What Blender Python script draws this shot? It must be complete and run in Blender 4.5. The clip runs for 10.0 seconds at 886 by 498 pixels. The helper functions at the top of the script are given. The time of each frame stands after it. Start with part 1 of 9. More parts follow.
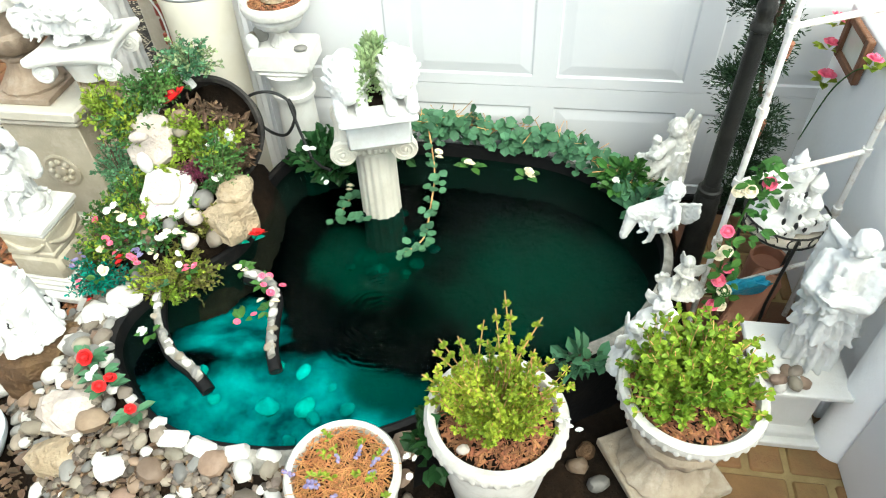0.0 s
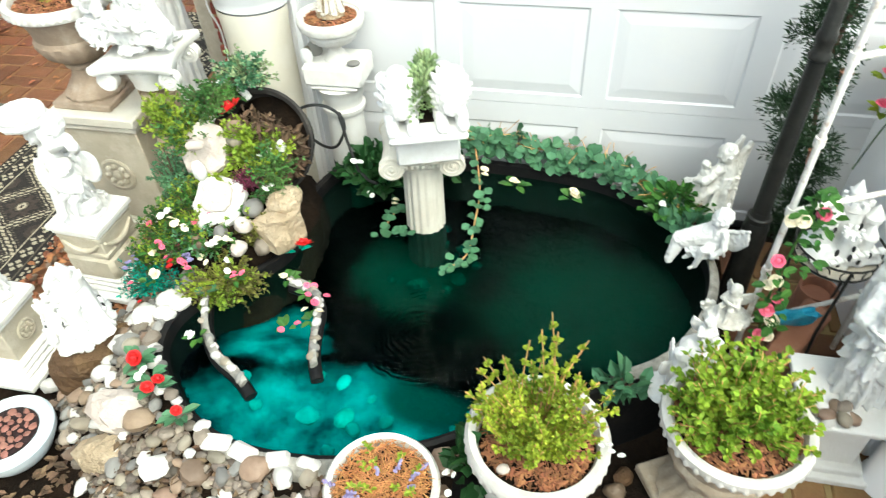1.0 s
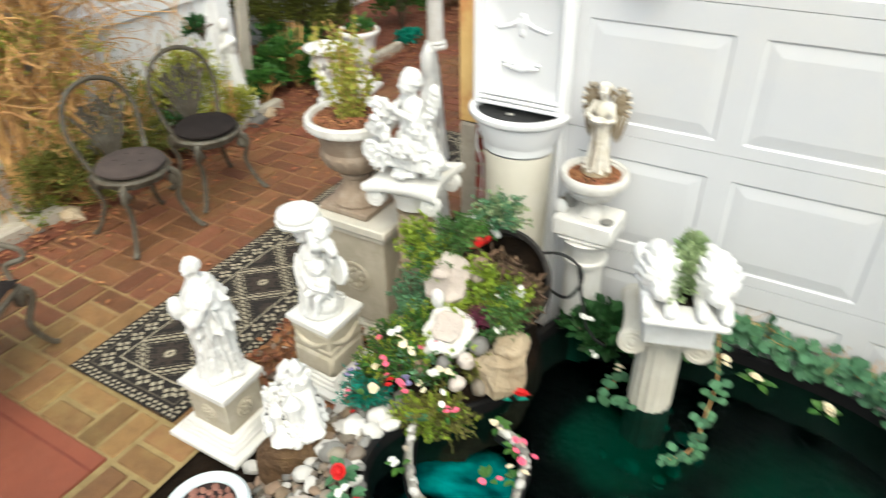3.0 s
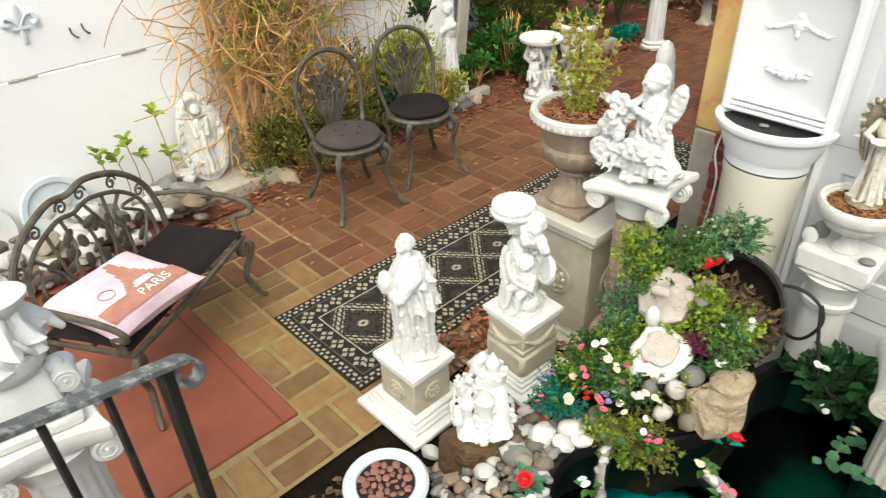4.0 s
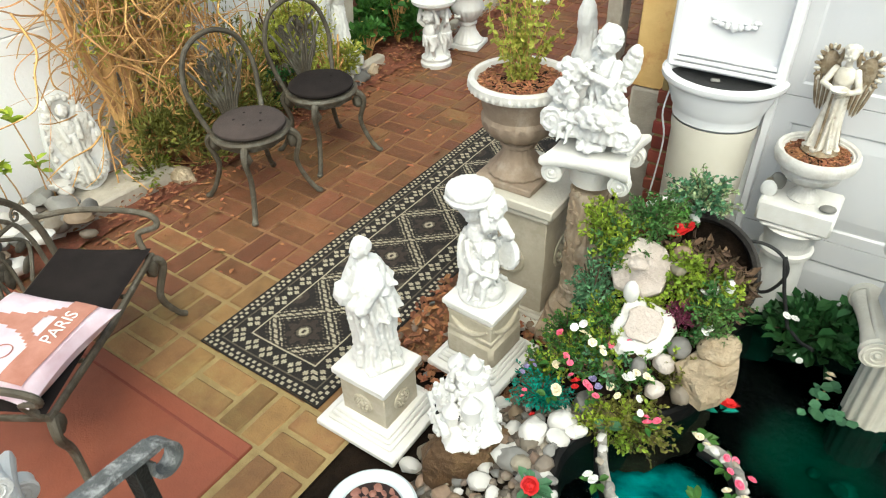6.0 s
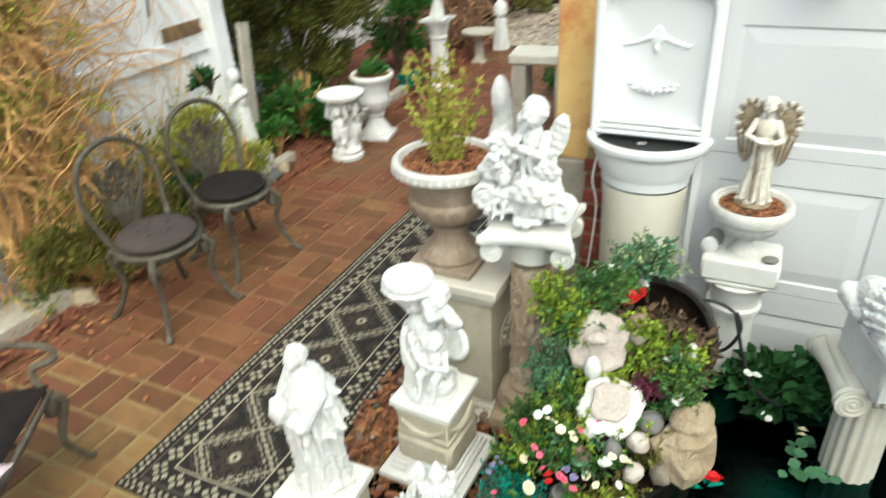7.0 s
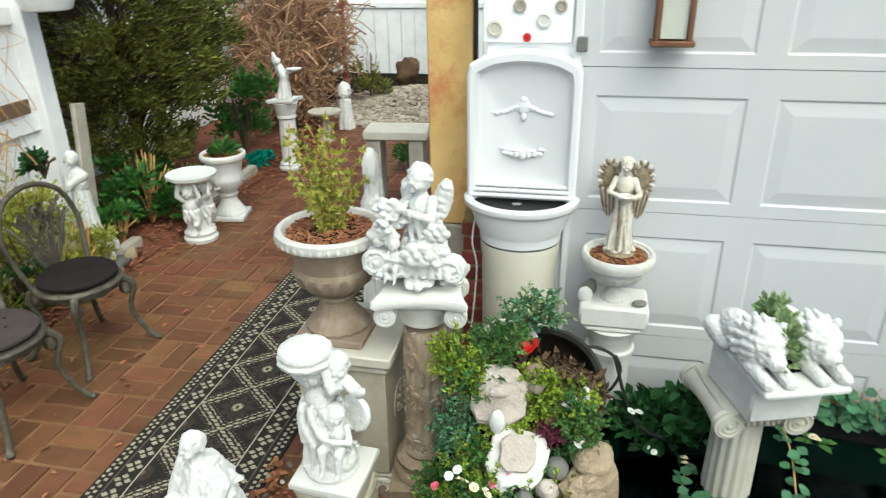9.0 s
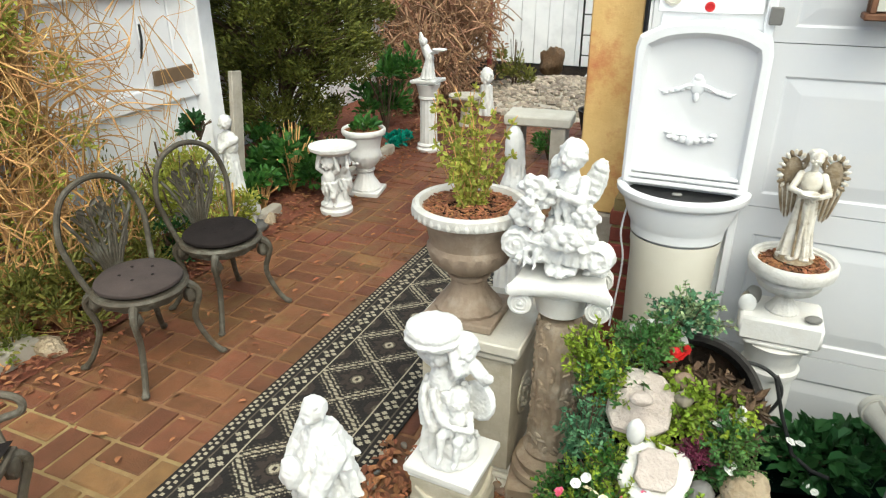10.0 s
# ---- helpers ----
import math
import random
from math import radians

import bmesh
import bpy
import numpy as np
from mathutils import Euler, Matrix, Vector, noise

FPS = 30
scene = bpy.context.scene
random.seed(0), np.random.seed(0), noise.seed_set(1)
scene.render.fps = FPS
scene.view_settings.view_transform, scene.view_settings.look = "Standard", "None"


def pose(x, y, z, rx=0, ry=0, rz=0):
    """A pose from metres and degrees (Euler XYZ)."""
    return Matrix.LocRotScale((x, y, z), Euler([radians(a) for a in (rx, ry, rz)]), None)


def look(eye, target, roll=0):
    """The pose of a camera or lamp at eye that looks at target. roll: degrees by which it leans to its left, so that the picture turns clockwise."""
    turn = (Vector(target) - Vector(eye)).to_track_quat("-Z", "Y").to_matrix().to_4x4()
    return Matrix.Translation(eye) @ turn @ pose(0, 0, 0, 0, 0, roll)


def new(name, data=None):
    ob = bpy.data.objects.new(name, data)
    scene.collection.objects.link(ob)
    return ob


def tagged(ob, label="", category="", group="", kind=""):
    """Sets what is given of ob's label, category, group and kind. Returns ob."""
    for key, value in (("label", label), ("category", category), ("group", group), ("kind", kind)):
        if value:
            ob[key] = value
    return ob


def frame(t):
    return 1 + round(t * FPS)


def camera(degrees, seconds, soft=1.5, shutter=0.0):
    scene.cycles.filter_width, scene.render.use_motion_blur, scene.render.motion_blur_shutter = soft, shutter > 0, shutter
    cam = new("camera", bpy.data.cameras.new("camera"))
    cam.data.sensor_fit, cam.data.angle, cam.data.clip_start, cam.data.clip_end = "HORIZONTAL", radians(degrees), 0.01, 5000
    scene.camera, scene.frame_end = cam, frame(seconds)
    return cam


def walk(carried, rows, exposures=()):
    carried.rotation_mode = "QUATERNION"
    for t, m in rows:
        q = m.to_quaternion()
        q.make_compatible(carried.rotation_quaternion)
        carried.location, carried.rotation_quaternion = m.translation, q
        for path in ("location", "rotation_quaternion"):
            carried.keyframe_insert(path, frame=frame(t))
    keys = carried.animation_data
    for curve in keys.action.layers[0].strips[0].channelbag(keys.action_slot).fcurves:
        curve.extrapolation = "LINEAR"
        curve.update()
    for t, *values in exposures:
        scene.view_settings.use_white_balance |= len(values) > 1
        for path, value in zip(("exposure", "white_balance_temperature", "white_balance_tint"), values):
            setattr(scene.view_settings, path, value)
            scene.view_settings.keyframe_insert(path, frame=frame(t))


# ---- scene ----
cam = camera(66.5, 10.0, soft=1.1, shutter=0.4)
PATH = [
    (0, (-0.005, -0.052, 2.22), (-0.248, 1.346, 0.81), -2.8),
    (0.5, (-0.018, -0.059, 2.221), (-0.291, 1.337, 0.815), -2.8),
    (1, (-0.047, -0.062, 2.24), (-0.388, 1.348, 0.862), -3.1),
    (1.5, (-0.111, -0.085, 2.256), (-0.561, 1.35, 0.939), -3.1),
    (2, (-0.195, -0.13, 2.27), (-0.663, 1.367, 1.028), -2.9),
    (2.5, (-0.264, -0.101, 2.284), (-0.851, 1.408, 1.109), -2.6),
    (3, (-0.348, 0.012, 2.343), (-1.205, 1.435, 1.228), -1.3),
    (3.2, (-0.387, 0.047, 2.319), (-1.405, 1.368, 1.215), -1.6),
    (4.3, (-0.669, -0.075, 2.288), (-1.897, 1.027, 1.158), -2.4),
    (4.5, (-0.732, -0.111, 2.29), (-1.903, 1.015, 1.123), -1.0),
    (5, (-0.796, -0.138, 2.272), (-1.809, 1.118, 1.09), 1.1),
    (6.3, (-1.012, 0.03, 2.233), (-1.93, 1.324, 1.015), -2.2),
    (6.5, (-1.035, 0.043, 2.211), (-1.943, 1.353, 1.004), -1.6),
    (7, (-1.111, 0.09, 2.158), (-1.898, 1.629, 1.153), -3.7),
    (7.5, (-1.19, -0.052, 2.157), (-1.569, 1.698, 1.266), -1.3),
    (8, (-1.216, -0.117, 2.147), (-1.514, 1.664, 1.287), -2.9),
    (8.5, (-1.243, -0.095, 2.138), (-1.559, 1.698, 1.311), -3.3),
    (9, (-1.264, -0.002, 2.131), (-1.643, 1.784, 1.314), -0.9),
    (9.5, (-1.313, 0.064, 2.101), (-1.942, 1.744, 1.217), -0.8),
    (10, (-1.366, 0.107, 2.017), (-2.086, 1.779, 1.188), -0.1),
]
walk(cam, [(t, look(eye, target, roll)) for t, eye, target, roll in PATH],
     [(0, 1.06, 6050, -7), (1.2, 1.06, 6050, -7), (2, 0.72, 6100, -5), (3, 0.56, 6300, -2), (4.5, 0.44, 6350, -2), (5, 0.5, 6300, -3),
      (6.5, 0.53, 6150, -6), (7, 0.52, 6100, -7), (8.5, 0.3, 5850, -8), (9.2, 0.32, 6000, -7), (10, 0.48, 6150, -4)])

# world: bright overcast sky, one broad soft sun
world = bpy.data.worlds.new("world")
scene.world = world
world.use_nodes = True
wn = world.node_tree.nodes
sky = wn.new("ShaderNodeTexSky")
sky.sky_type = "NISHITA"
sky.sun_disc = False
sky.sun_elevation, sky.sun_rotation = radians(55.2), radians(143.6)
sky.air_density, sky.dust_density, sky.ozone_density = 0.7, 6.0, 0.6
wn["Background"].inputs["Strength"].default_value = 0.15
world.node_tree.links.new(sky.outputs["Color"], wn["Background"].inputs["Color"])
sun_data = bpy.data.lights.new("sun", "SUN")
sun_data.energy, sun_data.angle, sun_data.color = 1.7, radians(90), (1.0, 0.96, 0.89)
sun = new("sun", sun_data)
sun.matrix_world = look((1.55, -2.1, 3.75), (0, 0, 0))

# ---------------------------------------------------------------- materials
def mat(name, c1, c2=None, scale=6.0, rough=0.6, bump=0.2, bscale=60.0, metal=0.0, stain=None, sscale=2.5,
        samt=0.55, island=0.0, each=0.0, spec=0.4, dist=0.01):
    """Noise-mixed surface: grain c1/c2, larger stains, value jitter for every island or object, fine relief."""
    m = bpy.data.materials.new(name)
    m.use_nodes = True
    n, l = m.node_tree.nodes, m.node_tree.links
    bs = n["Principled BSDF"]
    geo = n.new("ShaderNodeNewGeometry")
    def noise_at(s, detail=6.0, r=0.6):
        t = n.new("ShaderNodeTexNoise")
        t.inputs["Scale"].default_value, t.inputs["Detail"].default_value, t.inputs["Roughness"].default_value = s, detail, r
        l.new(geo.outputs["Position"], t.inputs["Vector"])
        return t.outputs["Fac"]
    def ramp(fac, a, b):
        r = n.new("ShaderNodeMapRange")
        r.inputs["From Min"].default_value, r.inputs["From Max"].default_value = a, b
        l.new(fac, r.inputs["Value"])
        return r.outputs["Result"]
    def mix(fac, a, b):
        x = n.new("ShaderNodeMix")
        x.data_type = "RGBA"
        l.new(fac, x.inputs["Factor"]) if not isinstance(fac, float) else None
        for sock, val in ((x.inputs["A"], a), (x.inputs["B"], b)):
            if isinstance(val, tuple):
                sock.default_value = (*val, 1)
            else:
                l.new(val, sock)
        return x.outputs["Result"]
    col = mix(ramp(noise_at(scale), 0.32, 0.68), c1, c2 or tuple(v * 0.8 for v in c1))
    if stain:
        f = n.new("ShaderNodeMath")
        f.operation = "MULTIPLY"
        l.new(ramp(noise_at(sscale, 8.0, 0.7), 0.5, 0.72), f.inputs[0])
        f.inputs[1].default_value = samt
        col = mix(f.outputs[0], col, stain)
    if island or each:
        h = n.new("ShaderNodeHueSaturation")
        r = n.new("ShaderNodeMapRange")
        amt = island or each
        r.inputs["To Min"].default_value, r.inputs["To Max"].default_value = 1 - amt, 1 + amt
        if island:
            src = geo.outputs["Random Per Island"]
        else:
            src = n.new("ShaderNodeObjectInfo").outputs["Random"]
        l.new(src, r.inputs["Value"])
        l.new(r.outputs["Result"], h.inputs["Value"])
        r2 = n.new("ShaderNodeMapRange")
        r2.inputs["To Min"].default_value, r2.inputs["To Max"].default_value = 0.5 - 0.03 * amt, 0.5 + 0.03 * amt
        w = n.new("ShaderNodeTexWhiteNoise")
        w.noise_dimensions = "1D"
        l.new(src, w.inputs["W"])
        l.new(w.outputs["Value"], r2.inputs["Value"])
        l.new(r2.outputs["Result"], h.inputs["Hue"])
        l.new(col, h.inputs["Color"])
        col = h.outputs["Color"]
    l.new(col, bs.inputs["Base Color"])
    rr = n.new("ShaderNodeMapRange")
    rr.inputs["To Min"].default_value, rr.inputs["To Max"].default_value = max(rough - 0.12, 0.03), min(rough + 0.12, 1)
    l.new(noise_at(scale * 2.3), rr.inputs["Value"])
    l.new(rr.outputs["Result"], bs.inputs["Roughness"])
    bs.inputs["Metallic"].default_value = metal
    bs.inputs["Specular IOR Level"].default_value = spec
    if bump:
        b = n.new("ShaderNodeBump")
        b.inputs["Strength"].default_value, b.inputs["Distance"].default_value = bump, dist
        l.new(noise_at(bscale), b.inputs["Height"])
        l.new(b.outputs["Normal"], bs.inputs["Normal"])
    return m


def leafy(name, c1, c2, island=0.35, rough=0.5, trans=0.25):
    """Leaf material: two greens by clump, jitter leaf by leaf, a little light through the blade."""
    m = mat(name, c1, c2, scale=9, rough=rough, bump=0.15, bscale=140, island=island, spec=0.22)
    n, l = m.node_tree.nodes, m.node_tree.links
    bs = n["Principled BSDF"]
    t = n.new("ShaderNodeBsdfTranslucent")
    l.new(bs.inputs["Base Color"].links[0].from_socket, t.inputs["Color"])
    x = n.new("ShaderNodeMixShader")
    x.inputs[0].default_value = trans
    l.new(bs.outputs[0], x.inputs[1])
    l.new(t.outputs[0], x.inputs[2])
    l.new(x.outputs[0], n["Material Output"].inputs["Surface"])
    return m


STATUE = mat("statue_white", (0.7216, 0.7216, 0.7128), (0.6512, 0.6424, 0.616), 14, 0.62, 0.35, 55, stain=(0.55, 0.53, 0.48), sscale=9, samt=0.45)
STATUE2 = mat("statue_grey_white", (0.7, 0.69, 0.65), (0.6, 0.58, 0.53), 16, 0.7, 0.4, 60, stain=(0.36, 0.33, 0.27), sscale=8, samt=0.6)
BRONZED = mat("statue_bronze_washed", (0.3, 0.23, 0.14), (0.13, 0.09, 0.05), 34, 0.6, 0.4, 60, stain=(0.5, 0.44, 0.34), sscale=30, samt=0.6)
BRONZEL = mat("statue_cream_washed", (0.74, 0.71, 0.64), (0.6, 0.55, 0.45), 20, 0.6, 0.4, 60, stain=(0.2, 0.14, 0.07), sscale=26, samt=0.8)
PED = mat("pedestal_plaster", (0.6336, 0.6072, 0.528), (0.5456, 0.5104, 0.4312), 7, 0.75, 0.3, 90, stain=(0.42, 0.36, 0.27), sscale=4, samt=0.5)
PEDD = mat("pedestal_cream_sides", (0.5, 0.455, 0.355), (0.42, 0.375, 0.285), 9, 0.8, 0.35, 90, stain=(0.66, 0.62, 0.54), sscale=7, samt=0.6)
PEDW = mat("pedestal_white", (0.736, 0.7268, 0.6992), (0.6624, 0.644, 0.6072), 7, 0.7, 0.25, 90, stain=(0.55, 0.5, 0.42), sscale=5, samt=0.45)
SAND = mat("sandstone_column", (0.4462, 0.3506, 0.2444), (0.2869, 0.2125, 0.1487), 11, 0.85, 0.5, 80, stain=(0.62, 0.56, 0.46), sscale=5, samt=0.7)
URNC = mat("urn_tan_concrete", (0.34, 0.2635, 0.1955), (0.238, 0.1785, 0.1275), 9, 0.85, 0.45, 90, stain=(0.6, 0.54, 0.46), sscale=5, samt=0.5)
POTW = mat("pot_worn_white", (0.6808, 0.6624, 0.6256), (0.552, 0.5336, 0.4876), 16, 0.7, 0.35, 90, stain=(0.4, 0.36, 0.3), sscale=12, samt=0.6)
# tan holds the stains and also the shade below the urn's rim
POTT = mat("pot_stained_shaded_tan", (0.46, 0.39, 0.3), (0.3, 0.24, 0.17), 12, 0.8, 0.4, 90, stain=(0.62, 0.57, 0.48), sscale=9, samt=0.6)
PLASTIC = mat("white_resin", (0.7802, 0.7802, 0.7896), (0.752, 0.752, 0.7614), 3, 0.38, 0.05, 120, stain=(0.72, 0.71, 0.68), sscale=2, samt=0.4)
CREAM = mat("cream_pillar", (0.6988, 0.6589, 0.5591), (0.6389, 0.599, 0.4991), 3, 0.6, 0.1, 120, stain=(0.76, 0.74, 0.7), sscale=2, samt=0.6)
DOORW = mat("garage_door_paint", (0.6065, 0.6105, 0.6304), (0.5825, 0.5865, 0.6025), 2, 0.5, 0.06, 160, stain=(0.68, 0.655, 0.6), sscale=1.2, samt=0.5)
WALLW = mat("white_wall_paint", (0.93, 0.93, 0.93), (0.91, 0.91, 0.91), 3, 0.75, 0.25, 45, stain=(0.8, 0.78, 0.74), sscale=1.3, samt=0.35)
FENCEW = mat("white_fence_paint", (0.88, 0.88, 0.88), (0.82, 0.82, 0.83), 4, 0.6, 0.15, 70, stain=(0.62, 0.62, 0.62), sscale=2, samt=0.4)
BRICKP = mat("brick_paver", (0.1904, 0.077, 0.036), (0.1325, 0.0583, 0.026), 9, 0.6, 0.5, 110, stain=(0.2, 0.14, 0.05), sscale=1.5, samt=0.9, each=0.3)
BRICKM = mat("mossy_brick_paver", (0.25, 0.135, 0.052), (0.175, 0.095, 0.038), 9, 0.7, 0.5, 110, stain=(0.26, 0.18, 0.065), sscale=3.5, samt=0.8, each=0.25)
MORTAR = mat("mossy_mortar", (0.342, 0.2565, 0.114), (0.2375, 0.171, 0.0712), 12, 0.9, 0.5, 120, stain=(0.22, 0.1, 0.05), sscale=0.9, samt=0.8)
MORTARR = mat("reddish_mortar", (0.26, 0.14, 0.07), (0.19, 0.095, 0.045), 12, 0.9, 0.5, 120, stain=(0.25, 0.17, 0.08), sscale=1.4, samt=0.7)
REDSLAB = mat("red_painted_concrete", (0.26, 0.075, 0.04), (0.21, 0.062, 0.034), 5, 0.6, 0.3, 120, stain=(0.3, 0.1, 0.055), sscale=2.2, samt=0.6)
REDBRICK = mat("red_wall_brick", (0.27, 0.06, 0.04), (0.2, 0.05, 0.035), 12, 0.8, 0.5, 110, each=0.25)
MULCH = mat("bark_mulch", (0.2, 0.07, 0.035), (0.1, 0.04, 0.02), 30, 0.9, 0.8, 90, stain=(0.3, 0.15, 0.08), sscale=14, island=0.4)
SOIL = mat("dark_soil", (0.0158, 0.0108, 0.0072), (0.0067, 0.0049, 0.0036), 18, 0.95, 0.9, 70, stain=(0.035, 0.02, 0.011), sscale=5, spec=0.08)
STRAW = mat("pine_straw", (0.5, 0.24, 0.09), (0.36, 0.15, 0.05), 20, 0.8, 0.3, 150, island=0.45)
CHIPS = mat("bark_chips", (0.34, 0.145, 0.065), (0.16, 0.065, 0.03), 20, 0.8, 0.5, 120, island=0.45)
STONE = mat("river_stone", (0.2393, 0.2081, 0.1612), (0.1769, 0.1457, 0.1092), 16, 0.55, 0.25, 90, each=0.45)
STONEW = mat("white_river_stone", (0.578, 0.5635, 0.5346), (0.5057, 0.4841, 0.448), 12, 0.5, 0.2, 90, each=0.12)
STONEG = mat("grey_river_stone", (0.2025, 0.1958, 0.1823), (0.162, 0.1552, 0.1418), 16, 0.5, 0.2, 90, each=0.3)
STONEB = mat("brown_river_stone", (0.24, 0.1725, 0.12), (0.165, 0.1125, 0.075), 16, 0.55, 0.25, 90, each=0.35)
ROCKTAN = mat("tan_rock", (0.4675, 0.374, 0.255), (0.357, 0.272, 0.17), 9, 0.85, 0.9, 40, stain=(0.68, 0.6, 0.48), sscale=6, dist=0.03)
ROCKBR = mat("brown_rock", (0.12, 0.066, 0.03), (0.078, 0.045, 0.021), 8, 0.6, 0.9, 35, stain=(0.3, 0.2, 0.09), sscale=6, dist=0.03)
ROCKPALE = mat("pale_quartz_slab", (0.527, 0.459, 0.408), (0.442, 0.374, 0.323), 9, 0.75, 0.7, 40, stain=(0.72, 0.68, 0.64), sscale=5, dist=0.02)
BLACKPL = mat("black_pond_plastic", (0.006, 0.006, 0.0065), (0.004, 0.004, 0.0045), 8, 0.6, 0.2, 60, stain=(0.03, 0.025, 0.02), sscale=7, samt=0.5, spec=0.2)
GREYLIP = mat("weathered_grey_lip", (0.35, 0.33, 0.29), (0.16, 0.15, 0.13), 22, 0.75, 0.6, 70, stain=(0.6, 0.57, 0.5), sscale=14)
IRON = mat("painted_cast_iron", (0.018, 0.018, 0.016), (0.0112, 0.0112, 0.01), 14, 0.45, 0.3, 120, stain=(0.06, 0.055, 0.045), sscale=9, spec=0.25)
IRONB = mat("olive_bench_metal", (0.1173, 0.0984, 0.0702), (0.0663, 0.0541, 0.0374), 16, 0.6, 0.4, 120, stain=(0.26, 0.25, 0.21), sscale=12)
IRONG = mat("verdigris_cast_metal", (0.0919, 0.0774, 0.0552), (0.0459, 0.0383, 0.0267), 16, 0.6, 0.4, 120, stain=(0.22, 0.22, 0.18), sscale=12)
RAILP = mat("chipped_grey_rail_paint", (0.133, 0.14, 0.14), (0.091, 0.0945, 0.091), 14, 0.5, 0.4, 90, stain=(0.6, 0.6, 0.58), sscale=30, samt=0.8)
RODW = mat("white_enamel_rod", (0.76, 0.74, 0.7), (0.7, 0.67, 0.62), 20, 0.5, 0.2, 120, stain=(0.3, 0.17, 0.09), sscale=24, samt=0.8)
CUSHD = mat("dark_cushion_cloth", (0.025, 0.02, 0.019), (0.017, 0.014, 0.0135), 10, 0.9, 0.4, 260, spec=0.1)
CUSHB = mat("taupe_cushion_cloth", (0.07, 0.052, 0.046), (0.05, 0.038, 0.034), 10, 0.9, 0.4, 260)
PILLOW = mat("pale_pink_pillow_cloth", (0.8, 0.7, 0.76), (0.66, 0.46, 0.52), 6, 0.9, 0.3, 240, stain=(0.82, 0.8, 0.78), sscale=7, samt=0.8)
PILLOWR = mat("terracotta_print_cloth", (0.5, 0.24, 0.18), (0.4, 0.17, 0.12), 12, 0.9, 0.3, 240)
WOODB = mat("aged_varnished_wood", (0.78, 0.54, 0.22), (0.62, 0.38, 0.13), 5, 0.6, 0.4, 60, stain=(0.5, 0.13, 0.05), sscale=6, samt=0.85)
WOODD = mat("dark_brown_wood", (0.2, 0.09, 0.045), (0.13, 0.06, 0.03), 18, 0.6, 0.4, 80)
CONCR = mat("weathered_concrete", (0.5, 0.46, 0.38), (0.38, 0.34, 0.28), 9, 0.85, 0.5, 90, stain=(0.25, 0.21, 0.15), sscale=5)
BARK = mat("vine_bark", (0.69, 0.4092, 0.156), (0.3864, 0.2178, 0.084), 14, 0.85, 0.7, 70, island=0.4)
BARKD = mat("grey_brown_bark", (0.12, 0.08, 0.05), (0.07, 0.045, 0.03), 14, 0.85, 0.7, 70, island=0.3)
BARKD2 = mat("brown_bark_flakes", (0.169, 0.1105, 0.065), (0.065, 0.039, 0.0228), 14, 0.85, 0.7, 70, island=0.45)
DRY = mat("dry_twigs", (0.34, 0.204, 0.119), (0.255, 0.136, 0.0765), 10, 0.9, 0.3, 90, island=0.45)
CLAY = mat("terracotta_clay", (0.38, 0.17, 0.1), (0.3, 0.13, 0.075), 9, 0.8, 0.3, 90, stain=(0.5, 0.3, 0.2), sscale=6)
TUB = mat("old_tub_metal", (0.035, 0.032, 0.03), (0.02, 0.018, 0.017), 10, 0.6, 0.4, 80, stain=(0.12, 0.11, 0.095), sscale=6, spec=0.15)
BLACK = mat("black_rubber_and_dark_gaps", (0.012, 0.012, 0.012), (0.02, 0.02, 0.02), 10, 0.5, 0.1, 90)
LIFE_BLUE = mat("blue_crumpled_plastic", (0.05, 0.35, 0.5), (0.03, 0.25, 0.4), 14, 0.35, 0.7, 40, dist=0.02)
TESSERA = mat("salmon_tile", (0.294, 0.14, 0.105), (0.21, 0.091, 0.07), 30, 0.4, 0.2, 60, each=0.2)
MOSAIC = mat("dark_mosaic_dish", (0.03, 0.015, 0.012), (0.015, 0.008, 0.007), 34, 0.35, 0.4, 60, stain=(0.02, 0.01, 0.01), sscale=24, samt=0.9)
G_BOX = leafy("boxwood_leaf", (0.432, 0.4968, 0.0486), (0.1728, 0.27, 0.027))
G_BOX2 = leafy("bright_shrub_leaf", (0.36, 0.48, 0.05), (0.15, 0.27, 0.025))
G_EUC = leafy("silver_dollar_leaf", (0.102, 0.2295, 0.119), (0.0595, 0.153, 0.0765))
G_IVY = leafy("dark_ivy_leaf", (0.0385, 0.112, 0.0315), (0.021, 0.07, 0.021))
G_FERN = leafy("plastic_fern_leaf", (0.1498, 0.272, 0.072), (0.0403, 0.1292, 0.036))
G_LIME = leafy("lime_ground_leaf", (0.3315, 0.4131, 0.0425), (0.1785, 0.2754, 0.034))
G_OLIVE = leafy("olive_ground_leaf", (0.2415, 0.2352, 0.0525), (0.0862, 0.0967, 0.0225))
G_MINT = leafy("mint_trailing_leaf", (0.17, 0.33, 0.17), (0.05, 0.15, 0.075))
G_SILV = leafy("silvery_ivy_leaf", (0.4, 0.48, 0.26), (0.16, 0.26, 0.1))
G_TEAL = leafy("teal_plastic_leaf", (0.02, 0.3, 0.2), (0.015, 0.2, 0.16))
G_PINE = leafy("juniper_foliage", (0.2052, 0.2174, 0.0456), (0.0513, 0.0593, 0.0137), island=0.5, trans=0.15)
G_DARK = leafy("dark_fir_garland", (0.042, 0.077, 0.035), (0.014, 0.0315, 0.014), trans=0.1)
G_LAUR = leafy("laurel_leaf", (0.0807, 0.198, 0.0351), (0.0293, 0.0953, 0.0224))
G_YEL = leafy("yellowing_shrub_leaf", (0.437, 0.4255, 0.08), (0.276, 0.322, 0.06))
PURPLE = leafy("purple_heather", (0.24, 0.05, 0.1), (0.15, 0.03, 0.07))
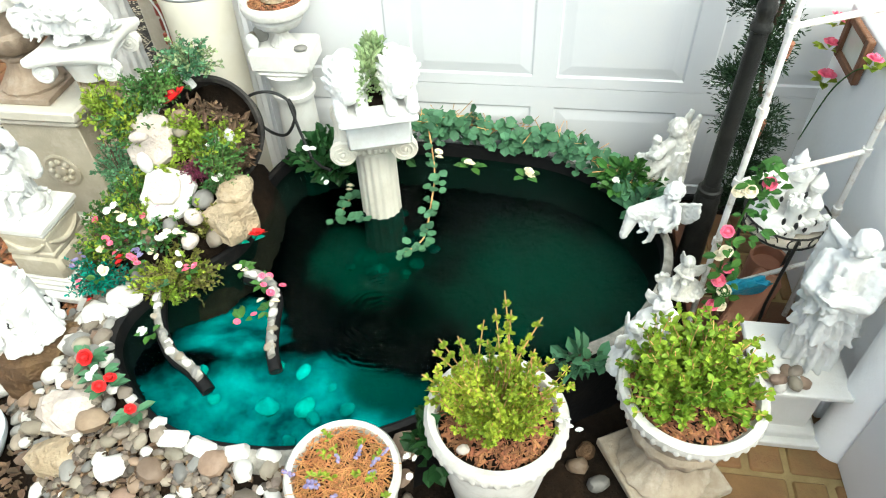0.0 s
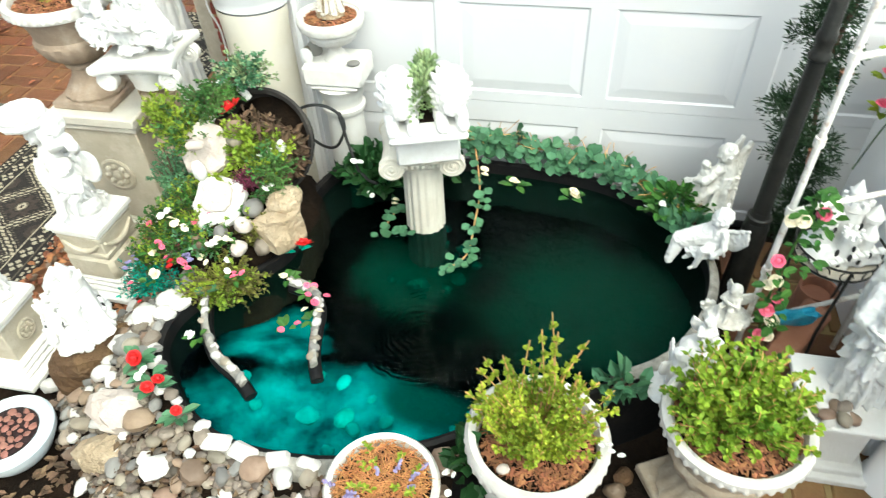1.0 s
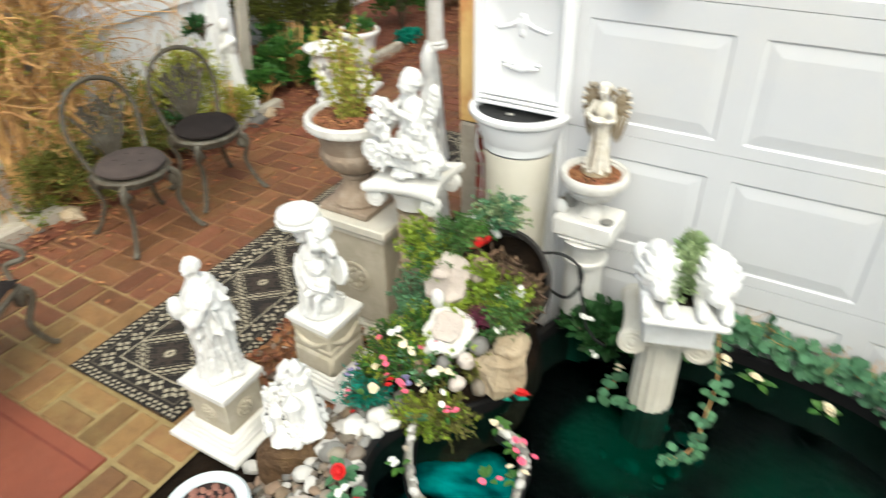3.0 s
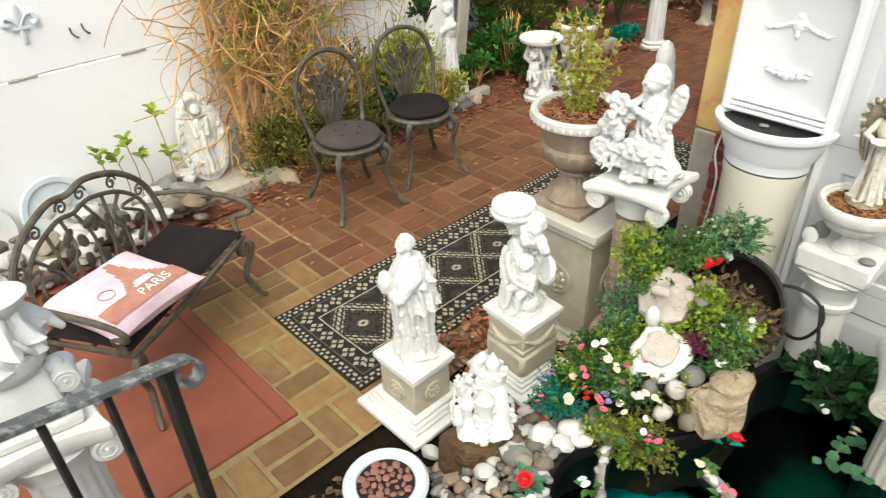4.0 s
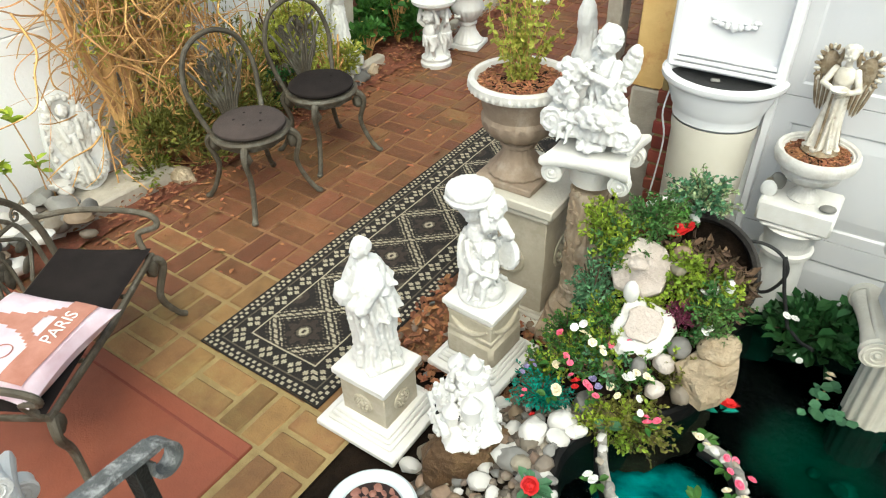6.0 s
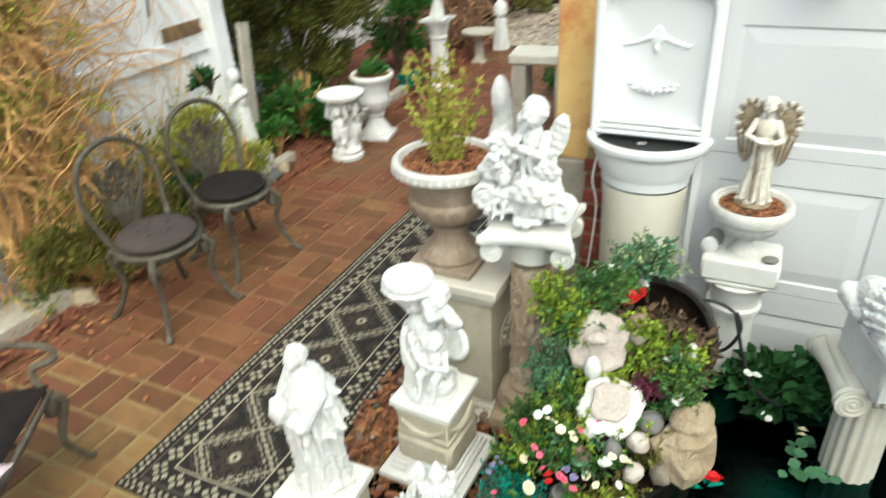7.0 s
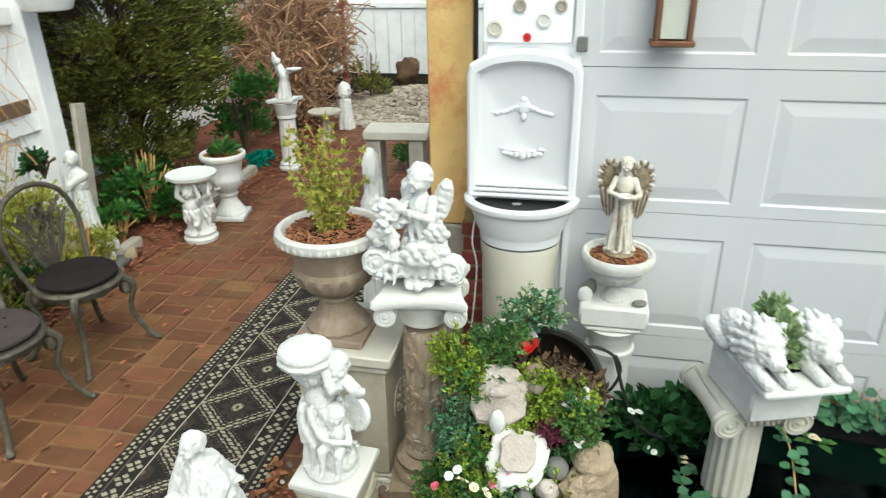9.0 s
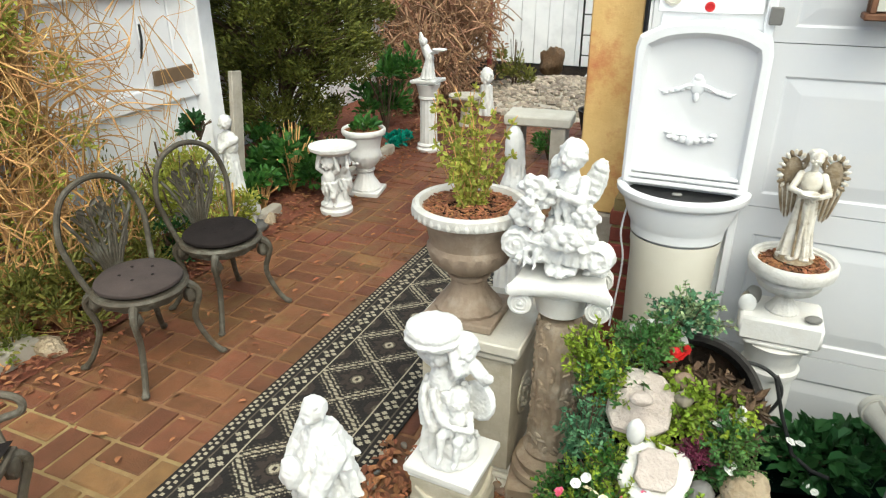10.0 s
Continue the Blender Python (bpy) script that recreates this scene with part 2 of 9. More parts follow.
F_RED = mat("red_silk_petal", (0.62, 0.02, 0.02), (0.5, 0.015, 0.02), 20, 0.6, 0.2, 90)
F_PINK = mat("pink_silk_petal", (0.78, 0.17, 0.27), (0.7, 0.12, 0.22), 20, 0.6, 0.2, 90, island=0.15)
F_CREAM = mat("cream_silk_petal", (0.82, 0.76, 0.58), (0.78, 0.68, 0.5), 20, 0.6, 0.2, 90, island=0.08)
F_WHITE = mat("white_silk_petal", (0.85, 0.85, 0.82), (0.8, 0.8, 0.74), 20, 0.6, 0.2, 90)
F_LAV = mat("lavender_spike", (0.3, 0.28, 0.45), (0.24, 0.2, 0.38), 20, 0.7, 0.2, 90, island=0.2)
RUGK = mat("rug_black_wool", (0.012, 0.01, 0.009), (0.02, 0.016, 0.013), 60, 0.95, 0.6, 300)
RUGC = mat("rug_cream_wool", (0.4715, 0.4243, 0.3112), (0.3395, 0.2923, 0.2075), 50, 0.95, 0.6, 300)
RUGB = mat("rug_brown_wool", (0.05, 0.036, 0.027), (0.034, 0.025, 0.02), 40, 0.95, 0.6, 300)
RUGG = mat("rug_grey_wool", (0.12, 0.1, 0.072), (0.08, 0.0664, 0.048), 40, 0.95, 0.6, 300)
PATCH = mat("brown_vent_metal", (0.2, 0.13, 0.075), (0.15, 0.1, 0.06), 12, 0.7, 0.3, 80)
GLASSY = mat("lantern_pale_glass", (0.62, 0.63, 0.55), (0.55, 0.56, 0.5), 8, 0.15, 0.05, 40, spec=0.6)
GRAVEL = mat("mixed_gravel", (0.36, 0.31, 0.25), (0.24, 0.19, 0.14), 30, 0.85, 0.5, 60, island=0.45)


def pond_paint():
    """Pond shell: turquoise paint on the shallow shelf, dark green algae and the depth's darkness coloured into the
    deep part.
    """
    m = mat("pond_shell_paint", (0, 0.264, 0.272), (0, 0.032, 0.04), 7, 0.8, 0.5, 20, dist=0.02, spec=0.0)
    n, l = m.node_tree.nodes, m.node_tree.links
    bs = n["Principled BSDF"]
    col = bs.inputs["Base Color"].links[0].from_socket
    geo = n.new("ShaderNodeNewGeometry")
    wob = n.new("ShaderNodeTexNoise")
    wob.inputs["Scale"].default_value, wob.inputs["Detail"].default_value = 5, 5
    l.new(geo.outputs["Position"], wob.inputs["Vector"])
    def patch(cx, cy, rx, ry, edge):
        """Soft-edged patch on the bed: 1 in its middle, 0 outside."""
        v = n.new("ShaderNodeVectorMath")
        v.operation = "SUBTRACT"
        l.new(geo.outputs["Position"], v.inputs[0])
        v.inputs[1].default_value = (cx, cy, 0)
        w = n.new("ShaderNodeVectorMath")
        w.operation = "MULTIPLY"
        l.new(v.outputs[0], w.inputs[0])
        w.inputs[1].default_value = (1 / rx, 1 / ry, 0)
        d = n.new("ShaderNodeVectorMath")
        d.operation = "LENGTH"
        l.new(w.outputs[0], d.inputs[0])
        a = n.new("ShaderNodeMath")
        a.operation = "MULTIPLY_ADD"
        l.new(wob.outputs["Fac"], a.inputs[0])
        a.inputs[1].default_value = 1.3
        l.new(d.outputs["Value"], a.inputs[2])
        r = n.new("ShaderNodeMapRange")
        r.inputs["From Min"].default_value, r.inputs["From Max"].default_value = 1.65 - edge, 1.65 + edge
        r.inputs["To Min"].default_value, r.inputs["To Max"].default_value = 1, 0
        r.interpolation_type = "SMOOTHSTEP"
        l.new(a.outputs[0], r.inputs["Value"])
        return r.outputs["Result"]
    def blend(fac, a, b):
        y = n.new("ShaderNodeMix")
        y.data_type = "RGBA"
        l.new(fac, y.inputs["Factor"])
        if isinstance(a, tuple):
            y.inputs["A"].default_value = a
        else:
            l.new(a, y.inputs["A"])
        if isinstance(b, tuple):
            y.inputs["B"].default_value = b
        else:
            l.new(b, y.inputs["B"])
        return y.outputs["Result"]
    # near-black base and green patches put the deep water's darkness and murk into colour
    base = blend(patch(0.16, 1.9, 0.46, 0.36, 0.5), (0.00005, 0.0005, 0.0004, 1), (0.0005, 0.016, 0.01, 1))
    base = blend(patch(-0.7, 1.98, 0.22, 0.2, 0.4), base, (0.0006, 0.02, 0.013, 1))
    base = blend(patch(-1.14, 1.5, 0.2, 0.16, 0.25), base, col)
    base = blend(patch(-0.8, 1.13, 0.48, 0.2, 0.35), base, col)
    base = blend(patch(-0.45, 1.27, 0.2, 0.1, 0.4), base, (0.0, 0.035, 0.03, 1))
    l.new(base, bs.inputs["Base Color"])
    return m


def water_mat():
    m = bpy.data.materials.new("pond_water")
    m.use_nodes = True
    n, l = m.node_tree.nodes, m.node_tree.links
    bs = n["Principled BSDF"]
    bs.inputs["Base Color"].default_value = (0.55, 0.95, 0.85, 1)
    bs.inputs["Roughness"].default_value = 0.02
    bs.inputs["IOR"].default_value = 1.14
    bs.inputs["Transmission Weight"].default_value = 1.0
    geo = n.new("ShaderNodeNewGeometry")
    sub = n.new("ShaderNodeVectorMath")
    sub.operation = "SUBTRACT"
    l.new(geo.outputs["Position"], sub.inputs[0])
    sub.inputs[1].default_value = (-0.52, 1.5, 0.246)
    ln = n.new("ShaderNodeVectorMath")
    ln.operation = "LENGTH"
    l.new(sub.outputs[0], ln.inputs[0])
    wv = n.new("ShaderNodeTexWave")
    wv.wave_type, wv.rings_direction = "RINGS", "SPHERICAL"
    wv.inputs["Scale"].default_value, wv.inputs["Distortion"].default_value, wv.inputs["Detail"].default_value = 13, 9.0, 4
    l.new(sub.outputs[0], wv.inputs["Vector"])
    fade = n.new("ShaderNodeMapRange")
    fade.inputs["From Min"].default_value, fade.inputs["From Max"].default_value = 0.04, 0.26
    fade.inputs["To Min"].default_value, fade.inputs["To Max"].default_value = 1, 0
    l.new(ln.outputs["Value"], fade.inputs["Value"])
    mul = n.new("ShaderNodeMath")
    mul.operation = "MULTIPLY"
    l.new(wv.outputs["Fac"], mul.inputs[0])
    l.new(fade.outputs["Result"], mul.inputs[1])
    ns = n.new("ShaderNodeTexNoise")
    ns.inputs["Scale"].default_value, ns.inputs["Detail"].default_value = 12, 4
    l.new(geo.outputs["Position"], ns.inputs["Vector"])
    ad = n.new("ShaderNodeMath")
    ad.operation = "MULTIPLY_ADD"
    l.new(ns.outputs["Fac"], ad.inputs[0])
    ad.inputs[1].default_value = 0.5
    l.new(mul.outputs[0], ad.inputs[2])
    b = n.new("ShaderNodeBump")
    b.inputs["Strength"].default_value, b.inputs["Distance"].default_value = 1.0, 0.02
    l.new(ad.outputs[0], b.inputs["Height"])
    l.new(b.outputs["Normal"], bs.inputs["Normal"])
    return m


PONDP, WATER = pond_paint(), water_mat()
# near black stands for the darkness along the submerged wall
DEEPWALL = mat("depth_dark_shell", (0.0002, 0.003, 0.002), (0.0004, 0.006, 0.004), 4, 0.8, 0.2, 40, spec=0.1)
ALGAET = mat("soft_green_algae", (0.001, 0.035, 0.0225), (0.0003, 0.01, 0.007), 14, 0.9, 0.4, 40, spec=0.0, each=0.3)
BEDST = mat("algae_tinted_stone", (0.024, 0.32, 0.288), (0.004, 0.128, 0.12), 12, 0.8, 0.4, 40, spec=0.0, each=0.3)
DARKFOOT = mat("dark_green_foot_stone", (0.001, 0.022, 0.014), (0.0005, 0.006, 0.004), 9, 0.8, 0.3, 40, spec=0.1)
PEBBLES = mat("mixed_small_pebbles", (0.208, 0.1768, 0.1404), (0.104, 0.078, 0.0572), 14, 0.6, 0.3, 90, island=0.6)
BRICKP_I = mat("brick_paver_far", (0.171, 0.058, 0.0285), (0.1111, 0.0414, 0.0206), 9, 0.6, 0.5, 110, stain=(0.17, 0.115, 0.045), sscale=1.6, samt=0.75, island=0.22)
PALEBLUE = mat("pale_blue_glaze", (0.55, 0.63, 0.68), (0.68, 0.72, 0.74), 7, 0.5, 0.3, 40, stain=(0.75, 0.75, 0.75), sscale=8)

# ---------------------------------------------------------------- shape kit
class Shape:
    """Collects closed pieces of geometry for one mesh."""

    def __init__(self):
        self.v, self.f, self.m = [], [], []

    def add(self, vs, fs, slot=0):
        o = len(self.v)
        self.v += [tuple(p) for p in vs]
        self.f += [tuple(o + i for i in q) for q in fs]
        self.m += [slot] * len(fs)
        return self

    def box(self, c, s, rz=0.0, bev=0.004, tilt=None, slot=0, taper=1.0):
        """Chamfered box: centre, full sizes; taper scales the top."""
        hx, hy, hz = (a / 2 for a in s)
        b = min(bev, hx * 0.8, hy * 0.8, hz * 0.8)
        M = Matrix.Rotation(rz, 3, "Z") if tilt is None else tilt
        vs, idx = [], {}
        for sx in (-1, 1):
            for sy in (-1, 1):
                for sz in (-1, 1):
                    k = taper if sz > 0 else 1.0
                    for ax in range(3):
                        p = Vector((sx * (hx - b * (ax != 0)) * k, sy * (hy - b * (ax != 1)) * k, sz * (hz - b * (ax != 2))))
                        idx[sx, sy, sz, ax] = len(vs)
                        vs.append(Vector(c) + M @ p)
        fs = []
        for ax in range(3):
            o1, o2 = [a for a in range(3) if a != ax]
            for s0 in (-1, 1):
                q = []
                for s1, s2 in ((-1, -1), (1, -1), (1, 1), (-1, 1)):
                    k = [0, 0, 0]
                    k[ax], k[o1], k[o2] = s0, s1, s2
                    q.append(idx[k[0], k[1], k[2], ax])
                flip = (s0 > 0) != (ax != 1)
                fs.append(q[::-1] if flip else q)
            for s1 in (-1, 1):
                for s2 in (-1, 1):
                    k1, k2 = [0, 0, 0], [0, 0, 0]
                    k1[ax], k2[ax] = -1, 1
                    for k in (k1, k2):
                        k[o1], k[o2] = s1, s2
                    q = [idx[(*k1, o1)], idx[(*k2, o1)], idx[(*k2, o2)], idx[(*k1, o2)]]
                    flip = (s1 * s2 > 0) != (ax != 1)
                    fs.append(q if flip else q[::-1])
        for sx in (-1, 1):
            for sy in (-1, 1):
                for sz in (-1, 1):
                    q = [idx[sx, sy, sz, a] for a in range(3)]
                    fs.append(q if sx * sy * sz > 0 else q[::-1])
        return self.add(vs, fs, slot)

    def lathe(self, prof, seg=28, c=(0, 0, 0), wave=None, M=None, slot=0, oval=1.0):
        """Turned form from (radius, height) rows; wave=(count, depth) flutes it, or wave(a, r, z) gives the radius."""
        vs, fs = [], []
        for r, z in prof:
            for i in range(seg):
                a = 2 * math.pi * i / seg
                rr = r
                if callable(wave):
                    rr = wave(a, r, z)
                elif wave:
                    rr = r * (1 - wave[1] * (0.5 + 0.5 * math.cos(a * wave[0])))
                p = Vector((rr * math.cos(a), rr * math.sin(a) * oval, z))
                vs.append(Vector(c) + (M @ p if M else p))
        for j in range(len(prof) - 1):
            for i in range(seg):
                k = (i + 1) % seg
                fs.append((j * seg + i, j * seg + k, (j + 1) * seg + k, (j + 1) * seg + i))
        fs.append(tuple(range(seg - 1, -1, -1)))
        fs.append(tuple((len(prof) - 1) * seg + i for i in range(seg)))
        return self.add(vs, fs, slot)

    def tube(self, pts, r, seg=8, slot=0, flat=1.0, closed=False):
        """Round bar along points; r a number or one radius a point."""
        pts = [Vector(p) for p in pts]
        n = len(pts)
        rs = r if isinstance(r, (list, tuple)) else [r] * n
        vs, fs = [], []
        side = None
        for i, p in enumerate(pts):
            if closed:
                d = pts[(i + 1) % n] - pts[i - 1]
            else:
                d = pts[min(i + 1, n - 1)] - pts[max(i - 1, 0)]
            d = d.normalized() if d.length > 1e-9 else Vector((0, 0, 1))
            if side is None:
                side = d.orthogonal().normalized()
            side = (side - d * side.dot(d))
            side = side.normalized() if side.length > 1e-6 else d.orthogonal().normalized()
            up = d.cross(side)
            for k in range(seg):
                a = 2 * math.pi * k / seg
                vs.append(p + rs[i] * (math.cos(a) * side + math.sin(a) * flat * up))
        for i in range(n if closed else n - 1):
            for k in range(seg):
                m, j = (k + 1) % seg, (i + 1) % n
                fs.append((i * seg + k, i * seg + m, j * seg + m, j * seg + k))
        if not closed:
            fs.append(tuple(range(seg - 1, -1, -1)))
            fs.append(tuple((n - 1) * seg + k for k in range(seg)))
        return self.add(vs, fs, slot)

    def ball(self, c, r, seg=14, rings=9, M=None, slot=0, rough=0.0, seed=0.0):
        """Ellipsoid; rough pushes its skin in and out by noise, for stones."""
        r = (r, r, r) if isinstance(r, (int, float)) else r
        vs, fs = [], []
        def at(th, ph):
            p = Vector((math.sin(th) * math.cos(ph), math.sin(th) * math.sin(ph), math.cos(th)))
            k = 1 + rough * noise.noise(p * 1.3 + Vector((seed, seed * 0.7, 3))) + rough * 0.45 * noise.noise(p * 3.1 + Vector((seed, 5, seed)))
            q = Vector((p.x * r[0] * k, p.y * r[1] * k, p.z * r[2] * k))
            return Vector(c) + (M @ q if M else q)
        vs.append(at(0, 0))
        for j in range(1, rings):
            for i in range(seg):
                vs.append(at(math.pi * j / rings, 2 * math.pi * i / seg))
        vs.append(at(math.pi, 0))
        for i in range(seg):
            k = (i + 1) % seg
            fs.append((0, 1 + i, 1 + k))
            for j in range(rings - 2):
                a = 1 + j * seg
                fs.append((a + i, a + seg + i, a + seg + k, a + k))
            a = 1 + (rings - 2) * seg
            fs.append((len(vs) - 1, a + k, a + i))
        return self.add(vs, fs, slot)

    def limb(self, a, b, ra, rb, seg=10):
        """Tapered limb with round ends."""
        a, b = Vector(a), Vector(b)
        d = (b - a)
        n = 5
        ps, rs = [], []
        L = max(d.length, 1e-6)
        u = d / L
        for i in range(n):
            t = i / (n - 1)
            ps.append(a + d * t)
            rs.append(ra + (rb - ra) * t)
        ps = [a - u * ra * 0.85, a - u * ra * 0.5] + ps + [b + u * rb * 0.5, b + u * rb * 0.85]
        rs = [ra * 0.35, ra * 0.85] + rs + [rb * 0.85, rb * 0.35]
        return self.tube(ps, rs, seg)

    def leaf(self, p, d, up, L, W, fold=0.25, slot=0):
        """One folded leaf blade of four faces."""
        p, d = Vector(p), Vector(d).normalized()
        s = d.cross(Vector(up))
        s = s.normalized() if s.length > 1e-5 else d.orthogonal().normalized()
        n = s.cross(d)
        lift = n * (W * fold)
        vs = [p, p + d * L * 0.3 + s * W * 0.42 + lift, p + d * L * 0.7 + s * W * 0.42 + lift, p + d * L,
              p + d * L * 0.7 - s * W * 0.42 + lift, p + d * L * 0.3 - s * W * 0.42 + lift]
        return self.add(vs, [(0, 3, 2, 1), (0, 5, 4, 3)], slot)

    def mesh(self, name, mats, smooth=True, sharp=40.0):
        me = bpy.data.meshes.new(name)
        me.from_pydata(self.v, [], self.f)
        for m in mats if isinstance(mats, (list, tuple)) else [mats]:
            me.materials.append(m)
        if any(self.m):
            me.polygons.foreach_set("material_index", self.m)
        if smooth:
            me.polygons.foreach_set("use_smooth", [True] * len(me.polygons))
            me.set_sharp_from_angle(angle=radians(sharp))
        me.update()
        return me


def part(name, sh, material, parent, label="", smooth=True, sharp=40.0):
    """One mesh object under a thing or a part."""
    ob = new(name, sh.mesh(name, material, smooth, sharp) if isinstance(sh, Shape) else sh)
    ob.parent = parent
    return tagged(ob, label)


def thing(name, loc=(0, 0, 0), rz=0.0, label="", category="", group="", kind=""):
    """An Empty at a thing's base, which carries its parts."""
    ob = new(name)
    ob.empty_display_size = 0.05
    ob.matrix_world = pose(*loc, 0, 0, rz)
    return tagged(ob, label, category, group, kind)


def solid(name, sh, material, loc=(0, 0, 0), rz=0.0, label="", category="", group="", kind="", smooth=True, sharp=40.0):
    """A thing of one mesh."""
    ob = new(name, sh.mesh(name, material, smooth, sharp))
    ob.matrix_world = pose(*loc, 0, 0, rz)
    return tagged(ob, label, category, group, kind)


def sculpt(ob, voxel=0.006, smooth=3, folds=0.0, size=0.03):
    """Melts overlapping forms into one carved skin, with optional chiselled folds."""
    r = ob.modifiers.new("melt", "REMESH")
    r.mode, r.voxel_size, r.use_smooth_shade = "VOXEL", voxel * 0.8, True
    s = ob.modifiers.new("soften", "SMOOTH")
    s.factor, s.iterations = 0.5, 1
    if folds:
        t = bpy.data.textures.new("chisel", "CLOUDS")
        t.noise_scale, t.noise_depth = size * 0.65, 2
        d = ob.modifiers.new("folds", "DISPLACE")
        d.texture, d.strength, d.mid_level = t, folds * 1.1, 0.5
    return ob


def rot(axis, deg):
    return Matrix.Rotation(radians(deg), 3, axis)


def curve_pts(ctrl, n=8, closed=False):
    """Catmull-Rom points through the controls."""
    c = [Vector(p) for p in ctrl]
    out, k = [], len(c)
    for i in range(k if closed else k - 1):
        g = lambda j: c[j % k] if closed else c[min(max(j, 0), k - 1)]
        p0, p1, p2, p3 = g(i - 1), g(i), g(i + 1), g(i + 2)
        for s in range(n):
            t = s / n
            out.append(0.5 * ((2 * p1) + (p2 - p0) * t + (2 * p0 - 5 * p1 + 4 * p2 - p3) * t * t + (3 * p1 - p0 - 3 * p2 + p3) * t ** 3))
    if not closed:
        out.append(c[-1])
    return out


def rnd_dir(rng, zmin=-0.2, zmax=1.0):
    z = rng.uniform(zmin, zmax)
    a = rng.uniform(0, 2 * math.pi)
    r = math.sqrt(max(0, 1 - z * z))
    return Vector((r * math.cos(a), r * math.sin(a), z))


def stone_mesh(name, material, seed):
    return Shape().ball((0, 0, 0), (1, 0.78, 0.52), 10, 6, rough=0.28, seed=seed * 7.3).mesh(name, material)


STONES = [stone_mesh("stone", m, i + j * 5) for j, m in enumerate((STONE, STONEW, STONEG, STONEB)) for i in range(3)]


def scatter_stones(parent, spots, rng, weights=(5, 3, 2, 2)):
    """Loose stones, each an object of its own on a shared mesh: rows of x, y, z, half-length."""
    pool = [k for k, w in enumerate(weights) for _ in range(w)]
    for x, y, z, r in spots:
        ob = new("stone", STONES[rng.choice(pool) * 3 + rng.randrange(3)])
        ob.parent = parent
        ob.matrix_basis = pose(x, y, z, rng.uniform(-18, 18), rng.uniform(-18, 18), rng.uniform(0, 360)) @ Matrix.Diagonal((r, r * rng.uniform(0.8, 1.1), r * rng.uniform(0.8, 1.15), 1))


def foliage(sh, rng, centre, radii, count, L, W, up=0.4, fold=0.25, shell=0.35, slot=0, wild=0.7):
    """Leaves over an uneven mound, turned outwards and upwards."""
    for _ in range(count):
        d = rnd_dir(rng, -0.35, 1)
        k = rng.uniform(shell, 1.0) * (1 + 0.3 * noise.noise(d * 2.3 + Vector(centre) * 3))
        p = Vector(centre) + Vector((d.x * radii[0], d.y * radii[1], d.z * radii[2])) * k
        out = (d + Vector((rng.uniform(-wild, wild), rng.uniform(-wild, wild), up + rng.uniform(-0.7, 0.7) * wild))).normalized()
        s = rng.uniform(0.7, 1.25)
        sh.leaf(p, out, rnd_dir(rng, 0.2, 1), L * s, W * s, fold, slot)
    return sh


def sprig(sh, rng, a, b, leaves, L, W, slot=0, stem=0.002, stem_slot=1, droop=0.0, spread=0.8):
    """A stem from a to b with leaves along it."""
    a, b = Vector(a), Vector(b)
    mid = (a + b) / 2 + Vector((rng.uniform(-1, 1), rng.uniform(-1, 1), rng.uniform(0, 1))) * (b - a).length * 0.12
    pts = curve_pts([a, mid, b], 4)
    if stem:
        sh.tube(pts, stem, 5, stem_slot)
    ax = (b - a).normalized()
    for i in range(leaves):
        t = (i + rng.random()) / leaves
        p = pts[min(int(t * (len(pts) - 1)), len(pts) - 1)]
        d = (ax * 0.6 + rnd_dir(rng, -1, 1) * spread + Vector((0, 0, -droop))).normalized()
        s = rng.uniform(0.75, 1.2)
        sh.leaf(p, d, rnd_dir(rng, 0.1, 1), L * s, W * s, 0.2, slot)
    return sh


def rose(sh, c, r, rng, axis=None, slot=0):
    """Silk rose: three rings of overlapping cupped petals."""
    M = (axis or Vector((rng.uniform(-0.5, 0.5), rng.uniform(-0.8, 0.1), 1))).normalized().to_track_quat("Z", "Y").to_matrix()
    for k, (n, rr, h) in enumerate(((3, 0.35, 0.55), (5, 0.7, 0.35), (6, 1.0, 0.05))):
        for i in range(n):
            a = 2 * math.pi * (i + 0.4 * k) / n
            o = Vector((math.cos(a), math.sin(a), 0))
            t = Vector((-o.y, o.x, 0))
            w = r * rr * 0.75
            vs = [o * r * 0.1 + Vector((0, 0, -r * 0.2)), o * r * rr * 0.75 + t * w, o * r * rr + t * w * 0.5 + Vector((0, 0, r * h)),
                  o * r * rr - t * w * 0.5 + Vector((0, 0, r * h)), o * r * rr * 0.75 - t * w]
            sh.add([Vector(c) + M @ v for v in vs], [(0, 1, 2, 3, 4)], slot)
    sh.ball(Vector(c) + M @ Vector((0, 0, r * 0.15)), r * 0.4, 7, 5, slot=slot)
    return sh

# ---------------------------------------------------------------- setting
DOOR_Y = 2.63


def sheet(name, x0, x1, y0, y1, z, material, nx=1, ny=1, bump=0.0, label="", kind="structure"):
    sh = Shape()
    vs = [(x0 + (x1 - x0) * i / nx, y0 + (y1 - y0) * j / ny, z + bump * noise.noise(Vector((x0 + i * 1.7, y0 + j * 1.7, 0))))
          for j in range(ny + 1) for i in range(nx + 1)]
    fs = [(j * (nx + 1) + i, j * (nx + 1) + i + 1, (j + 1) * (nx + 1) + i + 1, (j + 1) * (nx + 1) + i) for j in range(ny) for i in range(nx)]
    sh.add(vs, fs)
    return solid(name, sh, material, label=label, category=name.split("_")[0], kind=kind)


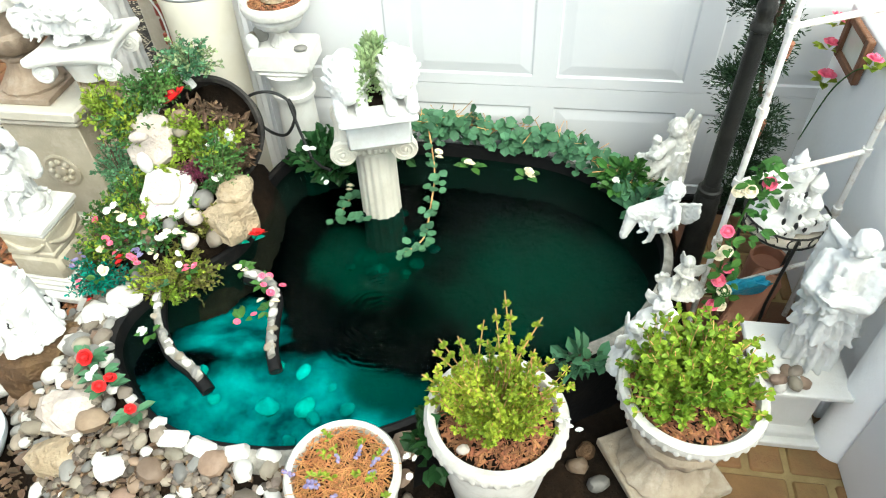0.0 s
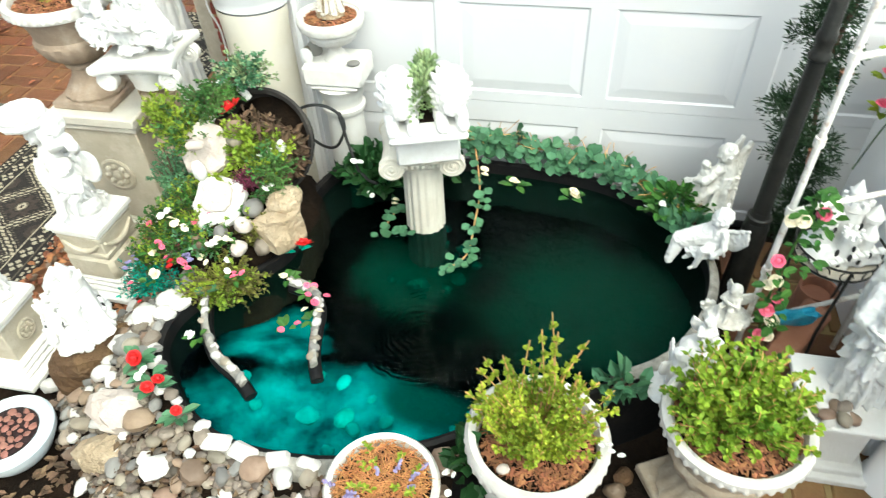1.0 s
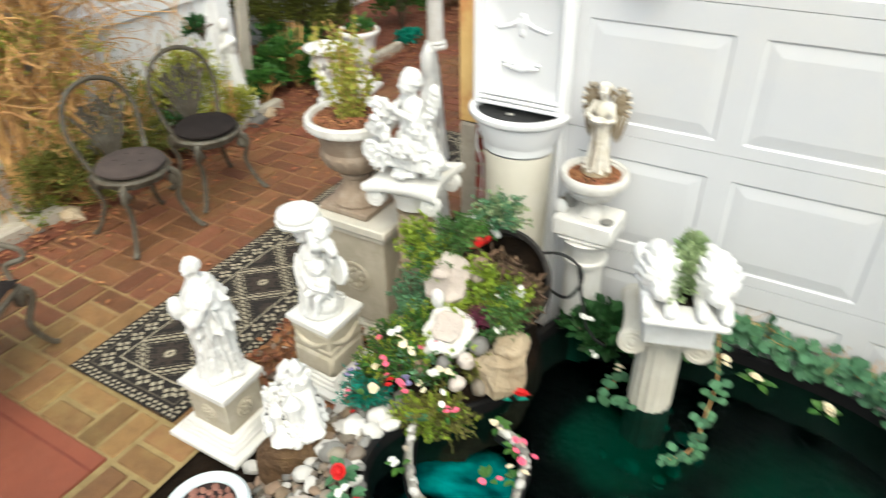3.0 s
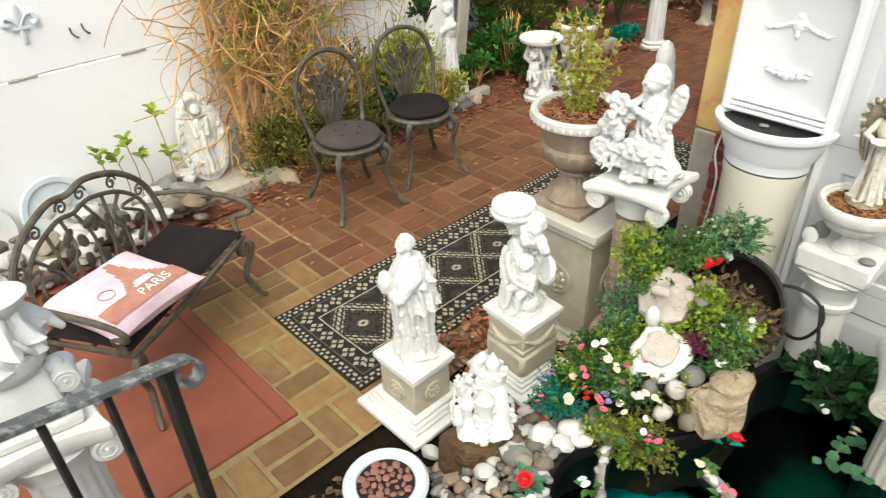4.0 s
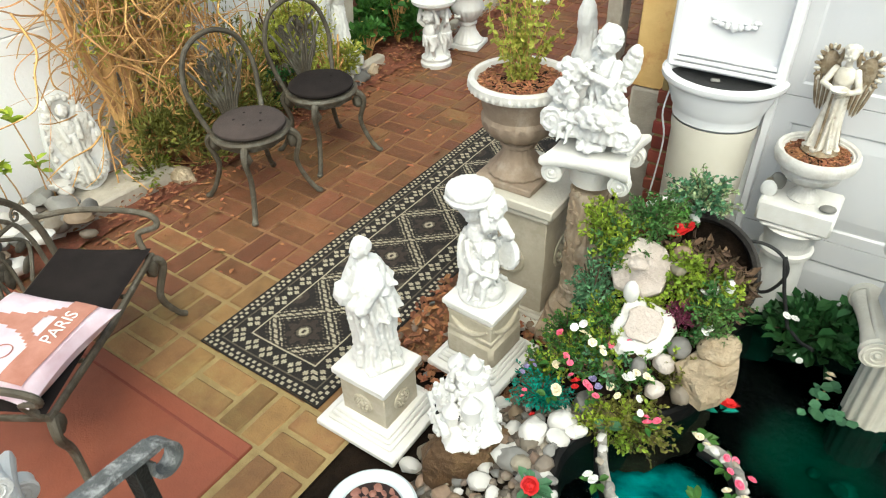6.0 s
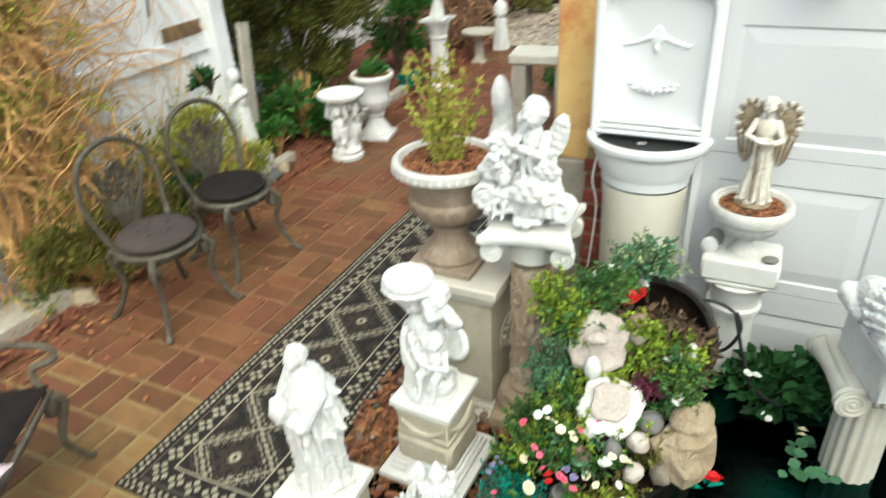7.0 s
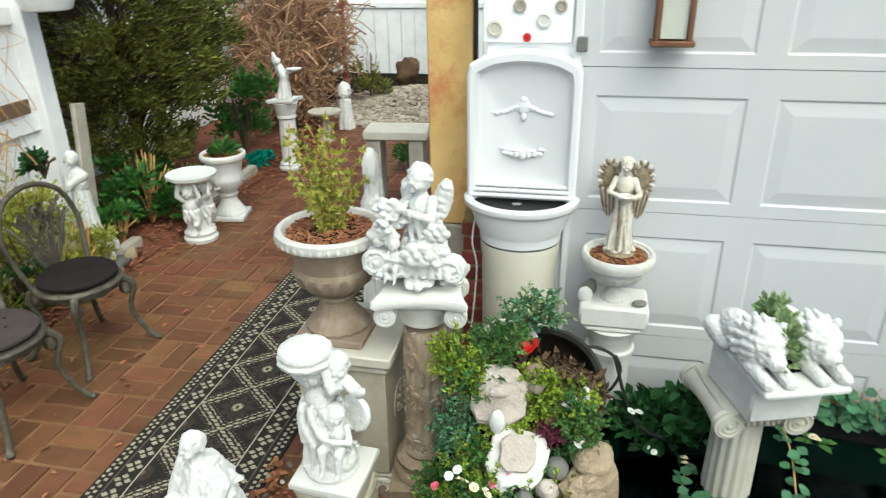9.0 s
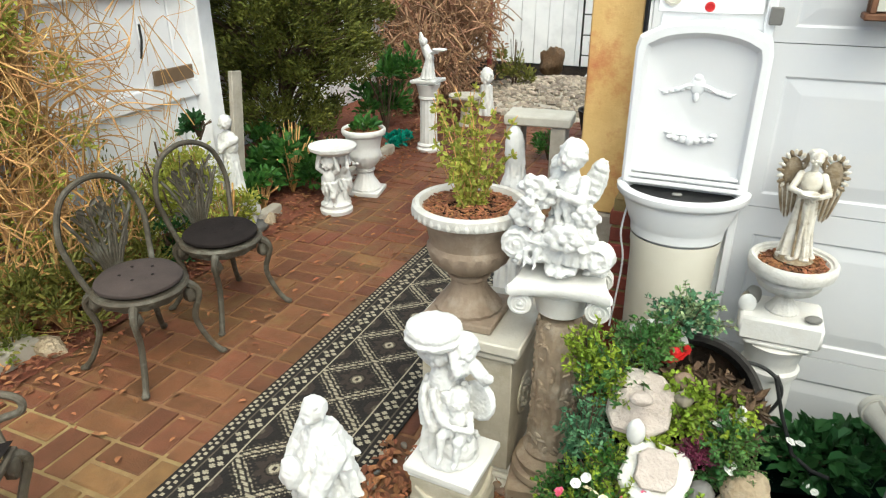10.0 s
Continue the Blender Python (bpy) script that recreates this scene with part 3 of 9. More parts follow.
def build_setting():
    sheet("ground", -400, 400, -400, 400, -0.03, SOIL, label="dark damp soil and mulch of the yard")
    sheet("mulch_bed", -6.15, -4.42, -1.0, 9.6, 0.012, MULCH, 30, 140, 0.03, "strip of red-brown bark mulch along the white fence", "structure")
    sheet("paving_bed", -4.6, -2.29, 1.75, 9.0, -0.008, MORTARR, label="reddish-brown mortar between the pavers")
    sheet("paving_bed", -4.6, -2.29, -1.0, 1.75, -0.008, MORTAR, label="mossy yellowish mortar between the pavers")
    sheet("paving_bed", 0.45, 1.4, -1.0, 1.2, -0.009, MORTAR, label="mossy yellowish mortar between the pavers")
    sheet("paving_bed", 0.74, 1.4, 1.2, 2.5, -0.009, MORTAR, label="mossy yellowish mortar between the pavers")
    # red painted slab with a cut corner line
    sh = Shape().box((-3.85, -0.05, -0.03), (2.5, 1.92, 0.07), bev=0.006)
    slab = thing("red_slab", label="brick-red painted concrete slab beside the pavers", category="slab", kind="structure")
    part("slab_surface", sh, REDSLAB, slab)
    part("slab_edge", Shape().box((-3.85, 0.83, 0.006), (2.5, 0.012, 0.006), bev=0.002), REDBRICK, slab)
    # white wall beyond the seat, and fence further on
    wall = thing("wall_west", label="white painted garden wall", category="wall", kind="structure")
    part("wall_face", Shape().box((-5.12, -0.4, 0.5), (0.2, 5.2, 1.0), bev=0.008), WALLW, wall)
    part("wall_face", Shape().box((-5.128, -0.4, 1.704), (0.2, 5.2, 1.4), bev=0.004), WALLW, wall)
    for y in (-1.2, -0.2, 0.8, 1.45, 2.0):
        part("lap_clip", Shape().box((-5.018, y, 1.0), (0.012, 0.16, 0.012), bev=0.003), CONCR, wall)
    wall = thing("wall_south", label="plain white house wall behind the steps", category="wall", kind="structure")
    part("wall_face", Shape().box((-1.5, -2.8, 1.2), (9.0, 0.2, 2.4), bev=0.01), WALLW, wall)
    # fence boards with rails, posts and a brown vent
    fence = thing("fence_west", label="white painted board fence with a brown vent plate", category="fence", kind="structure")
    rng = random.Random(4)
    y = 2.25
    while y < 4.05:
        part("board", Shape().box((-5.16 + rng.uniform(-0.004, 0.004), y + 0.14, 1.1), (0.03, 0.275, 2.2), bev=0.006), FENCEW, fence)
        y += 0.285
    for z in (0.35, 1.02, 1.75):
        part("rail", Shape().box((-5.12, 3.2, z), (0.05, 1.95, 0.12), bev=0.008), FENCEW, fence)
    part("post", Shape().box((-5.1, 4.2, 1.2), (0.16, 0.16, 2.4), bev=0.012), FENCEW, fence)
    part("board", Shape().box((-5.0, 4.36, 0.6), (0.04, 0.12, 1.0), tilt=rot("X", -7), bev=0.006), CONCR, fence)
    part("vent_plate", Shape().box((-5.085, 3.87, 1.15), (0.02, 0.38, 0.1), bev=0.004), PATCH, fence, "brown metal vent plate")
    hang = thing("hanging_bowl", (-4.78, 4.1, 1.78), 0, "white glazed bowl hung from the fence post", "hanging bowl")
    part("bowl", Shape().lathe([(0.12, 0.0), (0.15, 0.01), (0.175, 0.07), (0.19, 0.2), (0.2, 0.21), (0.18, 0.21), (0.16, 0.06)], 36), STATUE, hang)
    part("bracket", Shape().tube([(-0.3, 0.06, 0.24), (-0.15, 0.04, 0.24), (0.0, 0.0, 0.22)], 0.01, 8), IRON, hang)
    part("latch", Shape().tube([(-5.08, 3.6, 1.3), (-5.05, 3.6, 1.42), (-5.07, 3.62, 1.52)], 0.008, 6), IRON, fence)
    # the fence closes the garden further back
    fence = thing("fence_north", label="white tongue-and-groove fence at the garden's end", category="fence", kind="structure")
    x = -7.2
    while x < -1.9:
        part("board", Shape().box((x, 12.3 + rng.uniform(-0.004, 0.004), 1.25), (0.245, 0.04, 2.5), bev=0.006), FENCEW, fence)
        x += 0.25
    part("rail", Shape().box((-4.6, 12.27, 1.2), (5.4, 0.05, 0.1), bev=0.006), FENCEW, fence)
    part("cross", Shape().box((-5.6, 12.25, 1.9), (0.05, 0.03, 0.4)).box((-5.6, 12.25, 1.97), (0.24, 0.034, 0.05)), PATCH, fence, "small brown wooden cross")
    fence = thing("fence_far_west", label="white fence behind the evergreen", category="fence", kind="structure")
    for i in range(27):
        part("board", Shape().box((-6.2, 4.5 + i * 0.3, 0.95), (0.03, 0.29, 1.9), bev=0.006), FENCEW, fence)
    # right-hand house wall with its base block and round pilaster
    wall = thing("wall_east", label="white rendered house wall with a base block", category="wall", kind="structure")
    part("wall_face", Shape().box((1.25, 0.6, 0.53), (0.24, 3.9, 1.06), bev=0.01), WALLW, wall)
    part("base_block", Shape().box((1.11, 1.62, 0.09), (0.07, 0.4, 0.18), bev=0.008), WALLW, wall)
    part("pilaster", Shape().lathe([(0.085, 0.0), (0.085, 0.02), (0.078, 0.04), (0.078, 1.06)], 28, (1.13, 1.33, 0)), WALLW, wall)
    part("side_board", Shape().box((1.14, 1.12, 0.53), (0.06, 0.26, 1.06), bev=0.01), PLASTIC, wall)


def build_garage():
    """Sectional door: four sections of raised panels, frame, wall piece, brick corner and weathered board."""
    door = thing("garage_door", label="white sectional garage door with raised panels", category="garage door", kind="structure")
    joints = [0.02, 0.585, 1.15, 1.715, 2.28]
    xs = [-1.2235 + 0.6485 * i for i in range(7)]
    x0, x1 = -1.285, 3.36
    for z0, z1 in zip(joints, joints[1:]):
        sec = part("section", Shape().box(((x0 + x1) / 2, DOOR_Y + 0.042, (z0 + z1) / 2), (x1 - x0, 0.05, z1 - z0 - 0.002), bev=0.003), DOORW, door)
        face, y, top, low = Shape(), DOOR_Y + 0.005, z1 - 0.0015, z0 + 0.0015
        lo, hi = z0 + 0.05, z1 - 0.105
        edges = [x0] + [e for x in xs for e in (x, x + 0.545)] + [x1]
        for xa, xb, za, zb in [(x0, x1, low, lo), (x0, x1, hi, top)] + [(edges[k], edges[k + 1], lo, hi) for k in range(0, len(edges) - 1, 2)]:
            face.add([(xa, y, za), (xb, y, za), (xb, y, zb), (xa, y, zb)], [(0, 1, 2, 3)])
        face.add([(x0, y, low), (x1, y, low), (x1, y + 0.014, low - 0.0005), (x0, y + 0.014, low - 0.0005)], [(0, 3, 2, 1)])
        face.add([(x0, y, top), (x1, y, top), (x1, y + 0.014, top + 0.0005), (x0, y + 0.014, top + 0.0005)], [(0, 1, 2, 3)])
        part("face", face, DOORW, sec, smooth=False)
        for x in xs:
            a, b = x, x + 0.545
            sh = Shape()
            y = DOOR_Y + 0.005
            # sunk edge, then shoulders that slope out to a raised field
            rings = [(0.0, 0.0), (0.008, 0.0065), (0.013, 0.0065), (0.056, 0.0004), (0.06, 0.0)]
            vs, fs = [], []
            for d, off in rings:
                vs += [(a + d, y + off, lo + d), (b - d, y + off, lo + d), (b - d, y + off, hi - d), (a + d, y + off, hi - d)]
            for k in range(len(rings) - 1):
                for i in range(4):
                    j = (i + 1) % 4
                    fs.append((k * 4 + i, k * 4 + j, k * 4 + 4 + j, k * 4 + 4 + i))
            k = (len(rings) - 1) * 4
            fs.append((k, k + 1, k + 2, k + 3))
            sh.add(vs, fs)
            part("panel", sh, DOORW, sec, smooth=False)
    part("bottom_seal", Shape().box(((x0 + x1) / 2, DOOR_Y + 0.03, -0.004), (x1 - x0, 0.05, 0.044), bev=0.008), BLACK, door)
    wall = thing("wall_north", label="white garage wall piece and frame beside the door", category="wall", kind="structure")
    part("wall_face", Shape().box((-1.475, DOOR_Y + 0.1, 1.19), (0.33, 0.2, 2.38), bev=0.004), WALLW, wall)
    part("wall_over", Shape().box((1.03, DOOR_Y + 0.1, 2.36), (4.68, 0.2, 0.15), bev=0.004), WALLW, wall)
    part("frame", Shape().box((-1.3, DOOR_Y - 0.006, 1.19), (0.03, 0.05, 2.38), bev=0.004), PLASTIC, wall)
    part("side_wall", Shape().box((-1.6, 5.7, 1.19), (0.1, 5.8, 2.38), bev=0.004), WALLW, wall)
    part("roof", Shape().box((0.9, 5.7, 2.49), (5.1, 5.98, 0.1), bev=0.01), BLACK, wall)
    # brick corner, laid course by course
    corner = thing("brick_corner", label="narrow dark red brick corner beside the wall fountain", category="brickwork", kind="structure")
    part("joint", Shape().box((-1.69, 2.72, 0.55), (0.085, 0.12, 1.1), bev=0.002), MORTAR, corner)
    me = Shape().box((0, 0, 0), (0.1, 0.14, 0.058), bev=0.005).mesh("brick", REDBRICK)
    for i in range(15):
        ob = part("brick", me, None, corner)
        ob.location = (-1.69 + (0.003 if i % 2 else -0.003), 2.722, 0.04 + i * 0.07)
    # weathered wooden board on its block
    post = thing("wooden_board", (-1.815, 2.83, 0), label="weathered yellow-brown wooden board with rusty red stains", category="board")
    part("plank", Shape().box((0, 0, 1.85), (0.195, 0.06, 1.74), bev=0.006), WOODB, post)
    part("edge_strip", Shape().box((0.103, -0.01, 1.85), (0.01, 0.07, 1.74), bev=0.003), BLACK, post)
    part("block", Shape().box((0.0, 0.03, 0.488), (0.19, 0.13, 0.976), bev=0.012), CONCR, post)


build_setting()
build_garage()

# ---------------------------------------------------------------- pond
POND = [(0.535, 1.84), (0.54, 2.02), (0.45, 2.22), (0.28, 2.38), (0.08, 2.48), (-0.2, 2.53), (-0.5, 2.545), (-0.85, 2.52), (-1.12, 2.4), (-1.2, 2.1),
        (-1.17, 1.84), (-1.27, 1.66), (-1.45, 1.46), (-1.46, 1.26), (-1.3, 1.07), (-1.1, 0.95), (-0.9, 0.915), (-0.66, 0.935), (-0.42, 1.03),
        (-0.2, 1.16), (0.03, 1.29), (0.2, 1.39), (0.36, 1.5), (0.47, 1.66)]
WATER_Z = 0.256
RIM_Z = 0.3


def outline(n=6, inset=0.0):
    pts = curve_pts([(x, y, 0) for x, y in POND], n, True)
    if not inset:
        return pts
    out = []
    for i, p in enumerate(pts):
        d = (pts[(i + 1) % len(pts)] - pts[i - 1]).normalized()
        out.append(p + Vector((-d.y, d.x, 0)) * inset)
    return out


def inside(x, y, poly):
    c = False
    for i, p in enumerate(poly):
        q = poly[i - 1]
        if (p.y > y) != (q.y > y) and x < (q.x - p.x) * (y - p.y) / (q.y - p.y) + p.x:
            c = not c
    return c


def build_pond():
    pond = thing("pond", label="kidney-shaped raised garden pond with a black plastic shell", category="pond")
    # shell: outer wall, rolled lip and inner wall
    prof = [(-0.075, -0.06), (-0.03, 0.235), (-0.032, RIM_Z - 0.03), (-0.024, RIM_Z), (-0.008, RIM_Z + 0.006), (0.006, RIM_Z - 0.002),
            (0.011, RIM_Z - 0.03), (0.016, 0.25), (0.022, 0.155), (0.03, -0.12)]
    def band(rows):
        rings = [[Vector((p.x, p.y, z)) for p in outline(6, d)] for d, z in rows]
        n = len(rings[0])
        return Shape().add([v for r in rings for v in r], [(k * n + i, k * n + (i + 1) % n, (k + 1) * n + (i + 1) % n, (k + 1) * n + i)
                                                           for k in range(len(rings) - 1) for i in range(n)])
    part("shell", band(prof[:8]), BLACKPL, pond)
    part("inner_wall", band(prof[7:]), DEEPWALL, pond, "inner wall under water, coloured near black for the depth's darkness")
    # bed: shallow turquoise shelf falling to the deep part
    poly = outline(6, 0.02)
    step = 0.03
    nx, ny = int(2.13 / step), int(1.77 / step)
    vs, idx, fs = [], {}, []
    for j in range(ny + 1):
        for i in range(nx + 1):
            x, y = -1.52 + i * step, 0.85 + j * step
            d = math.hypot((x + 0.98) / 0.66, (y - 1.08) / 0.42)
            k = min(max((d - 0.75) / 0.6, 0), 1)
            k = k * k * (3 - 2 * k)
            z = 0.13 * (1 - k) + 0.0 * k + 0.03 * noise.noise(Vector((x * 5, y * 5, 0))) * (1 - 0.6 * k)
            idx[i, j] = len(vs)
            vs.append((x, y, z))
    for j in range(ny):
        for i in range(nx):
            if inside(-1.52 + (i + 0.5) * step, 0.85 + (j + 0.5) * step, poly):
                fs.append((idx[i, j], idx[i + 1, j], idx[i + 1, j + 1], idx[i, j + 1]))
    part("pond_bed", Shape().add(vs, fs), PONDP, pond, "turquoise shelf, then a bed coloured near black and green for murky depth")
    # turquoise stones lying on the shelf
    rng = random.Random(8)
    mesh = [Shape().ball((0, 0, 0), (1, 0.8, 0.6), 10, 6, rough=0.25, seed=i * 3.7).mesh("bed_stone", BEDST) for i in range(3)]
    for i in range(16):
        a, d = rng.uniform(0, 6.28), math.sqrt(rng.random())
        x, y = -0.95 + 0.5 * d * math.cos(a), 1.1 + 0.22 * d * math.sin(a)
        if not inside(x, y, outline(6, 0.07)):
            continue
        ob = part("bed_stone", mesh[i % 3], None, pond)
        r = rng.uniform(0.022, 0.045)
        ob.matrix_basis = pose(x, y, 0.14, 0, 0, rng.uniform(0, 360)) @ Matrix.Diagonal((r, r, r, 1))
    # paler stones glimpsed deeper down
    for x, y, r in ((0.43, 1.66, 0.03), (0.41, 1.52, 0.034), (0.5, 1.6, 0.02), (-0.35, 1.2, 0.028), (-0.52, 1.14, 0.032), (-0.3, 1.28, 0.02)):
        if inside(x, y, outline(6, 0.07)):
            ob = part("bed_stone", mesh[1], None, pond)
            ob.matrix_basis = pose(x, y, 0.08, 0, 0, 90 * x) @ Matrix.Diagonal((r, r, r, 1))
    # soft algae tufts round the column's foot
    tuft = [Shape().ball((0, 0, 0), (1, 0.9, 0.7), 12, 7, rough=0.35, seed=40 + i).mesh("algae_tuft", ALGAET) for i in range(3)]
    for i in range(16):
        a = rng.uniform(0, 6.28)
        d = rng.uniform(0.12, 0.24)
        ob = part("algae_tuft", tuft[i % 3], None, pond)
        r = rng.uniform(0.02, 0.042)
        ob.matrix_basis = pose(-0.62 + d * math.cos(a), 2.02 + 0.8 * d * math.sin(a), 0.11 + rng.uniform(-0.05, 0.03), 0, 0, rng.uniform(0, 360)) @ Matrix.Diagonal((r, r, r, 1))
    # water surface
    pts = outline(6, 0.026)
    sh = Shape().add([(p.x, p.y, WATER_Z) for p in pts], [tuple(range(len(pts)))])
    w = solid("water", sh, WATER, label="clear green pond water with rings of ripples", category="water", kind="structure", smooth=False)
    w.visible_shadow = False
    # two curved lips of the little basin
    lip = [[(-1.44, 1.62, 0.3), (-1.395, 1.5, 0.3), (-1.33, 1.36, 0.3), (-1.24, 1.25, 0.295), (-1.13, 1.185, 0.285), (-1.06, 1.13, 0.27)],
           [(-1.09, 1.63, 0.31), (-0.99, 1.6, 0.31), (-0.935, 1.53, 0.305), (-0.915, 1.43, 0.3), (-0.89, 1.32, 0.285), (-0.85, 1.235, 0.27)]]
    for k, c in enumerate(lip):
        ob = thing("basin_lip", label="curved dark lip of the small basin, set with pale pebbles", category="pond edging", group="basin lips")
        pts = curve_pts(c, 6)
        sh = Shape().tube([p - Vector((0, 0, 0.03)) for p in pts], 0.025, 10, flat=1.0)
        part("lip", sh, BLACKPL, ob)
        sh = Shape().tube([p + Vector((0, 0, 0.008)) for p in pts[:-3]], 0.02, 8, flat=0.5)
        part("coping", sh, GREYLIP, ob, "weathered grey coping")
        scatter_stones(ob, [(p.x + rng.uniform(-0.008, 0.008), p.y + rng.uniform(-0.008, 0.008), p.z + 0.014, rng.uniform(0.014, 0.024)) for p in pts[1:-4:2]], rng, (2, 3, 1, 0))
    # uneven row of stones lying on the rim, flat white ones in front
    edge = outline(6, -0.02)
    curb = thing("front_coping", label="pale concrete edging with white flat stones on the pond's front rim", category="edging")
    run = sorted((p for p in edge if p.y < 1.0 and -1.12 < p.x < -0.5), key=lambda p: p.x)
    part("band", Shape().tube([(p.x, p.y - 0.02, RIM_Z - 0.023) for p in run], 0.04, 10, flat=0.6), GREYLIP, curb)
    for p in run[1::3]:
        w = rng.uniform(0.07, 0.11)
        st = part("stone", Shape().box((0, 0, 0), (w, w * rng.uniform(0.5, 0.7), 0.03), bev=0.011, taper=rng.uniform(0.8, 0.95)), STONEW, curb)
        st.matrix_basis = pose(p.x + rng.uniform(-0.01, 0.01), p.y - 0.01, RIM_Z + 0.012, rng.uniform(-6, 6), rng.uniform(-6, 6), rng.uniform(-25, 25))
    row = thing("rim_stones", label="row of mixed cobbles lying on the pond's rim", category="stones")
    run = [p for p in edge if p.x < -1.05 and p.y < 1.56]
    scatter_stones(row, [(p.x + rng.uniform(-0.02, 0.01), p.y + rng.uniform(-0.02, 0.01), RIM_Z + rng.uniform(-0.005, 0.015), rng.uniform(0.022, 0.045)) for p in run], rng, (3, 4, 3, 1))
    # grey lip on the right rim
    run = [p for p in outline(6, -0.005) if p.x > 0.15]
    run.sort(key=lambda p: math.atan2(p.y - 1.85, p.x - 0.15))
    rim = thing("rim_coping", label="weathered grey coping along the pond's rim", category="edging")
    part("band", Shape().tube([(p.x, p.y, RIM_Z + 0.004) for p in run], 0.024, 8, flat=0.55), GREYLIP, rim)


build_pond()

# ---------------------------------------------------------------- pedestals, columns, urns
def square_pedestal(loc, rz, top, base, h, material, label, rosette=True, cap=0.03, group="", trim=None, swag=False):
    """Square pedestal: stepped plinth, panelled die, cornice slab."""
    ob = thing("pedestal", loc, rz, label, "pedestal", group)
    (tw, td), (bw, bd) = top, base
    part("plinth", Shape().box((0, 0, 0.014), (bw, bd, 0.028), bev=0.005).box((0, 0, 0.038), (bw * 0.82, bd * 0.82, 0.022), bev=0.008)
         .box((0, 0, 0.058), (bw * 0.76, bd * 0.76, 0.02), bev=0.008).box((0, 0, 0.076), (bw * 0.7, bd * 0.7, 0.02), bev=0.008), trim or material, ob)
    dw, dd = tw * 0.84, td * 0.84
    z0, z1 = 0.075, h - cap * 1.6
    die = Shape().box((0, 0, (z0 + z1) / 2), (dw, dd, z1 - z0), bev=0.004)
    if swag:
        # heavy lower block with rounded edges and a step above it
        zm = z0 + 0.52 * (z1 - z0)
        die.box((0, 0, (z0 + zm) / 2), (dw * 1.12, dd * 1.12, zm - z0), bev=0.02).box((0, 0, zm + 0.012), (dw * 1.06, dd * 1.06, 0.03), bev=0.008)
        die.box((0, 0, z1 - 0.02), (dw * 1.05, dd * 1.05, 0.03), bev=0.008)
    part("die", die, material, ob)
    if swag:
        for a in (0, 90, 180, 270):
            M, w, out = rot("Z", a), dw * 0.42, -dd / 2 - 0.004
            part("swag", Shape().tube([M @ Vector((w * (k / 6 - 1), out, z1 - 0.045 - 0.045 * (1 - (k / 6 - 1) ** 2))) for k in range(13)], [0.006 + 0.008 * (1 - (k / 6 - 1) ** 2) for k in range(13)], 8), material, ob)
    part("cornice", Shape().box((0, 0, h - cap * 1.5), (tw * 0.92, td * 0.92, cap * 0.7), bev=0.008).box((0, 0, h - cap / 2), (tw, td, cap), bev=0.006), trim or material, ob)
    if rosette:
        for a in (0, 90, 180, 270):
            M = rot("Z", a) @ rot("X", 90)
            off = rot("Z", a) @ Vector((0, -(dd if a % 180 == 0 else dw) / 2, (z0 + z1) / 2))
            r = min(dw, z1 - z0) * 0.24
            sh = Shape().lathe([(r, -0.002), (r, 0.006), (r * 0.86, 0.009), (r * 0.78, 0.004), (r * 0.3, 0.004), (r * 0.25, 0.012), (0.002, 0.014)], 22, off, M=M)
            for k in range(8):
                v = M @ Vector((r * 0.55 * math.cos(k * 0.785), r * 0.55 * math.sin(k * 0.785), 0.006))
                sh.ball(off + v, r * 0.17, 7, 5)
            part("rosette", sh, material, ob)
    return ob


def volute(sh, c, r, axis="Y", depth=0.05, sgn=1):
    """A scroll: a coil of band with its eye."""
    M = rot("X", 90) if axis == "Y" else rot("Z", 90) @ rot("X", 90)
    sh.lathe([(r, -depth), (r * 1.02, -depth * 0.8), (r * 0.9, 0), (r * 1.02, depth * 0.8), (r, depth)], 22, c, M=M)
    for side in (-1, 1):
        pts = []
        for k in range(34):
            a = k * 0.42 * sgn
            rr = r * (1 - k / 40)
            pts.append(Vector(c) + M @ Vector((rr * 0.92 * math.cos(a), rr * 0.92 * math.sin(a), side * depth)))
        sh.tube(pts, r * 0.085, 6)
        sh.ball(Vector(c) + M @ Vector((0, 0, side * depth)), r * 0.2, 8, 6)


def ionic_capital(ob, z, w, material, r):
    """Scrolled capital and its slab; z is the underside of the slab."""
    sh = Shape()
    for sx in (-1, 1):
        for sy in (-1, 1):
            volute(sh, (sx * w * 0.42, sy * w * 0.38, z - w * 0.13), w * 0.135, "Y", w * 0.06, sx)
    sh.box((0, 0, z - w * 0.05), (w * 0.84, w * 0.7, w * 0.09), bev=0.01)
    sh.lathe([(r * 1.02, z - w * 0.38), (r * 1.12, z - w * 0.36), (r * 1.12, z - w * 0.33), (r * 1.25, z - w * 0.2), (r * 1.4, z - w * 0.08)], 28)
    part("capital", sh, material, ob)


def fluted(sh, z0, z1, r0, r1, n=20, seg=120):
    prof = [(r0 + (r1 - r0) * k / 8, z0 + (z1 - z0) * k / 8) for k in range(9)]
    sh.lathe(prof, seg, wave=(n, 0.07))


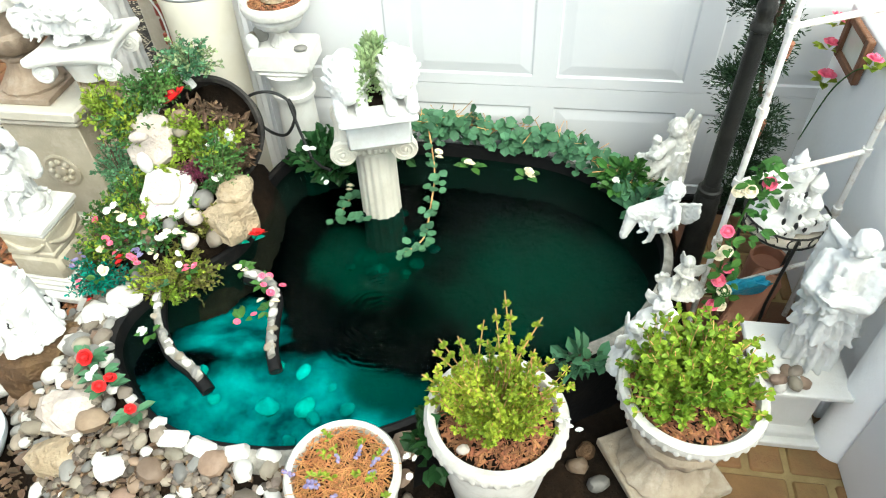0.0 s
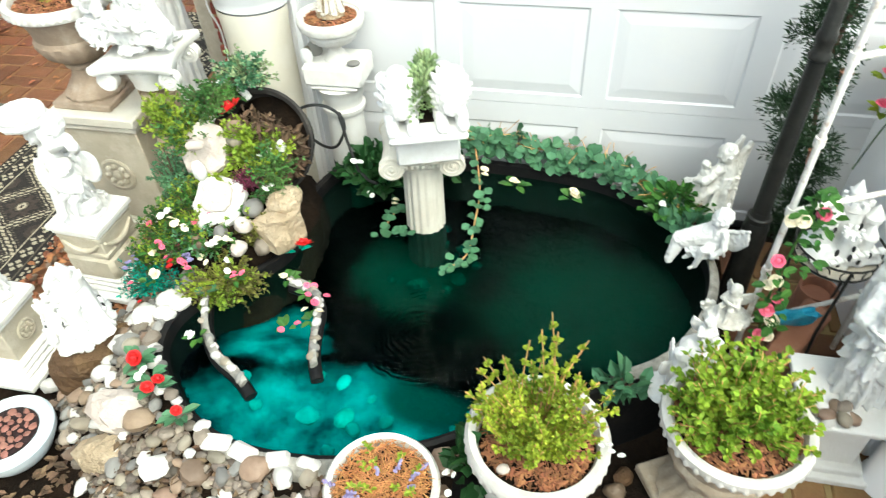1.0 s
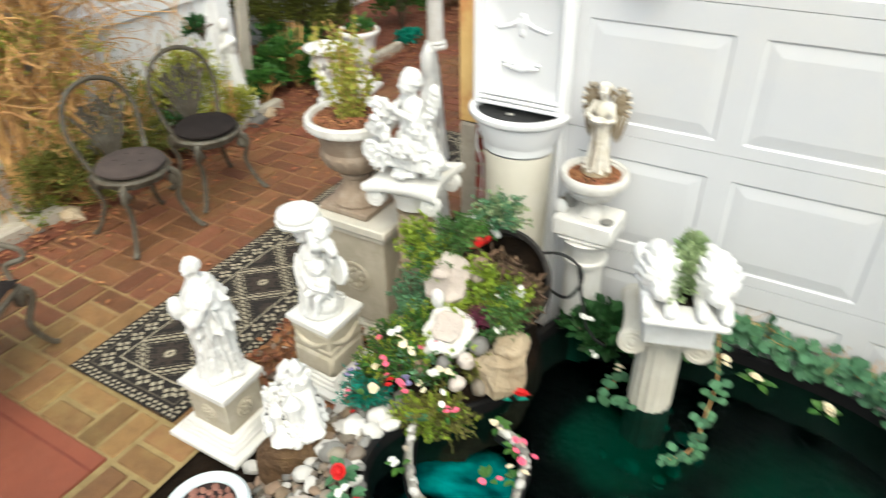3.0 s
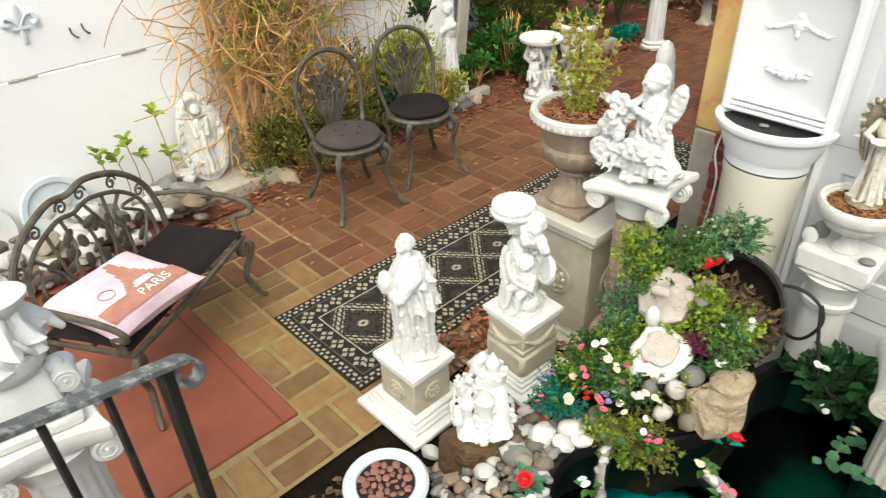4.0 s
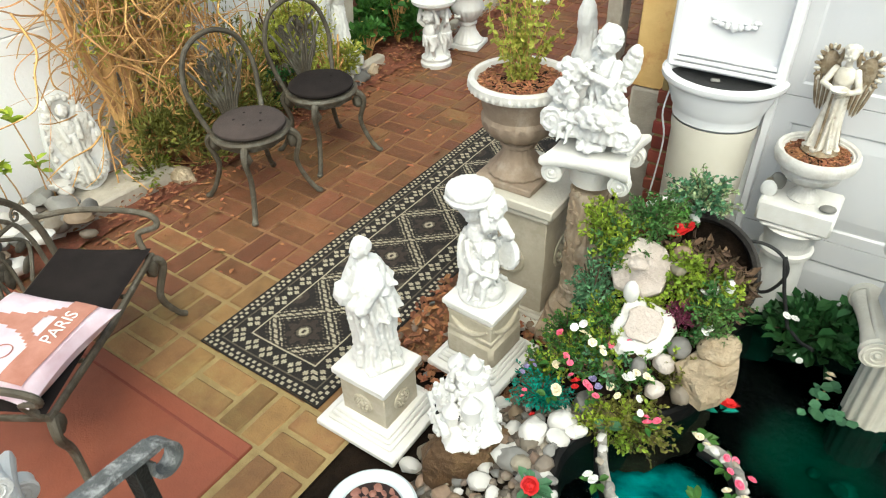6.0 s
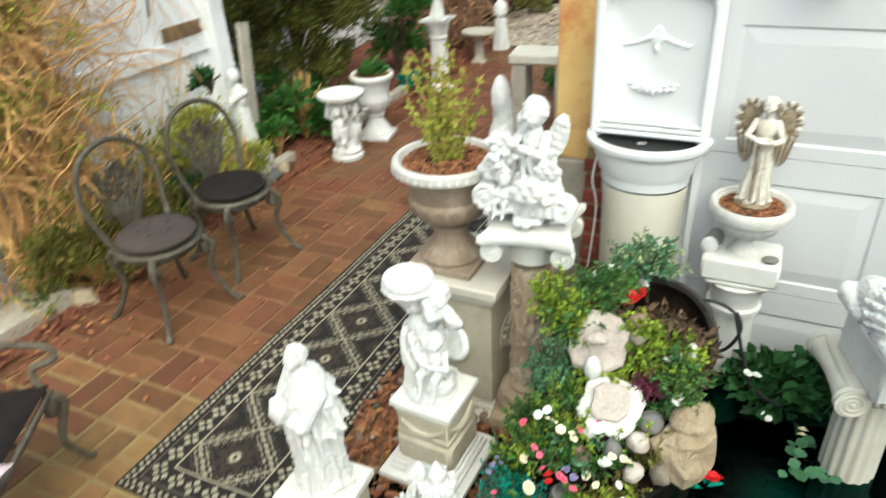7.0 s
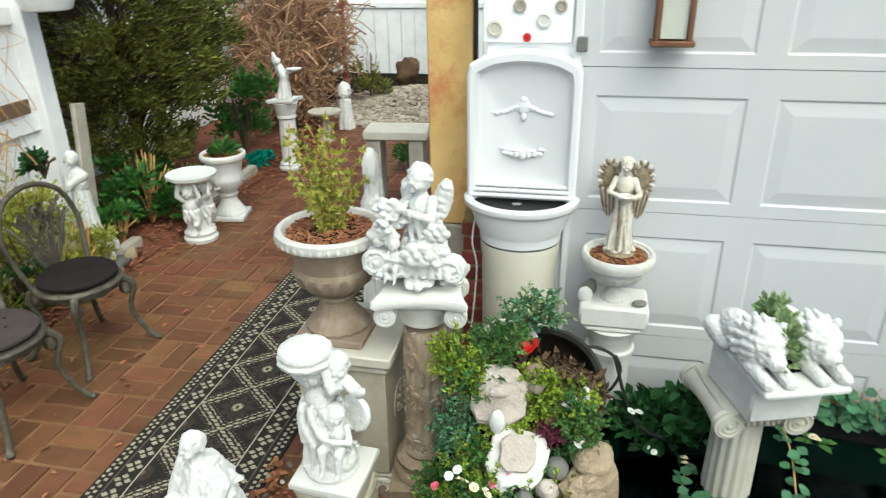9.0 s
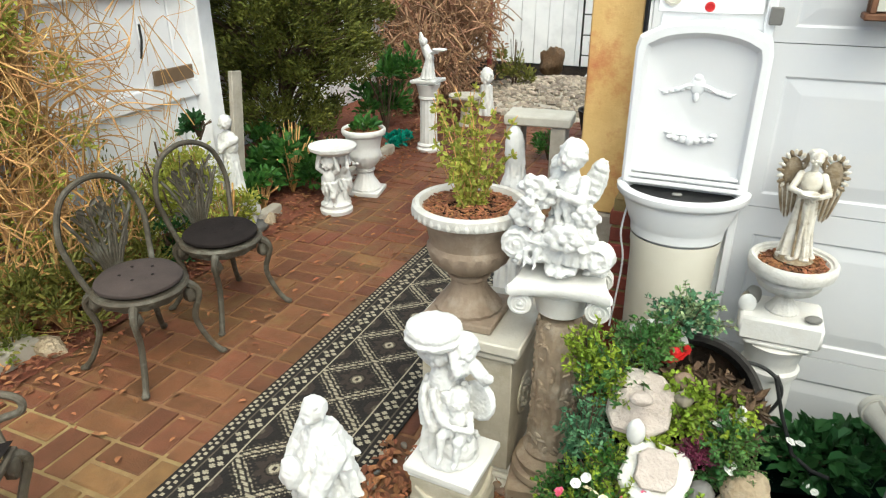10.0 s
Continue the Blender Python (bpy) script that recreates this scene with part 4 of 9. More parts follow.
def concave_slab(sh, z, h, w):
    """Square slab with hollowed sides and clipped corners."""
    ring = []
    for s in range(4):
        a = rot("Z", 90 * s)
        for k in range(9):
            t = k / 8 * 2 - 1
            if abs(t) > 0.93:
                t = math.copysign(0.93, t)
            ring.append(a @ Vector((w / 2 * (0.8 + 0.2 * t * t), w / 2 * t, 0)))
    n = len(ring)
    vs = [(p.x * k, p.y * k, zz) for k, zz in ((0.94, z), (1, z + h * 0.35), (1, z + h * 0.8), (0.98, z + h)) for p in ring]
    fs = [(j * n + i, j * n + (i + 1) % n, (j + 1) * n + (i + 1) % n, (j + 1) * n + i) for j in range(3) for i in range(n)]
    fs += [tuple(range(n - 1, -1, -1)), tuple(3 * n + i for i in range(n))]
    sh.add(vs, fs)


def egg_moulding(ob, r, z, n, material):
    """Ring of upright eggs on a rim."""
    me = Shape().ball((0, 0, 0), (0.008, r * 2.6 / n, 0.024), 8, 6).mesh("egg", material)
    for k in range(n):
        a = 2 * math.pi * k / n
        part("egg", me, None, ob).matrix_basis = pose(r * math.cos(a), r * math.sin(a), z, 0, 0, math.degrees(a)) @ pose(0, 0, 0.002, 0, -18, 0)


def urn(ob, z, R, h, material, rim_mat, fill_mat, rim="egg", square=True, foot=0.62):
    """Garden urn: square foot, fluted stem, bowl with lobes, rolled rim, filled nearly to the brim."""
    f = R * foot
    if square:
        part("foot_block", Shape().box((0, 0, z + h * 0.035), (f * 2.1, f * 2.1, h * 0.07), bev=0.006), material, ob)
    k = z + (h * 0.07 if square else 0)
    H = z + h - k
    part("stem", Shape().lathe([(f * 0.98, k), (f * 1.0, k + H * 0.03), (f * 0.85, k + H * 0.08), (f * 0.55, k + H * 0.2), (f * 0.5, k + H * 0.28), (f * 0.62, k + H * 0.31), (f * 0.62, k + H * 0.34), (f * 0.5, k + H * 0.36)],
                               72, wave=(18, 0.05)), material, ob)
    part("bowl", Shape().lathe([(f * 0.5, k + H * 0.35), (R * 0.5, k + H * 0.4), (R * 0.66, k + H * 0.47), (R * 0.73, k + H * 0.55), (R * 0.75, k + H * 0.6), (R * 0.7, k + H * 0.64), (R * 0.74, k + H * 0.75), (R * 0.86, k + H * 0.9), (R * 0.86, k + H * 0.94), (R * 0.8, k + H * 0.94), (R * 0.68, k + H * 0.7)],
                               80, wave=lambda a, r, zz: r * (1 + (0.03 * math.cos(16 * a) if k + H * 0.38 < zz < k + H * 0.58 else 0))), material, ob)
    zt = z + h
    part("rim", Shape().lathe([(R * 0.83, zt - 0.06), (R * 0.96, zt - 0.05), (R, zt - 0.03), (R * 0.99, zt - 0.01), (R * 0.94, zt), (R * 0.87, zt - 0.004), (R * 0.83, zt - 0.02), (R * 0.8, zt - 0.06)],
                              72), rim_mat, ob)
    if rim == "egg":
        egg_moulding(ob, R * 0.965, zt - 0.026, 40, rim_mat)
    sh = Shape().lathe([(R * 0.84, zt - 0.055), (R * 0.83, zt - 0.035), (R * 0.45, zt - 0.02), (0.004, zt - 0.015)], 26)
    part("soil", sh, SOIL, ob)
    rng = random.Random(int(R * 1000) + int(h * 777))
    sh = Shape()
    for _ in range(int(5200 * R)):
        a, d = rng.uniform(0, 6.28), math.sqrt(rng.random()) * R * 0.8
        p = Vector((d * math.cos(a), d * math.sin(a), zt - 0.022 - 0.01 * (d / R) + rng.uniform(0, 0.012)))
        if fill_mat is STRAW:
            q = rnd_dir(rng, -0.15, 0.2) * rng.uniform(0.025, 0.06)
            sh.tube([p - q / 2, p + Vector((0, 0, 0.004)), p + q / 2], 0.0013, 4)
        else:
            s = rng.uniform(0.005, 0.012)
            sh.box(p, (s * 2.6, s * 0.8, s * 0.35), tilt=Euler((rng.uniform(-0.5, 0.5), rng.uniform(-0.5, 0.5), rng.uniform(0, 6))).to_matrix(), bev=0.001)
    tagged(part("mulch", sh, fill_mat, ob, "loose shredded mulch", smooth=False), kind="stuff")


def build_columns():
    rng = random.Random(3)
    square_pedestal((-2.263, 1.325, 0), 0, (0.265, 0.245), (0.4, 0.38), 0.315, PEDD, "cream plaster pedestal with a rosette, under the robed statue", group="pedestals", trim=PEDW)
    square_pedestal((-2.058, 1.794, 0.043), -3, (0.255, 0.255), (0.36, 0.36), 0.375, PEDD, "cream pedestal with swags and a white stepped base among pebbles", False, 0.028, group="pedestals", trim=PEDW, swag=True)
    square_pedestal((-2.15, 2.33, 0), 0, (0.44, 0.44), (0.5, 0.48), 0.675, PEDD, "tall cream pedestal with a round rosette, under the big urn", True, 0.045, group="pedestals", trim=PED)
    ob = thing("planter_urn", (-2.2, 2.3, 0.675), 0, "large tan urn with a white rim and a young shrub", "urn")
    urn(ob, 0, 0.218, 0.475, URNC, POTW, CHIPS)
    sh = Shape()
    for k in range(34):
        a, d = rng.uniform(0, 6.28), rng.uniform(0.02, 0.17)
        tip = (d * math.cos(a), d * math.sin(a), 0.47 + rng.uniform(0.16, 0.42))
        sprig(sh, rng, (d * 0.25 * math.cos(a), d * 0.25 * math.sin(a), 0.44), tip, 60, 0.024, 0.013, stem=0.0016, spread=1.0)
    part("shrub", sh, [G_YEL, BARK], ob, "yellow-green leafy shrub", smooth=False)
    # carved sandstone column with a white scrolled capital
    ob = thing("carved_column", (-1.815, 2.215, -0.015), 8, "tan carved column with a white scrolled capital", "column")
    part("base", Shape().box((0, 0, 0.05), (0.3, 0.3, 0.1), bev=0.01).lathe([(0.14, 0.1), (0.15, 0.115), (0.145, 0.14), (0.125, 0.145), (0.12, 0.155), (0.13, 0.165), (0.132, 0.18), (0.115, 0.2), (0.1, 0.21), (0.105, 0.225), (0.09, 0.25)], 40), SAND, ob)
    def carve(a, r, z):
        return r * (1 + 0.1 * noise.noise(Vector((math.cos(a) * 5, math.sin(a) * 5, z * 22))) + 0.03 * math.cos(14 * a))
    part("shaft", Shape().lathe([(0.088 - 0.012 * k / 40, 0.24 + 0.56 * k / 40) for k in range(41)], 96, wave=carve), SAND, ob, "shaft carved with climbing leaves")
    vine = random.Random(6)
    sh = Shape()
    for k in range(170):
        a, z = vine.uniform(0, 6.28), 0.25 + 0.56 * k / 170
        rr = 0.09 - 0.012 * k / 170
        d = Vector((math.cos(a), math.sin(a), 0))
        M = d.to_track_quat("Z", "Y").to_matrix() @ rot("Z", vine.uniform(0, 180))
        sh.ball(d * rr + Vector((0, 0, z)), (vine.uniform(0.014, 0.022), vine.uniform(0.007, 0.011), 0.007), 7, 5, M=M)
    part("carved_vine", sh, SAND, ob, "carved vine leaves winding up the shaft")
    ionic_capital(ob, 0.95, 0.31, PEDW, 0.08)
    sh = Shape()
    concave_slab(sh, 0.95, 0.038, 0.36)
    part("abacus", sh, PEDW, ob, "white slab with hollowed sides")
    # column standing in the pond, carrying the planter
    ob = thing("pond_column", (-0.645, 2.125, -0.005), 15, "white fluted column standing in the pond", "column")
    sh = Shape()
    fluted(sh, 0.266, 0.62, 0.087, 0.083, 16, 96)
    part("shaft", sh, PED, ob)
    # dark green colour makes the sunken shaft fade out as in murky water
    sh = Shape()
    fluted(sh, 0.0, 0.266, 0.09, 0.087, 16, 96)
    part("sunken_shaft", sh, DARKFOOT, ob, "foot under water, coloured dark green for the water's murk")
    sh = Shape()
    for sx in (-1, 1):
        c = sx * 0.118
        sh.lathe([(0.046, -0.15), (0.044, -0.12), (0.036, -0.05), (0.034, 0), (0.036, 0.05), (0.044, 0.12), (0.046, 0.15)], 24, (c, 0, 0.675), M=rot("X", 90))
        volute(sh, (c, -0.14, 0.675), 0.05, "Y", 0.014, sx)
        volute(sh, (c, 0.14, 0.675), 0.05, "Y", 0.014, sx)
    sh.box((0, 0, 0.7), (0.26, 0.29, 0.05), bev=0.008).box((0, 0, 0.66), (0.2, 0.25, 0.05), bev=0.012)
    sh.lathe([(0.086, 0.6), (0.094, 0.605), (0.094, 0.62), (0.09, 0.625), (0.112, 0.65), (0.114, 0.665)], 30)
    for k in range(7):
        sh.ball((-0.066 + 0.022 * k, -0.128, 0.662), (0.009, 0.01, 0.014), 8, 6)
    part("capital", sh, PED, ob, "scrolled capital with side bolsters")
    # white column by the door with its slab and small urn
    ob = thing("white_column", (-1.092, 2.485, -0.04), 0, "white column with a square slab beside the garage door", "column")
    part("foot", Shape().lathe([(0.1, 0.0), (0.1, 0.06), (0.092, 0.1), (0.09, 0.36)], 40), DARKFOOT, ob, "dark green foot by the water")
    part("shaft", Shape().lathe([(0.09, 0.36), (0.083, 0.6), (0.083, 0.63), (0.098, 0.635), (0.1, 0.655), (0.09, 0.665), (0.088, 0.69), (0.094, 0.7), (0.096, 0.72), (0.105, 0.74), (0.115, 0.76)], 40), PEDW, ob)
    part("slab", Shape().box((0, 0, 0.775), (0.22, 0.19, 0.03), bev=0.012).box((0, 0, 0.83), (0.265, 0.2, 0.09), bev=0.01), PEDW, ob)
    ob = thing("small_urn", (-1.092, 2.485, 0.835), 0, "small worn white urn holding soil and an angel", "urn")
    urn(ob, 0, 0.142, 0.205, POTW, POTW, CHIPS, "plain", False, 0.4)
    for k, (x, y, s) in enumerate(((-0.115, -0.05, 0.03), (-0.1, 0.01, 0.034), (-0.125, -0.02, 0.028))):
        solid("shell", Shape().ball((0, 0, s * 0.9), (s, s * 0.4, s * 1.2), 12, 8, rough=0.1, seed=k), (STATUE, STONEG, STONE)[k], (-1.092 + x, 2.485 + y, 0.835), 30 * k,
              "small flat stone or shell on the column's slab", "shell", "shells")
    solid("shell", Shape().ball((0, 0, 0.012), (0.03, 0.022, 0.012), 12, 8), STONEG, (-0.997, 2.425, 0.835), 20, "small grey shell on the column's slab", "shell", "shells")


build_columns()

# ---------------------------------------------------------------- statues, each one carved mesh
def robe(sh, c, h, r0, r1, folds=11, depth=0.1, lean=(0, 0), seed=0):
    """Falling robe with pleats."""
    prof = [(r0 + (r1 - r0) * (k / 14) ** 0.7, h * k / 14) for k in range(15)]
    w = lambda a, r, z: r * (1 + depth * math.sin(folds * a + 2.5 * noise.noise(Vector((a, z * 9, seed)))) * (1 - 0.5 * z / h))
    sh.lathe(prof, 66, c, w, Matrix(((1, 0, lean[0] / h), (0, 1, lean[1] / h), (0, 0, 1))))


def head(sh, c, r, curls=True, seed=0, face=(0, -1, 0)):
    c, f = Vector(c), Vector(face).normalized()
    sh.ball(c, (r * 0.86, r * 0.9, r))
    side = Vector((-f.y, f.x, 0))
    sh.ball(c + f * r * 0.86 - Vector((0, 0, r * 0.12)), r * 0.16, 8, 6)
    for x in (-1, 1):
        sh.ball(c + f * r * 0.62 + side * x * r * 0.4 - Vector((0, 0, r * 0.3)), r * 0.3, 8, 6)
    sh.ball(c + f * r * 0.72 - Vector((0, 0, r * 0.62)), r * 0.22, 8, 6)
    if curls:
        sh.ball(c - f * r * 0.14 + Vector((0, 0, r * 0.14)), (r * 0.92, r * 0.94, r * 0.96))
        rng = random.Random(seed)
        for _ in range(46):
            d = rnd_dir(rng, -0.3, 1)
            if d.dot(f) < 0.5 - 0.3 * d.z:
                sh.ball(c + Vector((d.x * r * 0.88, d.y * r * 0.9, d.z * r)), r * rng.uniform(0.15, 0.23), 7, 5)


def wing(sh, root, tip, w, n=6, thick=0.012):
    """Feathered wing: a fan of flattened quills."""
    a, b = Vector(root), Vector(tip)
    d = b - a
    down = Vector((d.x * 0.1, d.y * 0.1, -1)).normalized()
    for k in range(n * 2):
        t = k / (n * 2 - 1)
        s = a + d * (0.1 + 0.85 * t)
        e = s + down * w * (0.5 + 0.6 * math.sin(1.0 + 1.6 * t)) + d * 0.15
        M = (e - s).to_track_quat("X", "Z").to_matrix()
        sh.ball((s + e) / 2, ((e - s).length * 0.55, thick * 1.35, thick * 0.8), 9, 7, M=M)
    sh.limb(a, b, thick * 1.5, thick, 8)


def child(sh, base, s, face=-90.0, arms="up", wings=True, sit=False, seed=0):
    """Plump cherub form about s high, facing an angle in degrees."""
    b, M = Vector(base), rot("Z", face + 90)
    P = lambda x, y, z: b + M @ Vector((x * s, y * s, z * s))
    f = M @ Vector((0, -1, 0))
    k = -0.26 if sit else 0.0
    sh.ball(P(0, 0, 0.42 + k), (0.13 * s, 0.12 * s, 0.13 * s), M=M)
    sh.ball(P(0, -0.01, 0.55 + k), (0.125 * s, 0.11 * s, 0.15 * s), M=M)
    head(sh, P(0, -0.02, 0.83 + k), 0.13 * s, True, seed, f)
    sh.limb(P(0, 0, 0.66 + k), P(0, -0.01, 0.74 + k), 0.06 * s, 0.055 * s)
    if sit:
        for x in (-1, 1):
            sh.limb(P(x * 0.07, 0, 0.13), P(x * 0.11, -0.24, 0.15), 0.075 * s, 0.06 * s)
            sh.limb(P(x * 0.11, -0.24, 0.15), P(x * 0.1, -0.28, -0.12), 0.055 * s, 0.035 * s)
            sh.limb(P(x * 0.1, -0.28, -0.12), P(x * 0.1, -0.35, -0.15), 0.035 * s, 0.025 * s)
    else:
        for x in (-1, 1):
            sh.limb(P(x * 0.07, 0, 0.38), P(x * 0.09, -0.05 * x - 0.04, 0.2), 0.075 * s, 0.058 * s)
            sh.limb(P(x * 0.09, -0.05 * x - 0.04, 0.2), P(x * 0.08, 0, 0.03), 0.052 * s, 0.035 * s)
            sh.limb(P(x * 0.08, 0, 0.03), P(x * 0.09, -0.08, 0.02), 0.035 * s, 0.028 * s)
    for x in (-1, 1):
        sh0 = P(x * 0.13, 0, 0.65 + k)
        if arms == "up":
            e, h = P(x * 0.22, -0.05, 0.74 + k), P(x * 0.14, -0.06, 0.98 + k)
        elif arms == "hug":
            e, h = P(x * 0.2, -0.1, 0.5 + k), P(x * 0.03, -0.2, 0.56 + k)
        else:
            e, h = P(x * 0.22, -0.02, 0.5 + k), P(x * 0.2, -0.14, 0.36 + k)
        sh.limb(sh0, e, 0.05 * s, 0.042 * s)
        sh.limb(e, h, 0.042 * s, 0.032 * s)
        sh.ball(h, 0.04 * s, 8, 6)
    if wings:
        for x in (-1, 1):
            wing(sh, P(x * 0.05, 0.1, 0.62 + k), P(x * 0.28, 0.2, 0.8 + k), 0.3 * s, 5, 0.024 * s)
    # drapery round the hips
    rng = random.Random(seed + 5)
    for q in range(9):
        a = q * 0.7
        sh.limb(P(0.13 * math.cos(a), 0.12 * math.sin(a), 0.46 + k), P(0.15 * math.cos(a + 0.5), 0.14 * math.sin(a + 0.5), 0.3 + k + rng.uniform(-0.05, 0.03)), 0.035 * s, 0.025 * s, 6)
    return P


def rosettes(sh, rng, c, spread, n, r):
    """Heap of carved blossoms and leaves."""
    for _ in range(n):
        p = Vector(c) + Vector((rng.uniform(-1, 1) * spread[0], rng.uniform(-1, 1) * spread[1], rng.uniform(0, 1) * spread[2]))
        s = r * rng.uniform(0.7, 1.25)
        ax = rnd_dir(rng, 0, 1)
        t = ax.orthogonal().normalized()
        u = ax.cross(t)
        for k in range(6):
            a = k * 1.047
            sh.ball(p + (t * math.cos(a) + u * math.sin(a)) * s * 0.75, (s * 0.48, s * 0.48, s * 0.3), 7, 5)
        sh.ball(p + ax * s * 0.25, s * 0.4, 7, 5)


def castle(sh, rng, w, h, stones=True):
    """Little fairy castle: stepped rock, towers with black blobs for the dark of openings, battlements, spires."""
    sh.box((0, 0, h * 0.12), (w, w * 0.7, h * 0.24), bev=0.02, taper=0.85)
    for x, y, r, t, cone in ((-0.3, 0.02, 0.12, 0.62, 1), (0.02, 0.1, 0.17, 0.72, 0), (0.3, 0.0, 0.11, 0.55, 1), (-0.08, -0.22, 0.12, 0.45, 0), (0.2, -0.2, 0.1, 0.4, 1), (-0.02, 0.12, 0.08, 0.84, 1)):
        R, z = r * w, h * t
        sh.lathe([(R * 1.12, 0.0), (R, z * 0.3), (R * 0.92, z * 0.86), (R * 1.14, z * 0.9), (R * 1.14, z)], 18, (x * w, y * w, 0))
        if cone:
            sh.lathe([(R * 1.2, z), (R * 0.7, z + h * 0.07), (R * 0.1, z + h * 0.15)], 16, (x * w, y * w, 0))
        else:
            for k in range(8):
                a = k * 0.785
                sh.box((x * w + R * math.cos(a), y * w + R * math.sin(a), z + h * 0.03), (R * 0.4, R * 0.4, h * 0.07), a, 0.001)
    for k in range(9):
        sh.box((w * (-0.36 + 0.09 * k), -w * 0.33, h * (0.1 + 0.02 * k)), (w * 0.1, w * 0.1, h * 0.06), 0.2, 0.003)
    # black blobs on the skin stand for the shade inside arched openings
    for x, z, q in ((-0.3, 0.3, 0.05), (-0.08, 0.2, 0.06), (-0.08, 0.34, 0.04), (0.2, 0.22, 0.045), (0.3, 0.38, 0.04), (0.05, 0.5, 0.05), (-0.3, 0.48, 0.04), (0.08, 0.14, 0.05), (-0.2, 0.12, 0.045)):
        if not stones:
            sh.ball((x * w, -w * (0.36 if z < 0.36 else 0.14), z * h), (q * w * 0.55, w * 0.03, q * h), 8, 6, slot=1)
    if stones:
        # pebbled slope rising to the towers, black blobs between for the dark of small openings
        for k in range(170):
            u, a = rng.random() ** 1.5, rng.uniform(0, 6.28)
            d = w * (0.5 - 0.36 * u)
            sh.ball((d * math.cos(a), 0.8 * d * math.sin(a), h * (0.03 + 0.68 * u)), w * rng.uniform(0.028, 0.062), 7, 5, rough=0.25, seed=k)
        for k in range(9):
            u, a = rng.uniform(0.15, 0.75), rng.uniform(0, 6.28)
            d = w * (0.5 - 0.36 * u) + 0.006
            sh.ball((d * math.cos(a), 0.8 * d * math.sin(a), h * (0.03 + 0.68 * u)), (w * 0.025, w * 0.025, h * 0.05), 7, 6, slot=1)


def build_statues():
    rng = random.Random(11)
    # robed saint
    sh = Shape()
    sh.box((0, 0, 0.012), (0.17, 0.14, 0.024), bev=0.006)
    robe(sh, (0, 0, 0.02), 0.36, 0.085, 0.058, 13, 0.13, (0.005, -0.005), 2)
    robe(sh, (0, 0.01, 0.24), 0.2, 0.092, 0.05, 12, 0.16, (0, -0.005), 5)
    robe(sh, (0.005, 0.008, 0.36), 0.1, 0.082, 0.04, 8, 0.14, (0, -0.005), 15)
    sh.limb((0, -0.005, 0.44), (0, -0.012, 0.475), 0.022, 0.02)
    head(sh, (0, -0.016, 0.51), 0.036, True, 33)
    for k in range(8):
        a = 0.8 * k
        sh.tube(curve_pts([(0.07 * math.cos(a), 0.065 * math.sin(a), 0.38), (0.088 * math.cos(a + 0.3), 0.08 * math.sin(a + 0.3), 0.28), (0.08 * math.cos(a + 0.5), 0.075 * math.sin(a + 0.5), 0.14)], 4), 0.009, 6)
    sh.limb((-0.075, 0, 0.41), (-0.07, -0.06, 0.31), 0.032, 0.028)
    sh.limb((0.075, 0, 0.41), (0.07, -0.06, 0.32), 0.032, 0.028)
    sh.limb((-0.07, -0.06, 0.31), (0.0, -0.1, 0.34), 0.026, 0.02)
    sh.limb((0.07, -0.06, 0.32), (0.0, -0.09, 0.33), 0.026, 0.02)
    sh.ball((0.02, -0.1, 0.37), (0.03, 0.03, 0.05))
    child(sh, (-0.075, -0.03, 0.02), 0.13, -60, "down", False, seed=3)
    sculpt(solid("statue", sh, STATUE, (-2.27, 1.345, 0.315), -28, "white robed saint statue on a cream pedestal", "statue", "garden statues"), 0.0045, 1, 0.01, 0.03).scale = (1.07, 1.07, 1.07)
    # cherub carrying a basin over a second figure
    sh = Shape()
    sh.lathe([(0.09, 0), (0.095, 0.012), (0.085, 0.03), (0.06, 0.05)], 24)
    child(sh, (0.035, -0.03, 0.09), 0.27, -105, "hug", False, True, seed=6)
    sh.ball((0.03, -0.02, 0.05), (0.065, 0.06, 0.05))
    child(sh, (-0.025, 0.015, 0.07), 0.37, -125, "up", False, seed=9)
    rosettes(sh, rng, (0, 0, 0.01), (0.06, 0.06, 0.04), 7, 0.022)
    robe(sh, (-0.02, 0.015, 0.02), 0.2, 0.075, 0.06, 9, 0.22, seed=4)
    for k in range(9):
        a = k * 0.7
        sh.tube(curve_pts([(-0.02 + 0.06 * math.cos(a), 0.015 + 0.06 * math.sin(a), 0.27), (-0.02 + 0.075 * math.cos(a + 0.4), 0.015 + 0.075 * math.sin(a + 0.4), 0.2), (-0.02 + 0.07 * math.cos(a + 0.9), 0.015 + 0.07 * math.sin(a + 0.9), 0.12)], 4), 0.012, 6)
    sh.lathe([(0.06, -0.012), (0.066, 0), (0.06, 0.012)], 24, (0.085, 0.03, 0.2), M=rot("Z", -30) @ rot("X", 80))
    head(sh, (0.045, 0.0, 0.405), 0.045, True, 19)
    sh.limb((0.03, 0.0, 0.34), (0.04, 0.0, 0.38), 0.04, 0.035)
    sh.limb((0.07, 0.0, 0.35), (0.115, -0.04, 0.33), 0.024, 0.02)
    sh.limb((0.115, -0.04, 0.33), (0.13, -0.06, 0.35), 0.02, 0.014)
    sh.lathe([(0.03, 0.405), (0.055, 0.41), (0.085, 0.425), (0.092, 0.44), (0.08, 0.447), (0.086, 0.46), (0.082, 0.475), (0.06, 0.482), (0.02, 0.484)], 34, (-0.05, 0.0, 0),
             wave=lambda a, r, z: r * (1 + (0.03 * math.cos(24 * a) if 0.415 < z < 0.45 else 0)))
